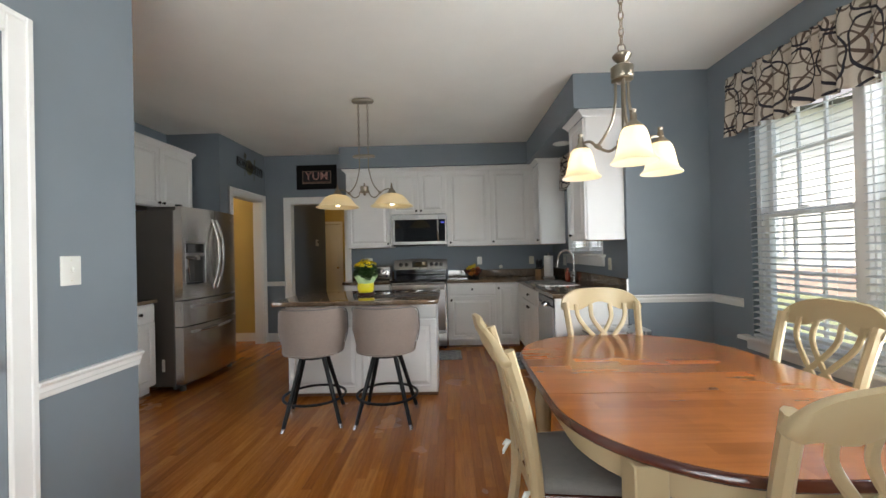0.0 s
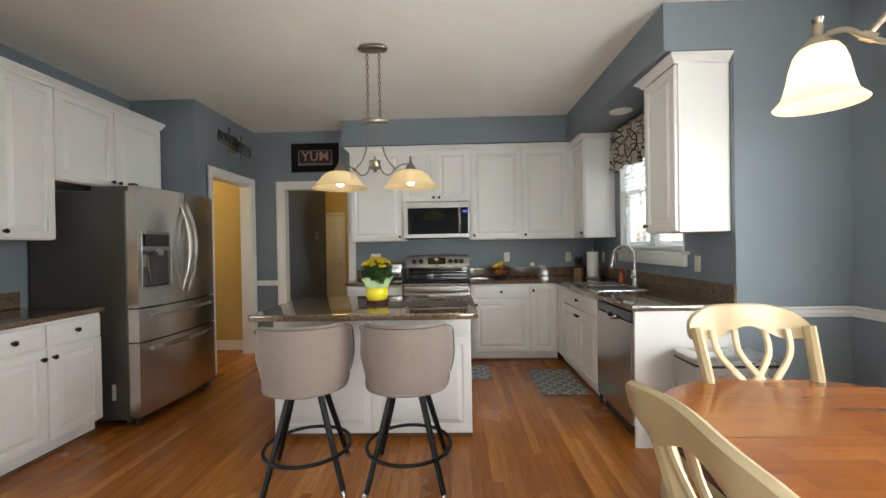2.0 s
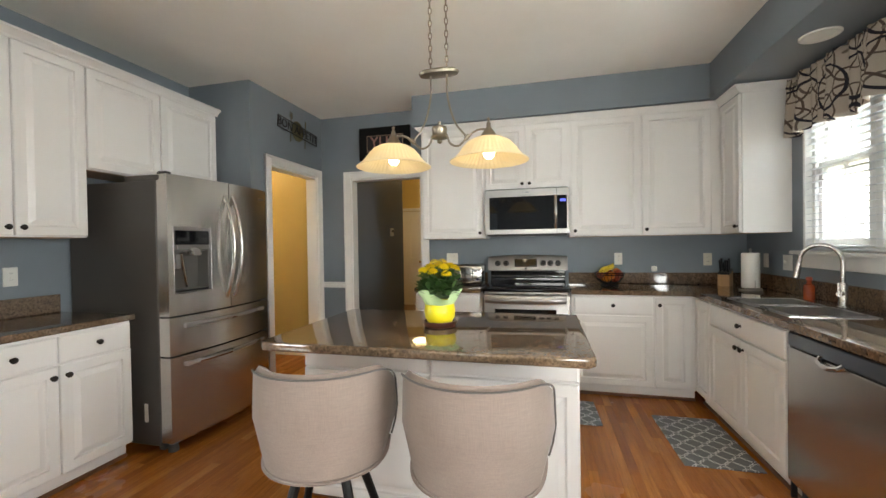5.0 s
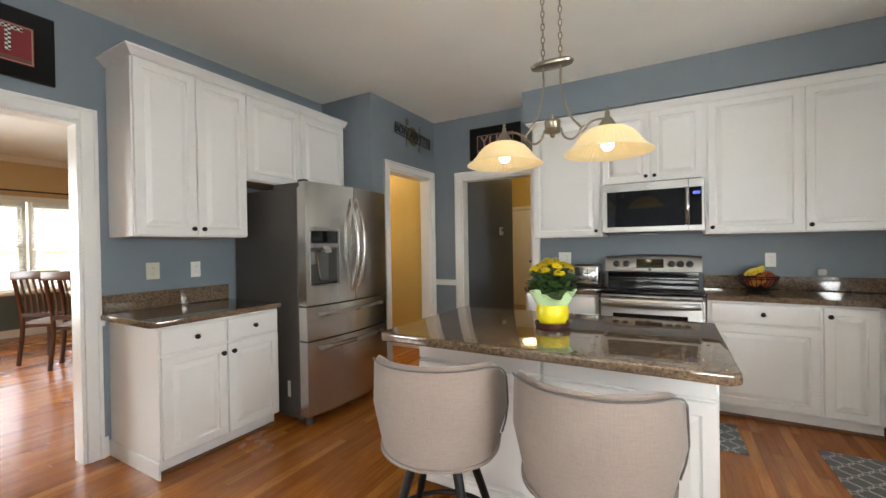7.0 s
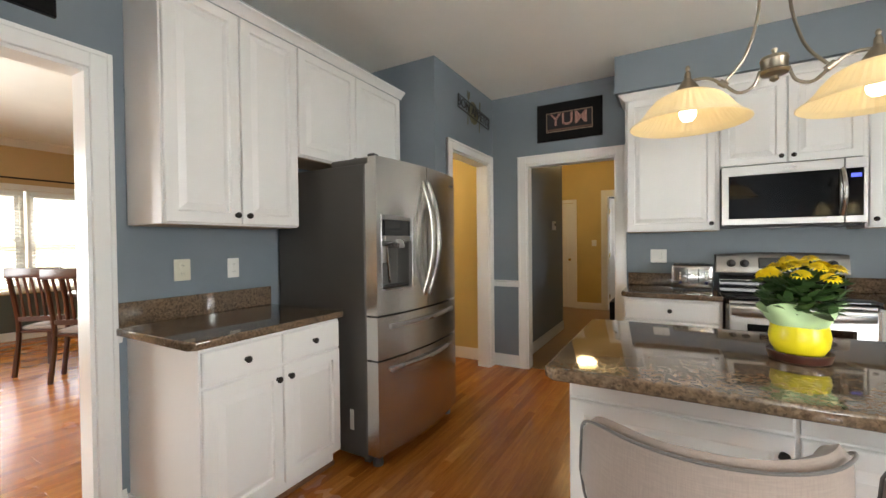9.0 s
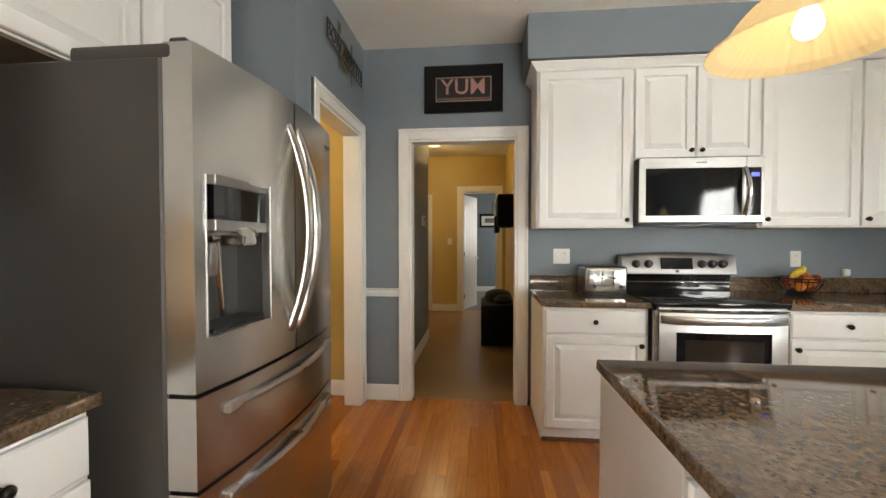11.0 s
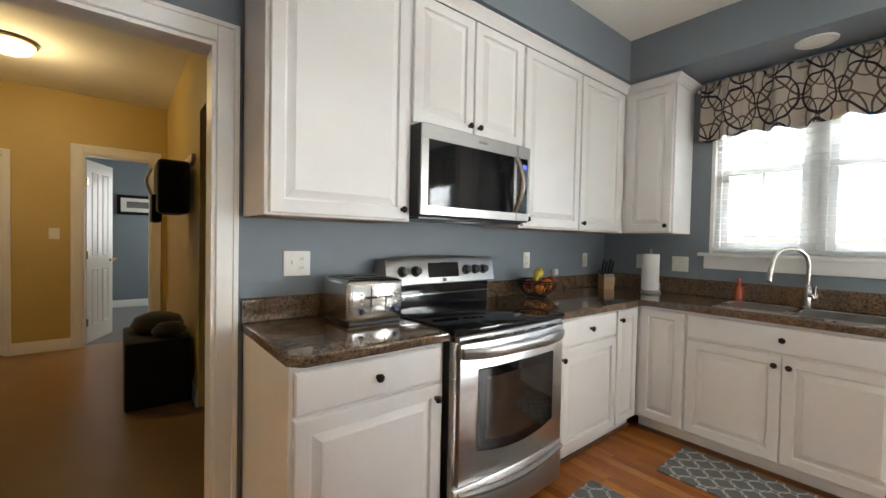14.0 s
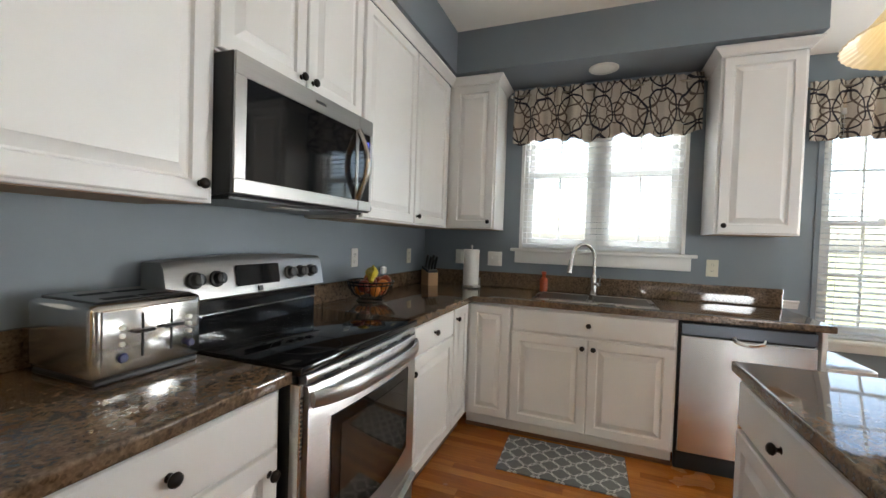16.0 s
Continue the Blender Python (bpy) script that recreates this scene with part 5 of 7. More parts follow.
def island_pendant():
    ob = thing("pendant_light", "antique nickel two-light island pendant with amber glass shades, lit", "lamp", m=pose(0.006, -2.122, 0))

    def plate(z0, z1, hx, hy):
        bm = bmesh.new()
        o = [(hx * math.copysign(abs(math.cos(t)) ** 0.8, math.cos(t)), hy * math.copysign(abs(math.sin(t)) ** 0.8, math.sin(t))) for t in [2 * math.pi * k / 28 for k in range(28)]]
        loops = [[(x * f, y * f, z) for x, y in o] for f, z in ((0.6, z1), (0.9, z1 - 0.004), (1.0, (z0 + z1) / 2), (0.94, z0 + 0.004), (0.5, z0))]
        return rings(bm, loops, True, True, True)

    part("canopy", plate(2.775, 2.81, 0.110, 0.055), PEWTER, ob)
    part("hanger_bar", plate(2.235, 2.265, 0.112, 0.048), PEWTER, ob)
    for sx in (-1, 1):
        part("chain", chain([(sx * 0.045, 0, 2.268), (sx * 0.045, 0, 2.776)]), PEWTER, ob)
        pts = smooth_path([(sx * 0.045, 0, 2.235), (sx * 0.047, 0, 2.12), (sx * 0.085, 0, 1.98), (sx * 0.150, 0, 1.892)], 8)
        part("rod", tube(pts, 0.0055, 8), PEWTER, ob)
        pts = smooth_path([(sx * 0.040, 0, 1.915), (sx * 0.060, 0, 1.865), (sx * 0.105, 0, 1.850), (sx * 0.155, 0, 1.893), (sx * 0.205, 0, 1.925), (sx * 0.266, 0, 1.925)], 8)
        part("arm", tube(pts, 0.0058, 8), PEWTER, ob)
        part("arm_collar", tube([(sx * 0.140, 0, 1.882), (sx * 0.163, 0, 1.902)], 0.012, 10), PEWTER, ob)
        part("socket_cap", lathe([(0.004, 1.985), (0.009, 1.975), (0.005, 1.965), (0.011, 1.955), (0.012, 1.935), (0.020, 1.925), (0.040, 1.895), (0.046, 1.880)], 20, at=(sx * 0.266, 0, 0)), PEWTER, ob)
        shade = part("shade", ribbed_shade([(0.040, 1.882), (0.080, 1.874), (0.115, 1.854), (0.140, 1.826), (0.158, 1.800), (0.180, 1.776), (0.207, 1.758), (0.205, 1.755), (0.177, 1.772), (0.155, 1.796), (0.137, 1.821), (0.112, 1.849), (0.078, 1.869), (0.040, 1.876)], 96, 0.008), GLASS_AMBER, ob, "ribbed amber glass shade", m=pose(sx * 0.266, 0, 0), smooth=12)
        part("bulb", lathe([(0.003, 1.768), (0.016, 1.771), (0.027, 1.784), (0.030, 1.800), (0.026, 1.818), (0.016, 1.842), (0.013, 1.872)], 20), BULB, shade, "glowing light bulb")
    part("hub", lathe([(0.003, 1.99), (0.010, 1.985), (0.006, 1.972), (0.012, 1.962), (0.040, 1.957), (0.043, 1.945), (0.040, 1.938), (0.040, 1.912), (0.045, 1.905), (0.040, 1.896), (0.012, 1.888), (0.014, 1.876), (0.003, 1.868)], 24), PEWTER, ob)
    return ob


island_pendant()
for sx in (-1, 1):
    bulb("pendant_bulb", (0.006 + sx * 0.266, -2.122, 1.800), 0.34, color=(1.0, 0.80, 0.55))


def chandelier():
    cx, cy = 1.605, -4.255
    ob = thing("chandelier", "antique nickel three-light chandelier with frosted white glass shades, lit", "lamp", m=pose(cx, cy, 0))
    part("canopy", lathe([(0.062, 2.81), (0.062, 2.795), (0.045, 2.775), (0.012, 2.765), (0.008, 2.755)], 24), PEWTER, ob)
    part("chain", chain([(0, 0, 2.19), (0, 0, 2.76)], 0.0155, 0.0032), PEWTER, ob)
    part("loop", tube([(0.016 * math.cos(t), 0, 2.172 + 0.019 * math.sin(t)) for t in [2 * math.pi * k / 16 for k in range(16)]], 0.003, 6, closed=True), PEWTER, ob)
    part("finial", lathe([(0.004, 2.155), (0.030, 2.150), (0.040, 2.138), (0.036, 2.128), (0.018, 2.108), (0.010, 2.098), (0.040, 2.094), (0.047, 2.088), (0.047, 2.050), (0.043, 2.040), (0.045, 2.032), (0.034, 2.026)], 28), PEWTER, ob)
    part("stem", lathe([(0.007, 2.03), (0.007, 1.79), (0.016, 1.78), (0.030, 1.768), (0.030, 1.735), (0.014, 1.722), (0.004, 1.71)], 20), PEWTER, ob)
    for a in (137, 257, 17):
        c, s = math.cos(radians(a)), math.sin(radians(a))

        def at(r, z):
            return (r * c, r * s, z)

        part("rod", tube(smooth_path([at(0.030, 2.03), at(0.032, 1.95), at(0.055, 1.85), at(0.115, 1.765)], 8), 0.0065, 8), PEWTER, ob)
        part("arm", tube(smooth_path([at(0.028, 1.75), at(0.065, 1.735), at(0.115, 1.762), at(0.150, 1.795), at(0.196, 1.795)], 8), 0.0065, 8), PEWTER, ob)
        part("arm_collar", tube([at(0.103, 1.757), at(0.124, 1.772)], 0.011, 10), PEWTER, ob)
        part("socket_cap", lathe([(0.004, 1.842), (0.012, 1.838), (0.008, 1.826), (0.013, 1.818), (0.014, 1.795), (0.020, 1.788), (0.036, 1.772), (0.038, 1.766)], 20, at=at(0.196, 0)), PEWTER, ob)
        part("shade", lathe([(0.037, 1.768), (0.046, 1.755), (0.055, 1.725), (0.062, 1.685), (0.070, 1.655), (0.088, 1.635), (0.086, 1.632), (0.067, 1.652), (0.059, 1.685), (0.052, 1.724), (0.043, 1.752), (0.036, 1.762)], 32, at=at(0.196, 0), caps=False), GLASS_WHITE, ob, "frosted white bell glass shade", smooth=60)
        bulb("chandelier_bulb", (cx + 0.196 * c, cy + 0.196 * s, 1.70), 0.22, color=(1.0, 0.82, 0.58))
    return ob


chandelier()

# ---- small things on the counters ----
TOASTER_STEEL = brushed("polished_toaster_steel", (0.60, 0.585, 0.56), 0.17, "x")


def toaster():
    ob = thing("toaster", "four-slot brushed steel toaster with two black levers", "toaster", m=pose(-0.318, -0.340, 0.914))
    w, d, h = 0.278, 0.27, 0.195
    bm = bmesh.new()
    box(bm, 0, w, 0, d, 0.014, h, 0.018, 3)
    part("body", bm, TOASTER_STEEL, ob, smooth=40)
    part("base", boxes((0.008, w - 0.008, 0.008, d - 0.008, 0.0, 0.016), bevel=0.004), BLACK, ob)
    part("top_plate", boxes((0.02, w - 0.02, 0.02, d - 0.02, h - 0.001, h + 0.004), bevel=0.003), Mat("dark_steel", (0.10, 0.095, 0.09), 0.3, 0.9).m, ob)
    for x in (0.075, 0.165):
        for y in (0.045, 0.155):
            part("slot", boxes((x - 0.02, x + 0.055, y, y + 0.03, h + 0.0042, h + 0.0055)), DARK, ob)
    face = part("front_plate", boxes((0.018, w - 0.018, -0.006, 0.004, 0.026, h - 0.014), bevel=0.005, seg=2), TOASTER_STEEL, ob, "polished steel front plate")
    for x in (0.108, 0.182):
        part("lever_slot", boxes((x - 0.0025, x + 0.0025, -0.0075, -0.005, 0.055, h - 0.03)), DARK, face)
        part("lever", boxes((x - 0.028, x + 0.022, -0.026, -0.007, 0.118, 0.126), bevel=0.003), BLACK, face)
    for x in (0.060, 0.232):
        for z in (0.095, 0.115, 0.135):
            part("button", lathe([(0.0065, 0), (0.0065, 0.005), (0.004, 0.006)], 12), PLASTIC, face, m=pose(x, -0.006, z, 90, 0, 0))
        part("dial", lathe([(0.0125, 0), (0.0125, 0.008), (0.009, 0.011)], 16), Mat("blue_dial", (0.01, 0.012, 0.06), 0.25).m, face, "dark blue browning dial", m=pose(x, -0.006, 0.062, 90, 0, 0))
    return ob


toaster()


def flower_pot():
    ob = thing("flower_pot", "bright yellow pot of yellow chrysanthemums wrapped in green paper", "plant", m=pose(0.038, -2.300, 0.914))
    part("saucer", lathe([(0.070, 0.0), (0.078, 0.004), (0.083, 0.024), (0.083, 0.030), (0.076, 0.030), (0.070, 0.020)], 24), CHERRY, ob, "dark brown wooden saucer")
    yellow = painted("yellow_glaze", (0.75, 0.62, 0.02), 0.3, 0.05, 60)
    pot = bmesh.new()
    lathe([(0.045, 0.020), (0.060, 0.024), (0.074, 0.050), (0.078, 0.080), (0.072, 0.112), (0.064, 0.130), (0.058, 0.130), (0.060, 0.105)], 32, pot)
    part("pot", pot, yellow, ob, smooth=50)
    rng2 = random.Random(11)
    paper = bmesh.new()
    loops = []
    for r, z, wob in ((0.070, 0.112, 0.0), (0.080, 0.128, 0.006), (0.086, 0.148, 0.012), (0.095, 0.168, 0.022)):
        loops.append([((r + wob * math.sin(5 * t + 1)) * math.cos(t), (r + wob * math.sin(5 * t + 1)) * math.sin(t), z + wob * math.cos(3 * t)) for t in [2 * math.pi * k / 40 for k in range(40)]])
    rings(paper, loops, True)
    part("paper_wrap", paper, painted("pale_green_tissue", (0.50, 0.68, 0.36), 0.6, 0.1), ob, "pale green tissue wrap")
    leaf_mat = painted("chrysanthemum_leaf", (0.045, 0.105, 0.024), 0.5, 0.3, 40)
    petal_mat = painted("yellow_petals", (0.86, 0.66, 0.015), 0.55, 0.12, 80)
    leaves = bmesh.new()
    for _ in range(380):
        a, rr = rng2.uniform(0, 6.28), 0.088 * math.sqrt(rng2.random())
        p = Vector((rr * math.cos(a), rr * math.sin(a), rng2.uniform(0.158, 0.296 - 0.4 * rr)))
        d = Vector((math.cos(a) + rng2.uniform(-.6, .6), math.sin(a) + rng2.uniform(-.6, .6), rng2.uniform(-0.3, 0.9))).normalized()
        sd = d.cross(Vector((0, 0, 1))).normalized() * rng2.uniform(0.010, 0.018)
        ln = rng2.uniform(0.030, 0.052)
        q = [p, p + d * ln * 0.4 + sd, p + d * ln * 0.7 + sd * 0.7, p + d * ln, p + d * ln * 0.7 - sd * 0.7, p + d * ln * 0.4 - sd]
        leaves.faces.new([leaves.verts.new(v + Vector((0, 0, 0.004 * math.sin(i)))) for i, v in enumerate(q)])
    part("leaves", leaves, leaf_mat, ob, "dark green leaves")
    spots = [(0.0, 0.0, 0.262), (0.055, 0.01, 0.255), (-0.055, 0.012, 0.25), (0.02, 0.05, 0.255), (-0.03, -0.05, 0.25), (0.035, -0.045, 0.252), (-0.075, -0.025, 0.235), (0.085, -0.02, 0.245), (-0.03, 0.06, 0.25), (0.075, 0.045, 0.24), (-0.012, -0.078, 0.232), (0.055, -0.078, 0.222), (-0.085, 0.03, 0.225), (0.02, -0.02, 0.275), (-0.028, 0.008, 0.272)]
    for i, (x, y, z) in enumerate(spots):
        z += 0.046
        bm = bmesh.new()
        for layer, (count, rad, lift) in enumerate(((16, 0.031, 0.0), (14, 0.026, 0.006), (10, 0.018, 0.011), (6, 0.010, 0.014))):
            for k in range(count):
                t = 2 * math.pi * (k + 0.5 * layer) / count + i
                c, s = math.cos(t), math.sin(t)
                w2 = 0.0055
                pts = [(0.003 * c, 0.003 * s, lift), (rad * 0.6 * c - w2 * s, rad * 0.6 * s + w2 * c, lift + 0.003), (rad * c, rad * s, lift - 0.001 - 0.004 * (layer == 0)), (rad * 0.6 * c + w2 * s, rad * 0.6 * s - w2 * c, lift + 0.003)]
                bm.faces.new([bm.verts.new(p) for p in pts])
        flower = part("flower", bm, petal_mat, ob, "yellow chrysanthemum bloom", m=pose(x, y, z, rng2.uniform(-20, 20) - y * 200, rng2.uniform(-20, 20) + x * 200, 0))
        part("stem", tube([(0, 0, 0.0), (-x * 0.2, -y * 0.2, -0.06), (-x * 0.5, -y * 0.5, -0.12)], 0.002, 5), leaf_mat, flower)
    return ob


flower_pot()


def fruit_bowl():
    ob = thing("fruit_bowl", "black wire fruit bowl with bananas and red apples", "bowl", m=pose(1.145, -0.190, 0.914))
    wire = bmesh.new()
    for r, z in ((0.135, 0.118), (0.128, 0.10), (0.062, 0.022), (0.075, 0.004)):
        tube([(r * math.cos(2 * math.pi * k / 32), r * math.sin(2 * math.pi * k / 32), z) for k in range(32)], 0.0042, 6, wire, closed=True)
    part("rim_rings", wire, BLACK_SATIN, ob)
    ribs = bmesh.new()
    for k in range(24):
        c, s = math.cos(2 * math.pi * k / 24), math.sin(2 * math.pi * k / 24)
        tube([(0.135 * c, 0.135 * s, 0.118), (0.120 * c, 0.120 * s, 0.075), (0.092 * c, 0.092 * s, 0.038), (0.062 * c, 0.062 * s, 0.022), (0.075 * c, 0.075 * s, 0.004)], 0.0026, 5, ribs)
    part("wire_ribs", ribs, BLACK_SATIN, ob)
    apple_m = painted("red_apple_skin", (0.24, 0.035, 0.015), 0.3, 0.35, 30)
    orange_m = painted("orange_peel", (0.55, 0.17, 0.02), 0.45, 0.15, 120, 0.3)
    prof = [(0.002, -0.030), (0.018, -0.034), (0.031, -0.020), (0.036, 0.0), (0.033, 0.018), (0.020, 0.031), (0.008, 0.029), (0.002, 0.022)]
    apple = mesh("apple", lathe(prof, 20), apple_m, 60)
    orange = mesh("orange", lathe([(0.002, -0.034), (0.02, -0.029), (0.033, -0.01), (0.034, 0.008), (0.024, 0.025), (0.01, 0.033), (0.002, 0.034)], 20), orange_m, 60)
    for i, (x, y, z) in enumerate(((-0.03, -0.05, 0.066), (0.045, -0.045, 0.068), (0.05, 0.04, 0.07), (-0.045, 0.04, 0.068), (0.085, -0.005, 0.10), (-0.085, -0.01, 0.095), (0.005, -0.08, 0.098), (0.06, -0.065, 0.115), (0.0, 0.0, 0.11), (0.07, 0.05, 0.122))):
        part("apple" if i % 3 else "orange", apple if i % 3 else orange, None, ob, m=pose(x, y, z, 20 * i, 33 * i, 0))
    ban_m = Mat("banana_skin", (0.62, 0.44, 0.03), 0.45)
    nz = ban_m.noise(ban_m.coords(), 45, 3)
    ban_m.color(ban_m.ramp(nz, [(0.30, (0.22, 0.12, 0.02)), (0.42, (0.62, 0.44, 0.03)), (0.8, (0.70, 0.53, 0.06))]))
    for k in range(4):
        a0, dy = radians(18 * k - 30), 0.02 * k - 0.03
        pts = [(-0.095 + 0.03 * k, dy - 0.03, 0.125), (-0.06 + 0.022 * k, dy - 0.02, 0.155), (-0.015 + 0.012 * k, dy - 0.005, 0.165), (0.025, 0.0, 0.185), (0.032, 0.005, 0.205)]
        sp = smooth_path(pts, 5)
        nn = len(sp)
        part("banana", tube(sp, [0.005 + 0.0165 * math.sin(math.pi * min(1, (i + 1.2) / (nn + 1))) ** 0.6 if i < nn - 4 else 0.006 for i in range(nn)], 8), ban_m.m, ob, "yellow banana")
    return ob


fruit_bowl()


def knife_block():
    ob = thing("knife_block", "beech knife block with black-handled knives", "knife block", m=pose(2.115, -0.155, 0.914, 0, 0, -35))
    bm = bmesh.new()
    prism(bm, [(-0.055, 0.0), (0.055, 0.0), (0.055, 0.13), (-0.055, 0.10)], -0.045, 0.045, "x")
    part("block", bm, BLOCK_WOOD, ob)
    part("top_block", prism(bmesh.new(), [(-0.05, 0.101), (0.05, 0.129), (0.055, 0.150), (-0.050, 0.122)], -0.043, 0.043, "x"), BLACK, ob)
    for i in range(3):
        for j in range(2):
            x, y = -0.028 + 0.028 * i, -0.025 + 0.045 * j
            z = 0.125 + 0.014 * j
            part("knife_handle", tube([(x, y, z), (x, y - 0.012, z + 0.05), (x + 0.002, y - 0.03, z + 0.105 - 0.02 * (i % 2))], [0.007, 0.009, 0.0085], 8, flat=1.4), BLACK, ob)
    return ob


knife_block()


def paper_towel():
    ob = thing("paper_towel_holder", "upright steel holder with a white paper towel roll", "paper towel", m=pose(2.165, -0.490, 0.914))
    part("base", lathe([(0.078, 0.0), (0.080, 0.006), (0.070, 0.018), (0.01, 0.020)], 28), STEEL_Y, ob)
    paper = painted("paper_towel", (0.80, 0.79, 0.76), 0.9, 0.03, 60, 0.4)
    part("roll", lathe([(0.018, 0.022), (0.060, 0.022), (0.062, 0.026), (0.062, 0.296), (0.060, 0.300), (0.018, 0.300)], 32), paper, ob, "white paper roll")
    part("post", lathe([(0.006, 0.02), (0.006, 0.315), (0.010, 0.320), (0.010, 0.332), (0.003, 0.338)], 14), STEEL_Y, ob)
    part("tension_arm", tube([(0.0, -0.074, 0.01), (0.0, -0.072, 0.08)], 0.004, 6), STEEL_Y, ob)
    return ob


paper_towel()


def soap():
    ob = thing("soap_bottle", "orange-red glass soap bottle beside the sink", "bottle", m=pose(2.262, -1.045, 0.914))
    bm = lathe([(0.026, 0.0), (0.030, 0.004), (0.030, 0.085), (0.026, 0.098), (0.013, 0.108), (0.012, 0.130), (0.017, 0.133), (0.017, 0.150), (0.002, 0.152)], 20)
    part("bottle", bm, Mat("orange_glass", (0.55, 0.10, 0.035), 0.12, Transmission_Weight=0.25).m, ob)
    part("cap", lathe([(0.0175, 0.131), (0.0175, 0.151), (0.004, 0.154)], 16), Mat("orange_cap", (0.5, 0.08, 0.03), 0.35).m, ob)
    return ob


soap()


# ---- outlets and switches ----
def plate(name, label, m, w=0.072, kind="outlet", mat=None):
    mat = mat or PLASTIC
    ob = thing(name, label, "outlet" if kind == "outlet" else "switch", "wall plates", m)
    part("cover", boxes((-w / 2, w / 2, -0.006, 0.0, -0.058, 0.058), bevel=0.004, seg=2), mat, ob)
    n = 1 if w < 0.1 else 2
    for i in range(n):
        x = (i - (n - 1) / 2) * 0.046
        k = kind if n == 1 or i else "switch"
        if k == "outlet":
            for z in (-0.021, 0.021):
                socket = part("socket", lathe([(0.016, 0), (0.016, 0.003), (0.013, 0.0035)], 16), mat, ob, m=pose(x, -0.006, z, 90, 0, 0))
                part("slot", boxes((-0.006, -0.0045, -0.004, 0.006, 0.0036, 0.0042), (0.0045, 0.006, -0.004, 0.006, 0.0036, 0.0042)), DARK, socket)
        elif k == "rocker":
            part("rocker", boxes((x - 0.016, x + 0.016, -0.009, -0.005, -0.033, 0.033), bevel=0.002), mat, ob)
        else:
            part("toggle", boxes((x - 0.005, x + 0.005, -0.018, -0.005, -0.004, 0.014), bevel=0.002), mat, ob)
        for z in ((-0.04, 0.04) if k == "switch" else (0.0,) if k == "outlet" else ()):
            part("screw", lathe([(0.003, 0), (0.003, 0.001)], 8), IVORY, ob, m=pose(x, -0.006, z, 90, 0, 0))
    return ob


plate("outlet_plate", "white switch and outlet wall plate on the blue wall", pose(-0.415, 0, 1.168), 0.125)
plate("outlet_plate", "white outlet plate above the counter", pose(1.255, 0, 1.155))
plate("outlet_plate", "ivory outlet plate near the corner", pose(2.03, 0, 1.145), mat=IVORY)
plate("switch_plate", "grey-white switch plate by the paper towels", pose(2.35, -0.33, 1.147, 0, 0, -90), kind="rocker")
plate("switch_plate", "white double rocker switch plate by the window", pose(2.35, -0.635, 1.142, 0, 0, -90), 0.118, "rocker")
plate("outlet_plate", "ivory outlet plate beside the window", pose(2.35, -2.16, 1.15, 0, 0, -90), mat=IVORY)
plate("outlet_plate", "ivory outlet plate over the short counter", pose(-2.62, -2.795, 1.17, 0, 0, 90), 0.085, mat=IVORY)
plate("switch_plate", "white outlet plate over the short counter", pose(-2.62, -2.505, 1.165, 0, 0, 90))
plate("switch_plate", "white light switch on the partition wall", pose(-0.667, -4.459, 1.262, 0, 0, 90), 0.085, "switch")
plug = thing("plug_in_freshener", "small white plug-in air freshener", "air freshener", m=pose(1.567, -0.02, 1.062))
part("body", boxes((-0.025, 0.025, -0.030, 0.0, -0.028, 0.022), bevel=0.010, seg=3), PLASTIC, plug)
part("prongs", boxes((-0.008, -0.006, 0.0, 0.02, -0.004, 0.004), (0.006, 0.008, 0.0, 0.02, -0.004, 0.004)), CHROME, plug)
spk = thing("recessed_light", "white round recessed ceiling light trim in the soffit, unlit", "lamp", m=pose(2.125, -1.41, 2.51))
part("trim_ring", lathe([(0.098, 0.0), (0.098, -0.006), (0.090, -0.010), (0.074, -0.006), (0.072, 0.0)], 36, caps=False), PLASTIC, spk)
part("lens", lathe([(0.002, -0.004), (0.074, -0.004)], 32, caps=False), CEILING, spk)


# ---- rugs ----
def trellis():
    """Grey mat with a white quatrefoil lattice."""
    m = Mat("grey_trellis_mat", (0.16, 0.165, 0.165), 0.85)
    tc = m.node("TexCoord").outputs["Object"]
    sep = m.node("SeparateXYZ")
    m.link(tc, sep.inputs[0])
    P = 0.128
    ring = None
    for ox, oy in ((0.0, 0.0), (0.5, 0.5)):
        u = m.math("SUBTRACT", m.math("FRACT", m.math("ADD", m.math("DIVIDE", sep.outputs[0], P), ox + 20)), 0.5)
        v = m.math("SUBTRACT", m.math("FRACT", m.math("ADD", m.math("DIVIDE", sep.outputs[1], P), oy + 20)), 0.5)
        au, av = m.math("ABSOLUTE", u), m.math("ABSOLUTE", v)
        # four lobes: distance to the nearest of four circle centres on the axes
        def lobe(cu, cv, r):
            du, dv = m.math("SUBTRACT", au, cu), m.math("SUBTRACT", av, cv)
            return m.math("SUBTRACT", m.math("SQRT", m.math("ADD", m.math("MULTIPLY", du, du), m.math("MULTIPLY", dv, dv))), r)

        d = m.math("MINIMUM", lobe(0.19, 0.0, 0.175), lobe(0.0, 0.19, 0.175))
        d = m.math("MINIMUM", d, m.math("SUBTRACT", m.math("ADD", au, av), 0.40))
        line = m.math("LESS_THAN", m.math("ABSOLUTE", m.math("SUBTRACT", d, 0.02)), 0.022)
        ring = line if ring is None else m.math("MAXIMUM", ring, line)
    weave = m.noise(m.coords(), 500, 2)
    grey = m.ramp(weave, [(0.3, (0.115, 0.12, 0.12)), (0.7, (0.185, 0.19, 0.19))])
    m.color(m.mix(ring, grey, (0.62, 0.62, 0.60)))
    return m.bump(weave, 0.3, 0.001).m


TRELLIS = trellis()


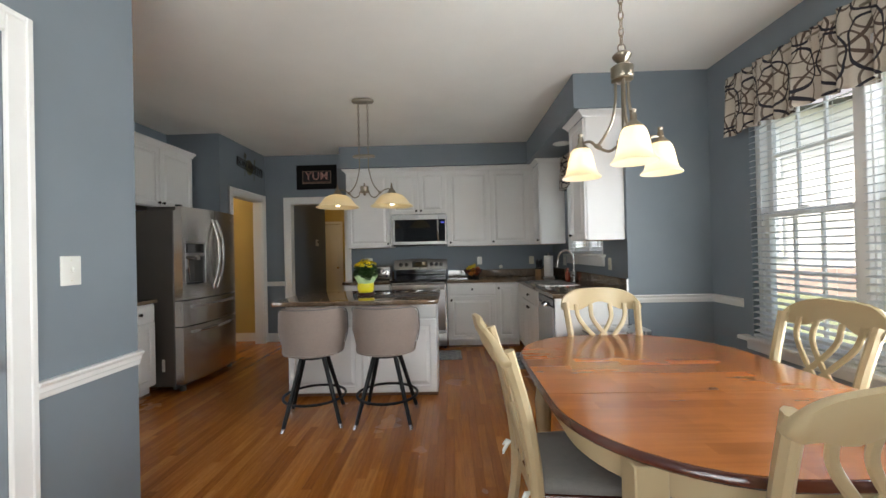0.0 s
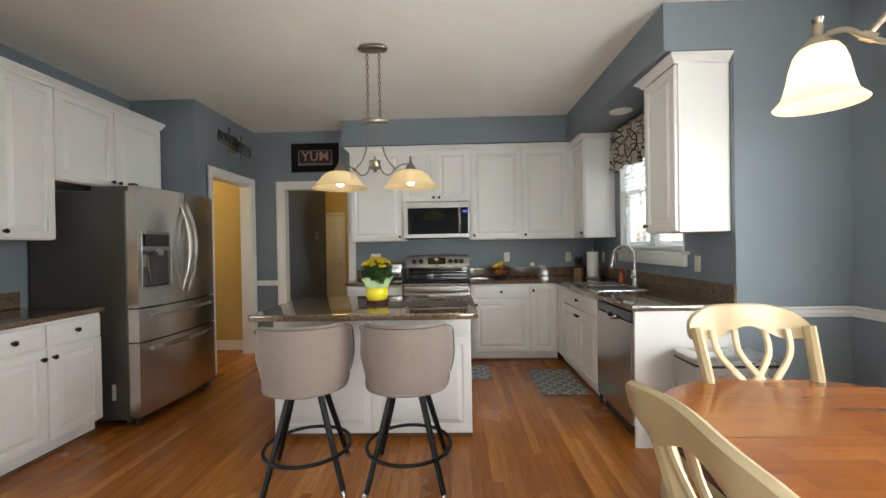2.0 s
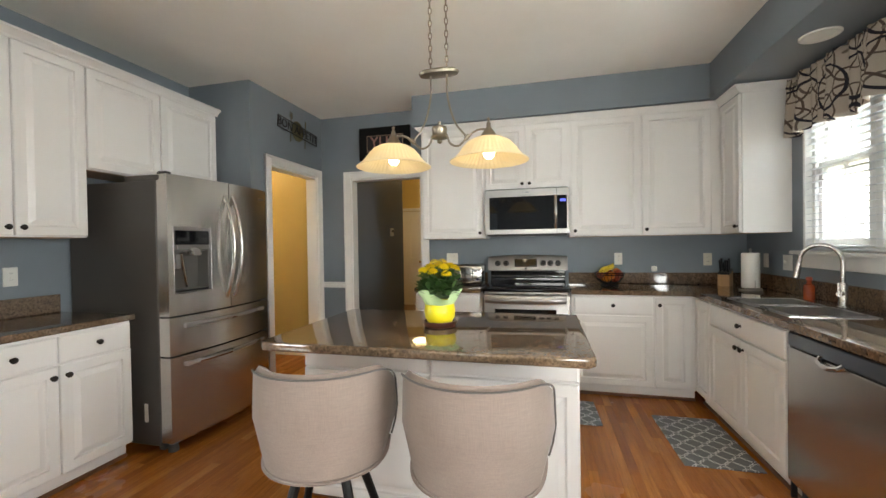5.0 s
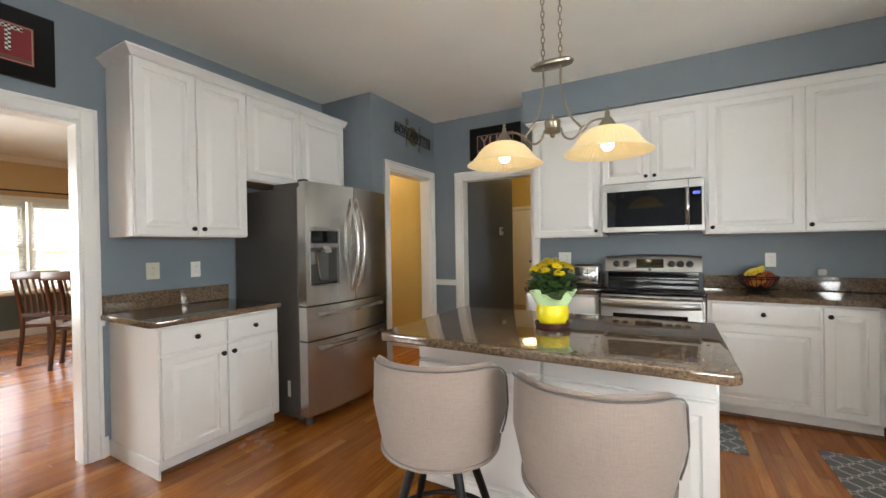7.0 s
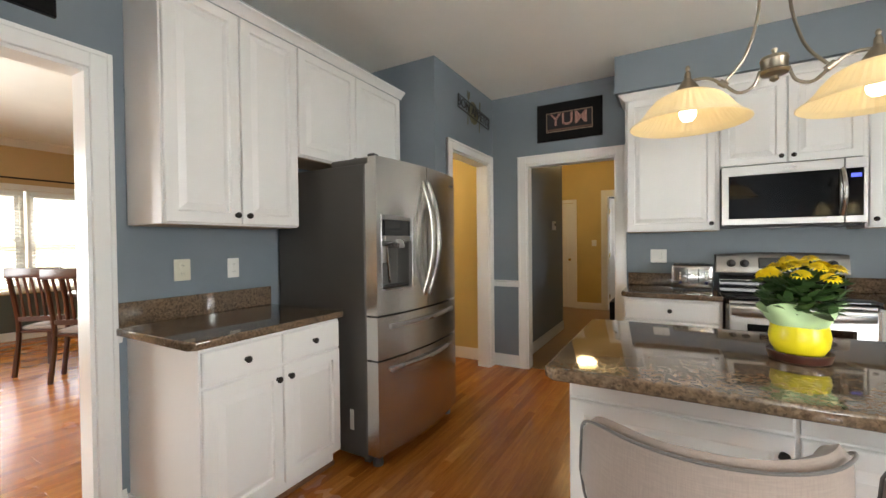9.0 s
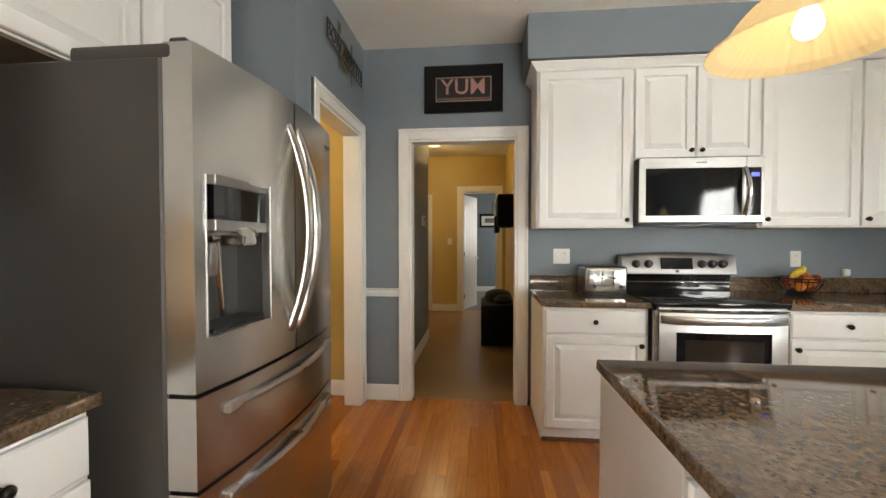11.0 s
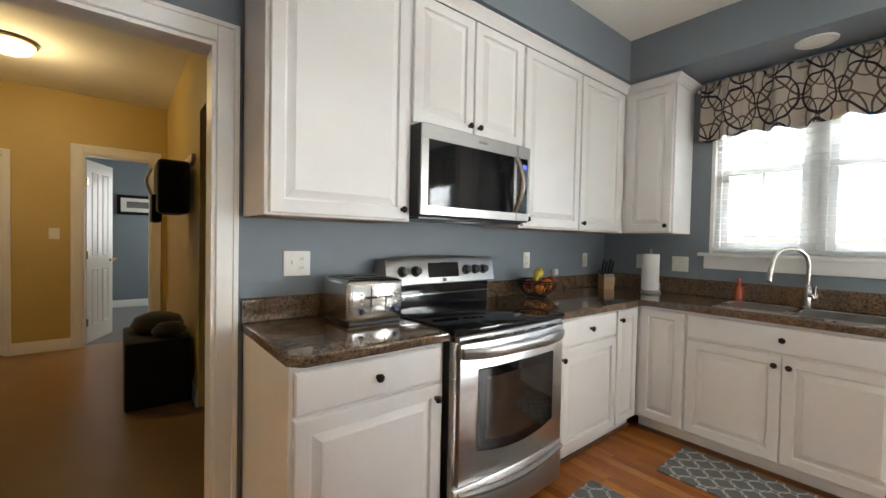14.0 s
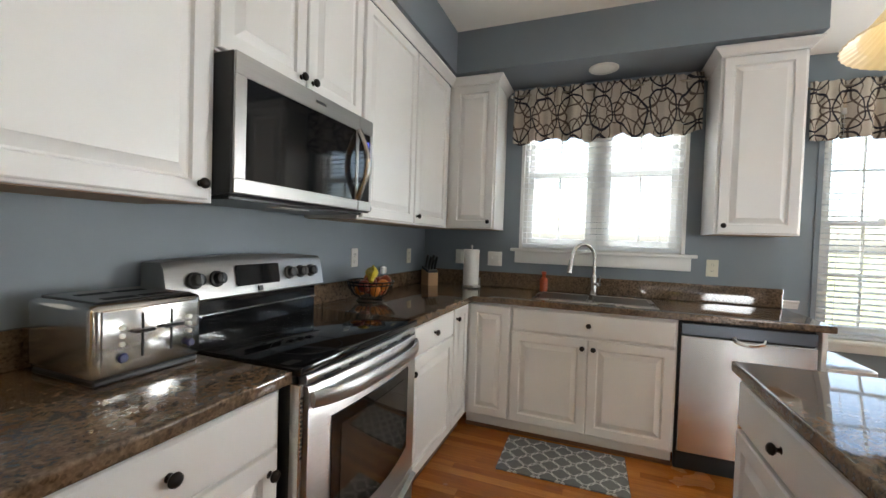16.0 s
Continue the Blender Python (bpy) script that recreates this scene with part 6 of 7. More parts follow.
def rug(name, w, d, m):
    bm = boxes((-w / 2, w / 2, -d / 2, d / 2, 0, 0.009), bevel=0.004, seg=2)
    return solid(name, bm, TRELLIS, "grey kitchen mat with white trellis pattern", "rug", "kitchen mats", m)


rug("kitchen_mat", 0.42, 0.70, pose(1.535, -1.275, 0.001, 0, 0, 1))
rug("kitchen_mat", 0.69, 0.44, pose(0.590, -0.985, 0.001, 0, 0, 2))


# ---- valances ----
def ringed_cloth():
    m = Mat("cream_cloth_with_dark_loops", (0.5, 0.45, 0.38), 0.9)
    uv = m.node("UVMap").outputs[0]
    add = m.node("VectorMath", operation="ADD")
    nz = m.node("TexNoise")
    nz.inputs["Scale"].default_value = 3.0
    m.link(uv, nz.inputs["Vector"])
    sc = m.node("VectorMath", operation="SCALE")
    sc.inputs["Scale"].default_value = 0.14
    m.link(nz.outputs["Color"], sc.inputs[0])
    m.link(uv, add.inputs[0]), m.link(sc.outputs[0], add.inputs[1])
    sep = m.node("SeparateXYZ")
    m.link(add.outputs[0], sep.inputs[0])
    P = 0.25
    lines = []
    for ox, oy, r, wd in ((0, 0, 0.46, 0.026), (0.5, 0.5, 0.46, 0.024), (0.5, 0.0, 0.27, 0.020), (0.0, 0.5, 0.33, 0.020)):
        u = m.math("SUBTRACT", m.math("FRACT", m.math("ADD", m.math("DIVIDE", sep.outputs[0], P), ox + 20)), 0.5)
        v = m.math("SUBTRACT", m.math("FRACT", m.math("ADD", m.math("DIVIDE", sep.outputs[1], P * 1.15), oy + 20)), 0.5)
        d = m.math("SQRT", m.math("ADD", m.math("MULTIPLY", u, u), m.math("MULTIPLY", v, v)))
        lines.append(m.math("LESS_THAN", m.math("ABSOLUTE", m.math("SUBTRACT", d, r)), wd))
    weave = m.noise(m.coords(), 700, 2)
    cloth = m.ramp(weave, [(0.3, (0.46, 0.40, 0.33)), (0.7, (0.56, 0.50, 0.42))])
    c = m.mix(lines[2], cloth, (0.11, 0.075, 0.058))
    c = m.mix(lines[3], c, (0.13, 0.10, 0.08))
    c = m.mix(lines[1], c, (0.10, 0.07, 0.055))
    c = m.mix(lines[0], c, (0.020, 0.018, 0.026))
    m.color(c)
    return m.bump(weave, 0.2, 0.001).m


CLOTH = ringed_cloth()


def valance(w, h, m, rng_seed):
    """Gathered cloth on a rod: local x along, -y into the room, hanging down from z=0."""
    rg = random.Random(rng_seed)
    ob = thing("valance", "gathered cream valance with dark interlaced loops", "curtain", "window valances", m)
    n, rows = int(w * 90), 14
    bm = bmesh.new()
    uv = bm.loops.layers.uv.new("UVMap")
    ph = [rg.uniform(0, 6.28) for _ in range(4)]

    def fold(x, s):
        deep = 0.016 + 0.034 * s
        return deep * (math.sin(x * 40 + ph[0]) * 0.6 + math.sin(x * 23 + ph[1]) * 0.5 + 0.35 * math.sin(x * 71 + ph[2]))

    grid = []
    for i in range(n + 1):
        x = w * i / n
        hem = 0.012 * math.sin(x * 13 + ph[3]) + 0.006 * math.sin(x * 37 + ph[1])
        col = []
        for j in range(rows + 1):
            s = j / rows
            z = 0.025 - s * (h + 0.025) + hem * s
            ruffle = (0.013, 0.005, 0.0, 0.010, 0.006)[j] * math.sin(x * 95 + 2 * math.sin(x * 17)) if j < 5 else 0
            y = -0.055 - fold(x, s) - (0.006 if j == 2 else 0) + ruffle
            col.append(bm.verts.new((x, y, z)))
        grid.append(col)
    stretch = 1.25
    for i in range(n):
        for j in range(rows):
            f = bm.faces.new((grid[i][j], grid[i + 1][j], grid[i + 1][j + 1], grid[i][j + 1]))
            for lp, (a, b) in zip(f.loops, ((i, j), (i + 1, j), (i + 1, j + 1), (i, j + 1))):
                lp[uv].uv = (a / n * w * stretch, -b / rows * h)
    cloth = part("cloth", bm, CLOTH, ob, smooth=80)
    solidify = cloth.modifiers.new("thickness", "SOLIDIFY")
    solidify.thickness = 0.0015
    part("rod", tube([(-0.02, -0.045, -0.02), (w + 0.02, -0.045, -0.02)], 0.009, 10), PEWTER, ob)
    for x in (-0.025, w + 0.025):
        part("finial", lathe([(0.003, -0.012), (0.012, -0.006), (0.014, 0.0), (0.012, 0.006), (0.003, 0.012)], 12), PLASTIC, ob, m=pose(x, -0.045, -0.02, 0, 90, 0))
    return ob


valance(1.28, 0.385, pose(2.35, -0.765, 2.455, 0, 0, -90), 3)
valance(2.60, 0.42, pose(3.05, -2.885, 2.555, 0, 0, -90), 8)


# ---- framed pieces and the metal sign ----
def checks(name, a, b, size):
    m = Mat(name, a, 0.8)
    ch = m.node("TexChecker")
    ch.inputs["Color1"].default_value, ch.inputs["Color2"].default_value, ch.inputs["Scale"].default_value = (*a, 1), (*b, 1), 1 / size
    m.link(m.coords(), ch.inputs["Vector"])
    return m.color(ch.outputs[0]).m


BAND = painted("brown_print_band", (0.14, 0.075, 0.05), 0.7, 0.4, 40)


def framed(name, label, m, w, h, border, ground, text, size, text_mat, line_mat):
    ob = thing(name, label, "picture", "", m)
    f = bmesh.new()
    prof = [(0.0, 0.0), (0.0, -0.022), (0.010, -0.028), (0.022, -0.024), (border - 0.012, -0.016), (border, -0.010), (border, 0.0)]
    loops = []
    for ins, y in prof:
        loops.append([(-w / 2 + ins, y, -h / 2 + ins), (w / 2 - ins, y, -h / 2 + ins), (w / 2 - ins, y, h / 2 - ins), (-w / 2 + ins, y, h / 2 - ins)])
    rings(f, loops, True)
    part("frame", f, BLACK_FRAME, ob, "wide black wooden frame")
    iw, ih = w / 2 - border, h / 2 - border
    part("picture", boxes((-iw, iw, -0.009, -0.004, -ih, ih)), ground, ob)
    part("border_line", boxes((-iw + 0.004, iw - 0.004, -0.0105, -0.009, ih - 0.010, ih - 0.004), (-iw + 0.004, iw - 0.004, -0.0105, -0.009, -ih + 0.004, -ih + 0.010), (-iw + 0.004, -iw + 0.010, -0.0105, -0.009, -ih + 0.010, ih - 0.010), (iw - 0.010, iw - 0.004, -0.0105, -0.009, -ih + 0.010, ih - 0.010)), line_mat, ob)
    part("lower_band", boxes((-iw + 0.012, iw - 0.012, -0.0108, -0.009, -ih + 0.016, -ih + 0.032)), BAND, ob, "brown printed band")
    me = letters(text, size, 0.0012, text_mat, bold=0.002)
    part("lettering", me, None, ob, "checked lettering", m=pose(0, -0.0105, 0.014))
    return ob


TAN = painted("tan_print", (0.36, 0.25, 0.17), 0.7, 0.25, 60)
framed("framed_sign", "black framed sign reading YUM in pink checked letters", pose(-1.172, 0, 2.469), 0.61, 0.365, 0.085, painted("dark_print", (0.016, 0.012, 0.012), 0.7, 0.2), "YUM", 0.165, checks("pink_checks", (0.62, 0.36, 0.30), (0.20, 0.07, 0.06), 0.008), TAN)
framed("framed_sign", "black framed sign reading EAT in black and white checks on red", pose(-2.62, -3.60, 2.475, 0, 0, 90), 0.62, 0.385, 0.085, painted("red_print", (0.22, 0.02, 0.025), 0.7, 0.2), "EAT", 0.20, checks("white_checks", (0.7, 0.68, 0.62), (0.02, 0.02, 0.02), 0.012), TAN)


def metal_sign():
    ob = thing("metal_sign", "dark metal BON APPETIT sign with plate and cutlery", "sign", m=pose(-1.965, -0.49, 2.535, 0, 0, 90) @ pose(0, 0, 0, 0, 4, 0))
    iron = painted("black_iron", (0.018, 0.016, 0.015), 0.5, 0.3)
    brass = painted("aged_olive_metal", (0.12, 0.105, 0.045), 0.45, 0.3, 40)
    part("bars", boxes((-0.345, 0.345, -0.025, -0.02, 0.052, 0.060), (-0.345, 0.345, -0.025, -0.02, -0.060, -0.052), (-0.345, -0.338, -0.025, -0.02, -0.052, 0.052), (0.338, 0.345, -0.025, -0.02, -0.052, 0.052)), iron, ob)
    part("lettering", letters("BON APPETIT", 0.115, 0.002, iron), None, ob, "black iron letters", m=pose(0, -0.0225, 0))
    part("plate", lathe([(0.002, 0.0), (0.07, 0.002), (0.10, 0.010), (0.105, 0.008), (0.07, -0.002)], 32), brass, ob, "round olive metal plate", m=pose(0, -0.002, 0, 90, 0, 0))
    for x, w2 in ((-0.12, 0.010), (0.135, 0.012)):
        part("cutlery", tube([(x, -0.012, -0.145), (x, -0.012, 0.0), (x, -0.012, 0.15)], [0.007, 0.004, w2], 8, flat=0.4), brass, ob)
    for x in (-0.14, -0.12, -0.10):
        part("tine", tube([(x, -0.012, 0.10), (x, -0.012, 0.165)], 0.003, 6), brass, ob)
    return ob


metal_sign()


# ---- step bin ----
def bin_():
    ob = thing("trash_can", "rectangular brushed steel step trash can with a dark rim", "trash can", m=pose(2.165, -2.715, 0, 0, 0, 0))
    w, d = 0.235, 0.14

    def ring(inset, z):
        return [(x, y, z) for x, y in oval(w, d, 0.045, 5, inset)]

    part("body", rings(bmesh.new(), [ring(0.012, 0.02), ring(0.006, 0.03), ring(0.0, 0.605)], True, True, True), STEEL_Y, ob, smooth=40)
    part("rim", rings(bmesh.new(), [ring(-0.003, 0.606), ring(-0.003, 0.620)], True, True, True), BLACK, ob)
    part("lid", rings(bmesh.new(), [ring(-0.002, 0.621), ring(-0.002, 0.645), ring(0.012, 0.654), ring(0.06, 0.657)], True, True, True), STEEL_Y, ob, smooth=40)
    part("base", rings(bmesh.new(), [ring(-0.002, 0.0), ring(-0.002, 0.02)], True, True, True), BLACK, ob)
    part("pedal", boxes((-0.05, 0.05, -d - 0.045, -d + 0.02, 0.012, 0.022), bevel=0.004), STEEL_H, ob)
    return ob


bin_()


# ---- partition door, hall and dining room ----
BRASS = brushed("brass_hardware", (0.60, 0.42, 0.16), 0.25, "z")


def panel_leaf(name, label, w, h, m, arched=False):
    ob = thing(name, label, "", kind="structure", m=m)
    part("leaf", boxes((0, w, 0, 0.035, 0.008, h), bevel=0.002), TRIM, ob)
    cols = ((0.11, w / 2 - 0.05), (w / 2 + 0.05, w - 0.11))
    for z0, z1 in ((0.20, 0.86), (1.02, h - 0.12)):
        for a, b in cols:
            for y, dr in ((-0.0005, 1), (0.0355, -1)):
                bm = bmesh.new()
                loops = [[(a + i, y + dr * k, z0 + i), (b - i, y + dr * k, z0 + i), (b - i, y + dr * k, z1 - i), (a + i, y + dr * k, z1 - i)] for i, k in ((0, 0.0), (0.003, -0.005), (0.012, -0.005), (0.018, 0.0), (0.04, -0.004))]
                rings(bm, loops, True, False, True)
                part("panel", bm, TRIM, ob)
    part("knob", lathe([(0.022, 0.0), (0.022, 0.005), (0.009, 0.010), (0.009, 0.030), (0.024, 0.040), (0.027, 0.052), (0.018, 0.064), (0.002, 0.066)], 18), BRASS, ob, "brass door knob", m=pose(w - 0.07, 0, 0.95, 90, 0, 0))
    for z in (0.25, 1.03, h - 0.25):
        part("hinge", boxes((-0.006, 0.018, -0.008, 0.004, z - 0.045, z + 0.045), bevel=0.002), BRASS, ob, "brass hinge")
    return ob


panel_leaf("door_1", "white panelled closet door, closed", 0.835, 2.08, pose(-0.702, -5.527, 0, 0, 0, 90))
panel_leaf("door_2", "white panelled hall door, closed", 0.715, 2.05, pose(-2.697, 4.12, 0))
panel_leaf("door_3", "white panelled door standing open into the far room", 0.60, 2.12, pose(-1.345, 4.225, 0, 0, 0, 68))
plate("switch_plate", "white switch plate on the ochre hall wall", pose(-1.60, 4.10, 1.27), 0.085, "switch")
thermo = thing("thermostat", "small white wall thermostat", "thermostat", m=pose(-1.73, 1.55, 1.52, 0, 0, 90))
part("case", boxes((-0.05, 0.05, -0.03, 0.0, -0.06, 0.06), bevel=0.006, seg=2), PLASTIC, thermo)
part("dial", boxes((-0.03, 0.03, -0.033, -0.03, 0.0, 0.035)), BLACK, thermo)


def flush_light(m, name="ceiling_light"):
    ob = thing(name, "flush ceiling light with an alabaster glass bowl, lit", "lamp", "flush ceiling lights", m)
    part("pan", lathe([(0.165, 0.0), (0.17, -0.012), (0.165, -0.03), (0.15, -0.035)], 32), PEWTER, ob)
    part("bowl", lathe([(0.150, -0.030), (0.146, -0.055), (0.118, -0.090), (0.07, -0.112), (0.004, -0.120)], 32), glowing("alabaster_glass", (1.0, 0.72, 0.30), 1.1), ob, "glowing alabaster glass bowl", smooth=60)
    part("finial", lathe([(0.010, -0.118), (0.012, -0.126), (0.003, -0.135)], 12), PEWTER, ob)
    return ob


flush_light(pose(-1.735, 2.78, 2.81))
bulb("hall_bulb", (-1.735, 2.78, 2.60), 2.8, 0.17, (1.0, 0.76, 0.42))
# no fixture is known here: this unseen one is added to light the side hall
flush_light(pose(-3.3, -0.5, 2.72))
bulb("side_hall_bulb", (-3.3, -0.5, 2.52), 6, 0.08, (1.0, 0.80, 0.50))
# unseen fill lamp, added to brighten the far room; no window built there
window_or_fill_light("daylight_far_room", (0.5, 6.0, 1.6), (-1.2, 5.6, 1.2), 1.0, 1.2, 5)


def bench():
    ob = thing("storage_bench", "low black cloth-covered bench heaped with dark bags", "bench", m=pose(-0.835, 1.86, 0))
    bm = boxes((-0.20, 0.215, -0.14, 0.55, 0.0, 0.50), bevel=0.02, seg=2)
    part("bench_body", bm, BLACK_CLOTH, ob)
    bag = lathe([(0.01, 0.0), (0.16, 0.01), (0.19, 0.06), (0.16, 0.12), (0.08, 0.15), (0.01, 0.155)], 20)
    bmesh.ops.scale(bag, vec=(0.95, 1.2, 1.0), verts=bag.verts)
    part("bag", bag, BLACK_CLOTH, ob, "soft black bag", m=pose(0.02, 0.22, 0.50), smooth=60)
    bag = lathe([(0.01, 0.0), (0.10, 0.01), (0.12, 0.05), (0.08, 0.10), (0.01, 0.115)], 16)
    part("bag", bag, BLACK_CLOTH, ob, "soft black bag", m=pose(0.08, -0.02, 0.50), smooth=60)
    return ob


bench()


def hung_bags():
    ob = thing("hanging_bag", "black bags and coats hanging on the hall wall", "bag", m=pose(-0.60, 1.90, 0))
    bm = boxes((-0.24, -0.03, -0.12, 0.30, 1.45, 1.86), bevel=0.03, seg=3)
    part("bag", bm, BLACK_CLOTH, ob, smooth=50)
    part("flap", boxes((-0.27, -0.20, 0.02, 0.22, 1.38, 1.60), bevel=0.02, seg=2), BLACK_CLOTH, ob)
    part("strap", tube(smooth_path([(-0.25, 0.25, 1.60), (-0.29, 0.26, 1.72), (-0.26, 0.24, 1.82)], 6), 0.012, 6), PLASTIC, ob, "pale strap")
    part("hook_rail", boxes((-0.03, 0.0, -0.15, 0.45, 1.86, 1.92), bevel=0.004), TRIM, ob)
    return ob


hung_bags()
pic = thing("framed_photo", "black framed landscape photograph on the far room wall", "picture", m=pose(-0.78, 7.0, 1.78))
part("frame", boxes((-0.30, 0.30, -0.025, 0.0, -0.17, -0.12), (-0.30, 0.30, -0.025, 0.0, 0.12, 0.17), (-0.30, -0.25, -0.025, 0.0, -0.12, 0.12), (0.25, 0.30, -0.025, 0.0, -0.12, 0.12), bevel=0.003), BLACK_SATIN, pic)
part("mat_board", boxes((-0.25, 0.25, -0.008, -0.003, -0.12, 0.12)), PLASTIC, pic)
part("photo", boxes((-0.17, 0.17, -0.010, -0.008, -0.05, 0.06)), painted("grey_photo", (0.16, 0.16, 0.16), 0.4, 0.5, 12), pic)


def cherry_chair():
    ob = thing("wooden_chair", "dark cherry slat-back dining chair with a pale seat", "chair", "chairs in the dining room")
    part("seat", boxes((-0.24, 0.24, -0.22, 0.24, 0.43, 0.46), bevel=0.008), CHERRY, ob)
    part("seat_pad", boxes((-0.22, 0.22, -0.20, 0.22, 0.461, 0.495), bevel=0.014, seg=2), STOOL_FABRIC, ob, "pale fabric seat pad")
    for sx in (-1, 1):
        part("front_leg", boxes((sx * 0.21 - 0.02, sx * 0.21 + 0.02, 0.19, 0.23, 0.0, 0.43), bevel=0.004), CHERRY, ob)
        part("back_post", tube(smooth_path([(sx * 0.21, -0.28, 0.0), (sx * 0.21, -0.21, 0.44), (sx * 0.22, -0.25, 0.80), (sx * 0.22, -0.32, 1.08)], 5), 0.022, 8), CHERRY, ob)
    part("crest_rail", boxes((-0.24, 0.24, -0.34, -0.30, 1.0, 1.10), bevel=0.012, seg=2), CHERRY, ob)
    part("lower_rail", boxes((-0.20, 0.20, -0.235, -0.21, 0.55, 0.60), bevel=0.005), CHERRY, ob)
    for k in range(6):
        x = -0.15 + 0.06 * k
        part("slat", tube([(x, -0.225, 0.59), (x, -0.26, 0.82), (x, -0.315, 1.01)], 0.014, 6, flat=0.5), CHERRY, ob)
    return ob


wc = cherry_chair()
wc.matrix_basis = pose(-6.05, -2.30, 0, 0, 0, 42)
copy_thing(wc, pose(-5.45, -2.20, 0, 0, 0, 40))
copy_thing(wc, pose(-6.75, -1.15, 0, 0, 0, 185))
copy_thing(wc, pose(-5.0, -1.2, 0, 0, 0, 175))
dt = thing("wooden_table", "dark cherry oval dining room table", "table", m=pose(-5.7, -1.55, 0))
part("tabletop", prism(bmesh.new(), oval(1.15, 0.55, 0.45, 10), 0.73, 0.765), CHERRY, dt)
part("apron", boxes((-0.85, 0.85, -0.35, -0.32, 0.64, 0.73), (-0.85, 0.85, 0.32, 0.35, 0.64, 0.73)), CHERRY, dt)
for sx in (-1, 1):
    part("pedestal", lathe([(0.10, 0.05), (0.06, 0.12), (0.09, 0.30), (0.05, 0.5), (0.11, 0.73)], 18, at=(sx * 0.5, 0, 0)), CHERRY, dt)
    for sy in (-1, 1):
        part("foot", tube([(sx * 0.5, 0, 0.10), (sx * 0.5, sy * 0.2, 0.09), (sx * 0.5, sy * 0.36, 0.025)], [0.04, 0.035, 0.025], 8), CHERRY, dt)


def curtain():
    ob = thing("curtain", "long dark patterned curtain panel by the dining window", "curtain", m=pose(-8.17, -2.62, 0, 0, 0, 90))
    bm = bmesh.new()
    uvl = bm.loops.layers.uv.new("UVMap")
    grid = [[bm.verts.new((0.42 * i / 50 * (1 + 0.15 * (1 - j / 6)) - 0.42, -0.03 * math.sin(i * 0.75) * (0.6 + 0.07 * j), 0.03 + (6 - j) * 0.37)) for j in range(7)] for i in range(51)]
    for i in range(50):
        for j in range(6):
            f = bm.faces.new((grid[i][j], grid[i + 1][j], grid[i + 1][j + 1], grid[i][j + 1]))
            for lp, (a, b) in zip(f.loops, ((i, j), (i + 1, j), (i + 1, j + 1), (i, j + 1))):
                lp[uvl].uv = (a / 50 * 0.9, -b * 0.37)
    part("cloth", bm, fabric("grey_damask", (0.07, 0.065, 0.07), 90, vary=0.6), ob, smooth=80)
    part("rod", tube([(-0.5, 0, 2.26), (2.9, 0, 2.26)], 0.012, 8), BLACK_SATIN, ob)
    return ob


curtain()
dc = thing("chandelier", "small brass dining room chandelier with glass cups", "lamp", m=pose(-5.7, -1.55, 0))
part("rod", tube([(0, 0, 2.81), (0, 0, 1.80)], 0.008, 8), BRASS, dc)
part("hub", lathe([(0.01, 1.85), (0.04, 1.80), (0.05, 1.74), (0.02, 1.68), (0.003, 1.66)], 16), BRASS, dc)
for k in range(5):
    c, s = math.cos(2 * math.pi * k / 5), math.sin(2 * math.pi * k / 5)
    part("arm", tube(smooth_path([(0.03 * c, 0.03 * s, 1.76), (0.15 * c, 0.15 * s, 1.70), (0.27 * c, 0.27 * s, 1.74), (0.29 * c, 0.29 * s, 1.80)], 5), 0.007, 6), BRASS, dc)
    part("shade", lathe([(0.02, 1.80), (0.045, 1.82), (0.065, 1.87), (0.075, 1.90)], 16, at=(0.29 * c, 0.29 * s, 0), caps=False), PLASTIC, dc)

# ---- outdoors ----
grass = Mat("lawn", (0.06, 0.10, 0.03), 0.9)
gv = grass.coords()
grass.color(grass.ramp(grass.noise(gv, 3, 6), [(0.3, (0.085, 0.10, 0.05)), (0.7, (0.14, 0.155, 0.085))]))
structure("ground", boxes((-400, -8.43, -400, 400, -0.5, -0.35), (3.21, 400, -400, 400, -0.5, -0.35), (-8.43, 3.21, -400, -7.73, -0.5, -0.35), (-8.43, 3.21, 7.2, 400, -0.5, -0.35)), grass.m, "mown lawn")


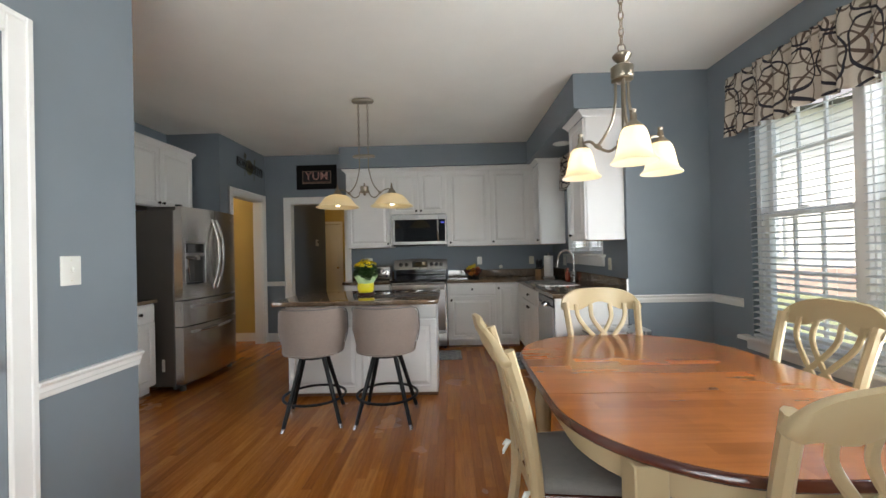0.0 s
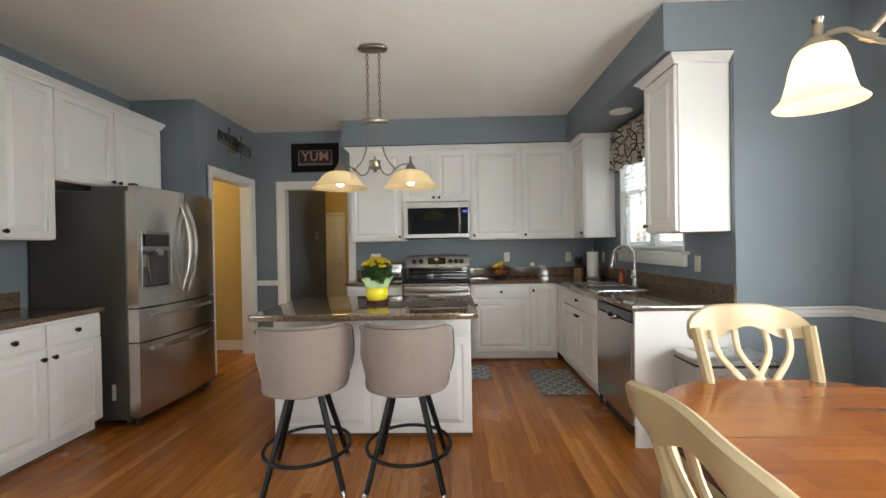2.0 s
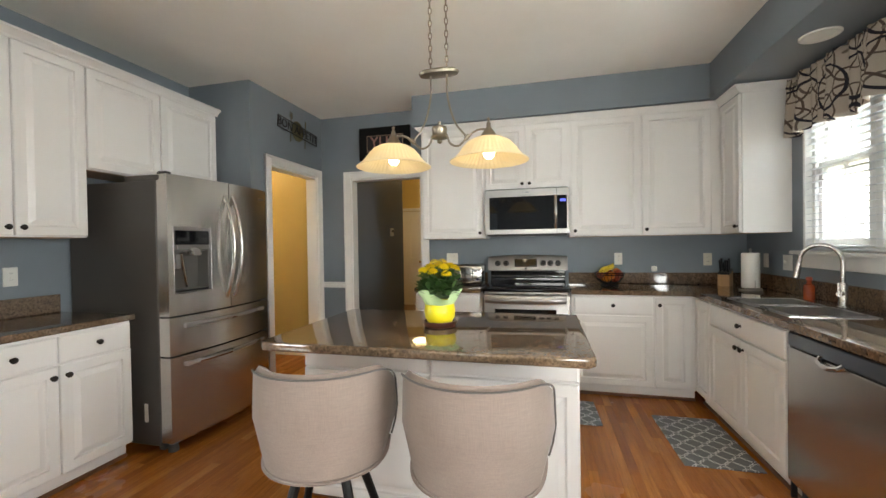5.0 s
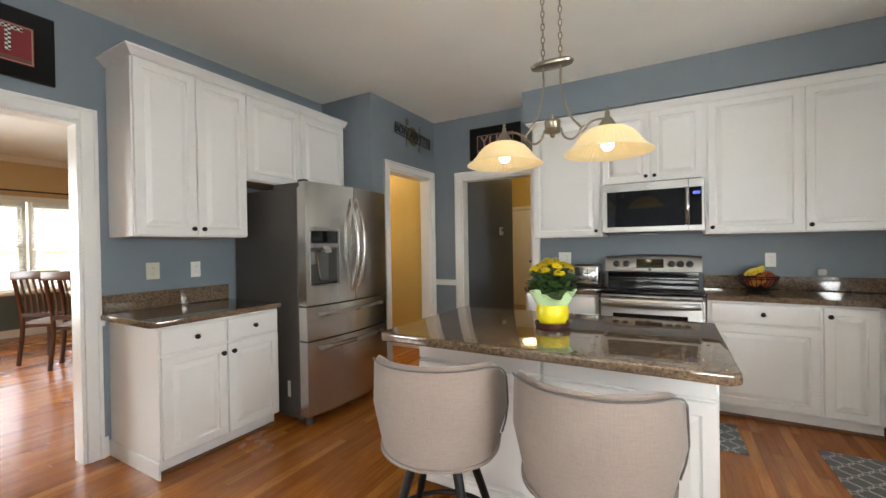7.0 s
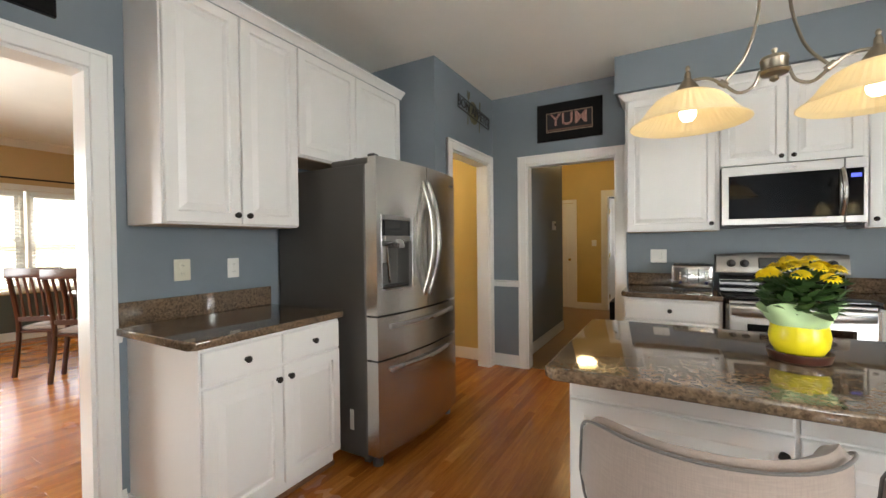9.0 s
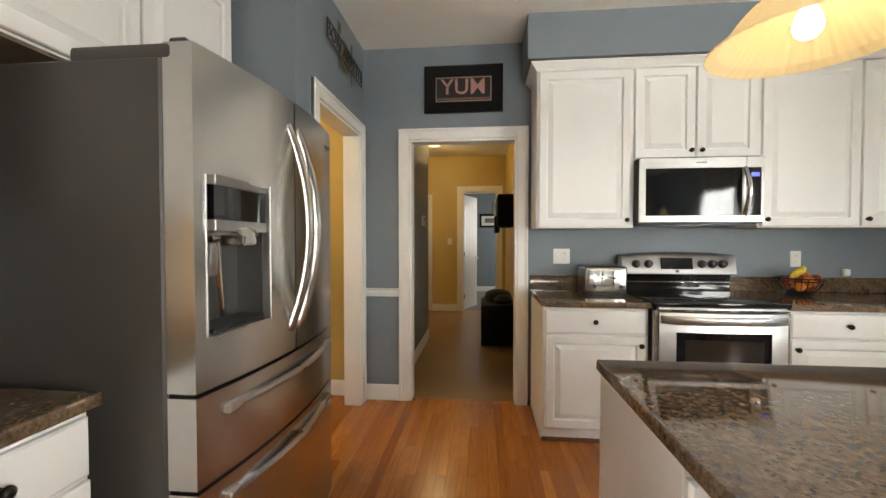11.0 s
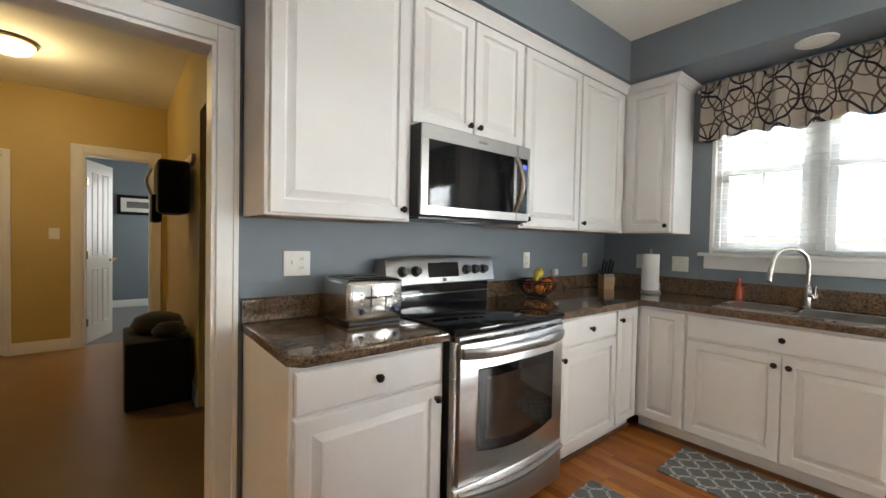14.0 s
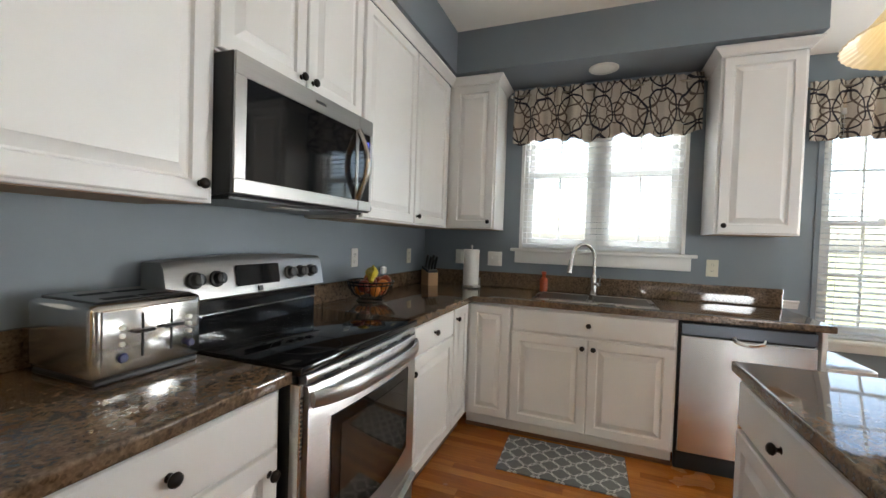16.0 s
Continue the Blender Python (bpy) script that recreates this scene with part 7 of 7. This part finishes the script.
def neighbour(m):
    ob = thing("neighbour_house", "pale sided two-storey house with white windows beyond the lawn", "house", m=m)
    # pale grey puts the sky's reflection into the pane colour
    pale_pane = Mat("sky_lit_pane", (0.42, 0.45, 0.48), 0.15).m
    siding = painted("pale_siding", (0.76, 0.74, 0.70), 0.6, 0.05)
    roof = painted("grey_shingles", (0.10, 0.10, 0.105), 0.8, 0.2, 20)
    part("wall", boxes((0, 9, -6, 6, -0.35, 5.6)), siding, ob)
    boards = bmesh.new()
    for k in range(28):
        box(boards, -0.03, -0.001, -6, 6, -0.3 + k * 0.21, -0.12 + k * 0.21)
    part("siding_boards", boards, siding, ob)
    part("roof", prism(bmesh.new(), [(-0.6, 5.6), (9.6, 5.6), (4.5, 8.6)], -6.4, 6.4, "y"), roof, ob)
    part("brick_base", boxes((-0.08, -0.03, -6, 6, -0.35, 0.5)), painted("brick_red", (0.44, 0.33, 0.28), 0.8, 0.2), ob)
    for y in (-4.2, -1.4, 1.4, 4.2):
        for z in (0.9, 3.6):
            win = part("window", boxes((-0.09, -0.03, y - 0.55, y + 0.55, z - 0.08, z + 1.5)), TRIM, ob)
            part("pane", boxes((-0.10, -0.09, y - 0.45, y - 0.03, z, z + 0.66), (-0.10, -0.09, y + 0.03, y + 0.45, z, z + 0.66), (-0.10, -0.09, y - 0.45, y - 0.03, z + 0.76, z + 1.42), (-0.10, -0.09, y + 0.03, y + 0.45, z + 0.76, z + 1.42)), pale_pane, win)
    return ob


neighbour(pose(12.5, 7.0, 0, 0, 0, 42))


def tree(m, seed, hgt):
    rg = random.Random(seed)
    ob = thing("tree", "leafy young tree on the lawn", "tree", "garden trees", m)
    bark = painted("grey_bark", (0.12, 0.09, 0.07), 0.9, 0.3, 20, 0.5)
    leaf = painted("spring_leaves", (0.09, 0.13, 0.04), 0.6, 0.3, 8)
    bm = tube(smooth_path([(0, 0, -0.4), (0.05, 0.02, hgt * 0.3), (-0.04, 0.05, hgt * 0.62), (0.02, 0, hgt * 0.9)], 5), [0.13 - 0.007 * k for k in range(16)], 8)
    tips = []
    for _ in range(16):
        a, z = rg.uniform(0, 6.28), rg.uniform(0.32, 0.85) * hgt
        ln = rg.uniform(0.20, 0.36) * hgt * (1.15 - z / hgt)
        p = [Vector((0, 0, z)), Vector((ln * 0.5 * math.cos(a), ln * 0.5 * math.sin(a), z + ln * 0.35)), Vector((ln * math.cos(a), ln * math.sin(a), z + ln * 0.55))]
        tube(p, [0.045, 0.03, 0.012], 6, bm)
        tips += [p[1], p[2], p[1].lerp(p[2], 0.5)]
    part("trunk", bm, bark, ob)
    crown = bmesh.new()
    for _ in range(2600):
        t = rg.choice(tips)
        c = t + Vector((rg.gauss(0, 0.28), rg.gauss(0, 0.28), rg.gauss(0, 0.25)))
        d = Vector((rg.uniform(-1, 1), rg.uniform(-1, 1), rg.uniform(-1, 1))).normalized() * 0.075
        e = d.cross(Vector((rg.uniform(-1, 1), rg.uniform(-1, 1), rg.uniform(-1, 1)))).normalized() * 0.035
        crown.faces.new([crown.verts.new(v) for v in (c - d, c + e, c + d, c - e)])
    part("crown", crown, leaf, ob)
    return ob


tree(pose(26.0, 7.5, 0), 2, 4.2)
tree(pose(20.0, -5.8, 0), 5, 5.0)
tree(pose(-16.0, -4.2, 0), 6, 5.5)
hedge = bmesh.new()
hr = random.Random(9)
for _ in range(5000):
    c = Vector((9.0 + hr.gauss(0, 0.22), hr.uniform(-4, 1.0), -0.2 + 0.95 * hr.random()))
    d = Vector((hr.uniform(-1, 1), hr.uniform(-1, 1), hr.uniform(-1, 1))).normalized() * 0.10
    e = d.cross(Vector((hr.uniform(-1, 1), hr.uniform(-1, 1), hr.uniform(-1, 1)))).normalized() * 0.05
    hedge.faces.new([hedge.verts.new(v) for v in (c - d, c + e, c + d, c - e)])
solid("hedge", hedge, painted("hedge_leaves", (0.12, 0.155, 0.075), 0.6, 0.3, 8), "clipped green hedge along the lawn", "hedge", kind="stuff")

# ---- oak floor boards ----
floor = structure("floor", boxes((-0.82, 3.2, -7.72, 0.06, -0.12, -0.012), (-8.42, -0.82, -5.32, 0.06, -0.12, -0.012)), KICK, "narrow honey-oak strip floor with satin finish")
rng = random.Random(4)
BW = 0.057


def board_bm(bm, x, y0, y1):
    g, c = 0.0002, 0.0006
    x0, x1, a, b = x + g, x + BW - g, y0 + g, y1 - g
    loops = [[(x0, a, -0.011), (x1, a, -0.011), (x1, b, -0.011), (x0, b, -0.011)],
             [(x0, a, -c), (x1, a, -c), (x1, b, -c), (x0, b, -c)],
             [(x0 + c, a + c, 0), (x1 - c, a + c, 0), (x1 - c, b - c, 0), (x0 + c, b - c, 0)]]
    return rings(bm, loops, True, False, True)


board_meshes = {}


def board_mesh(n):
    if n not in board_meshes:
        board_meshes[n] = mesh("floor_board", board_bm(bmesh.new(), 0, 0, n * 0.1), OAK, 30)
    return board_meshes[n]


rest, count = bmesh.new(), 0
x = -8.40
while x < 3.15:
    y = (-7.7 if x > -0.82 else -5.31) + rng.random() * 0.01
    while y < 0.05:
        n = rng.randint(5, 15) if y > -5 or rng.random() < 0.5 else rng.randint(2, 7)
        end = min(y + n * 0.1, 0.058)
        near = -1.9 < x < 1.05 and -3.9 < y < -0.3 and count < 300
        if near and end == y + n * 0.1:
            part("floor_board", board_mesh(n), None, floor, m=pose(x, y, 0))
            count += 1
        elif end - y > 0.02:
            board_bm(rest, x, y, end)
        y = end
    x += BW
rest_ob = part("floor_boards", rest, OAK, floor)
rest_ob["kind"] = "stuff"
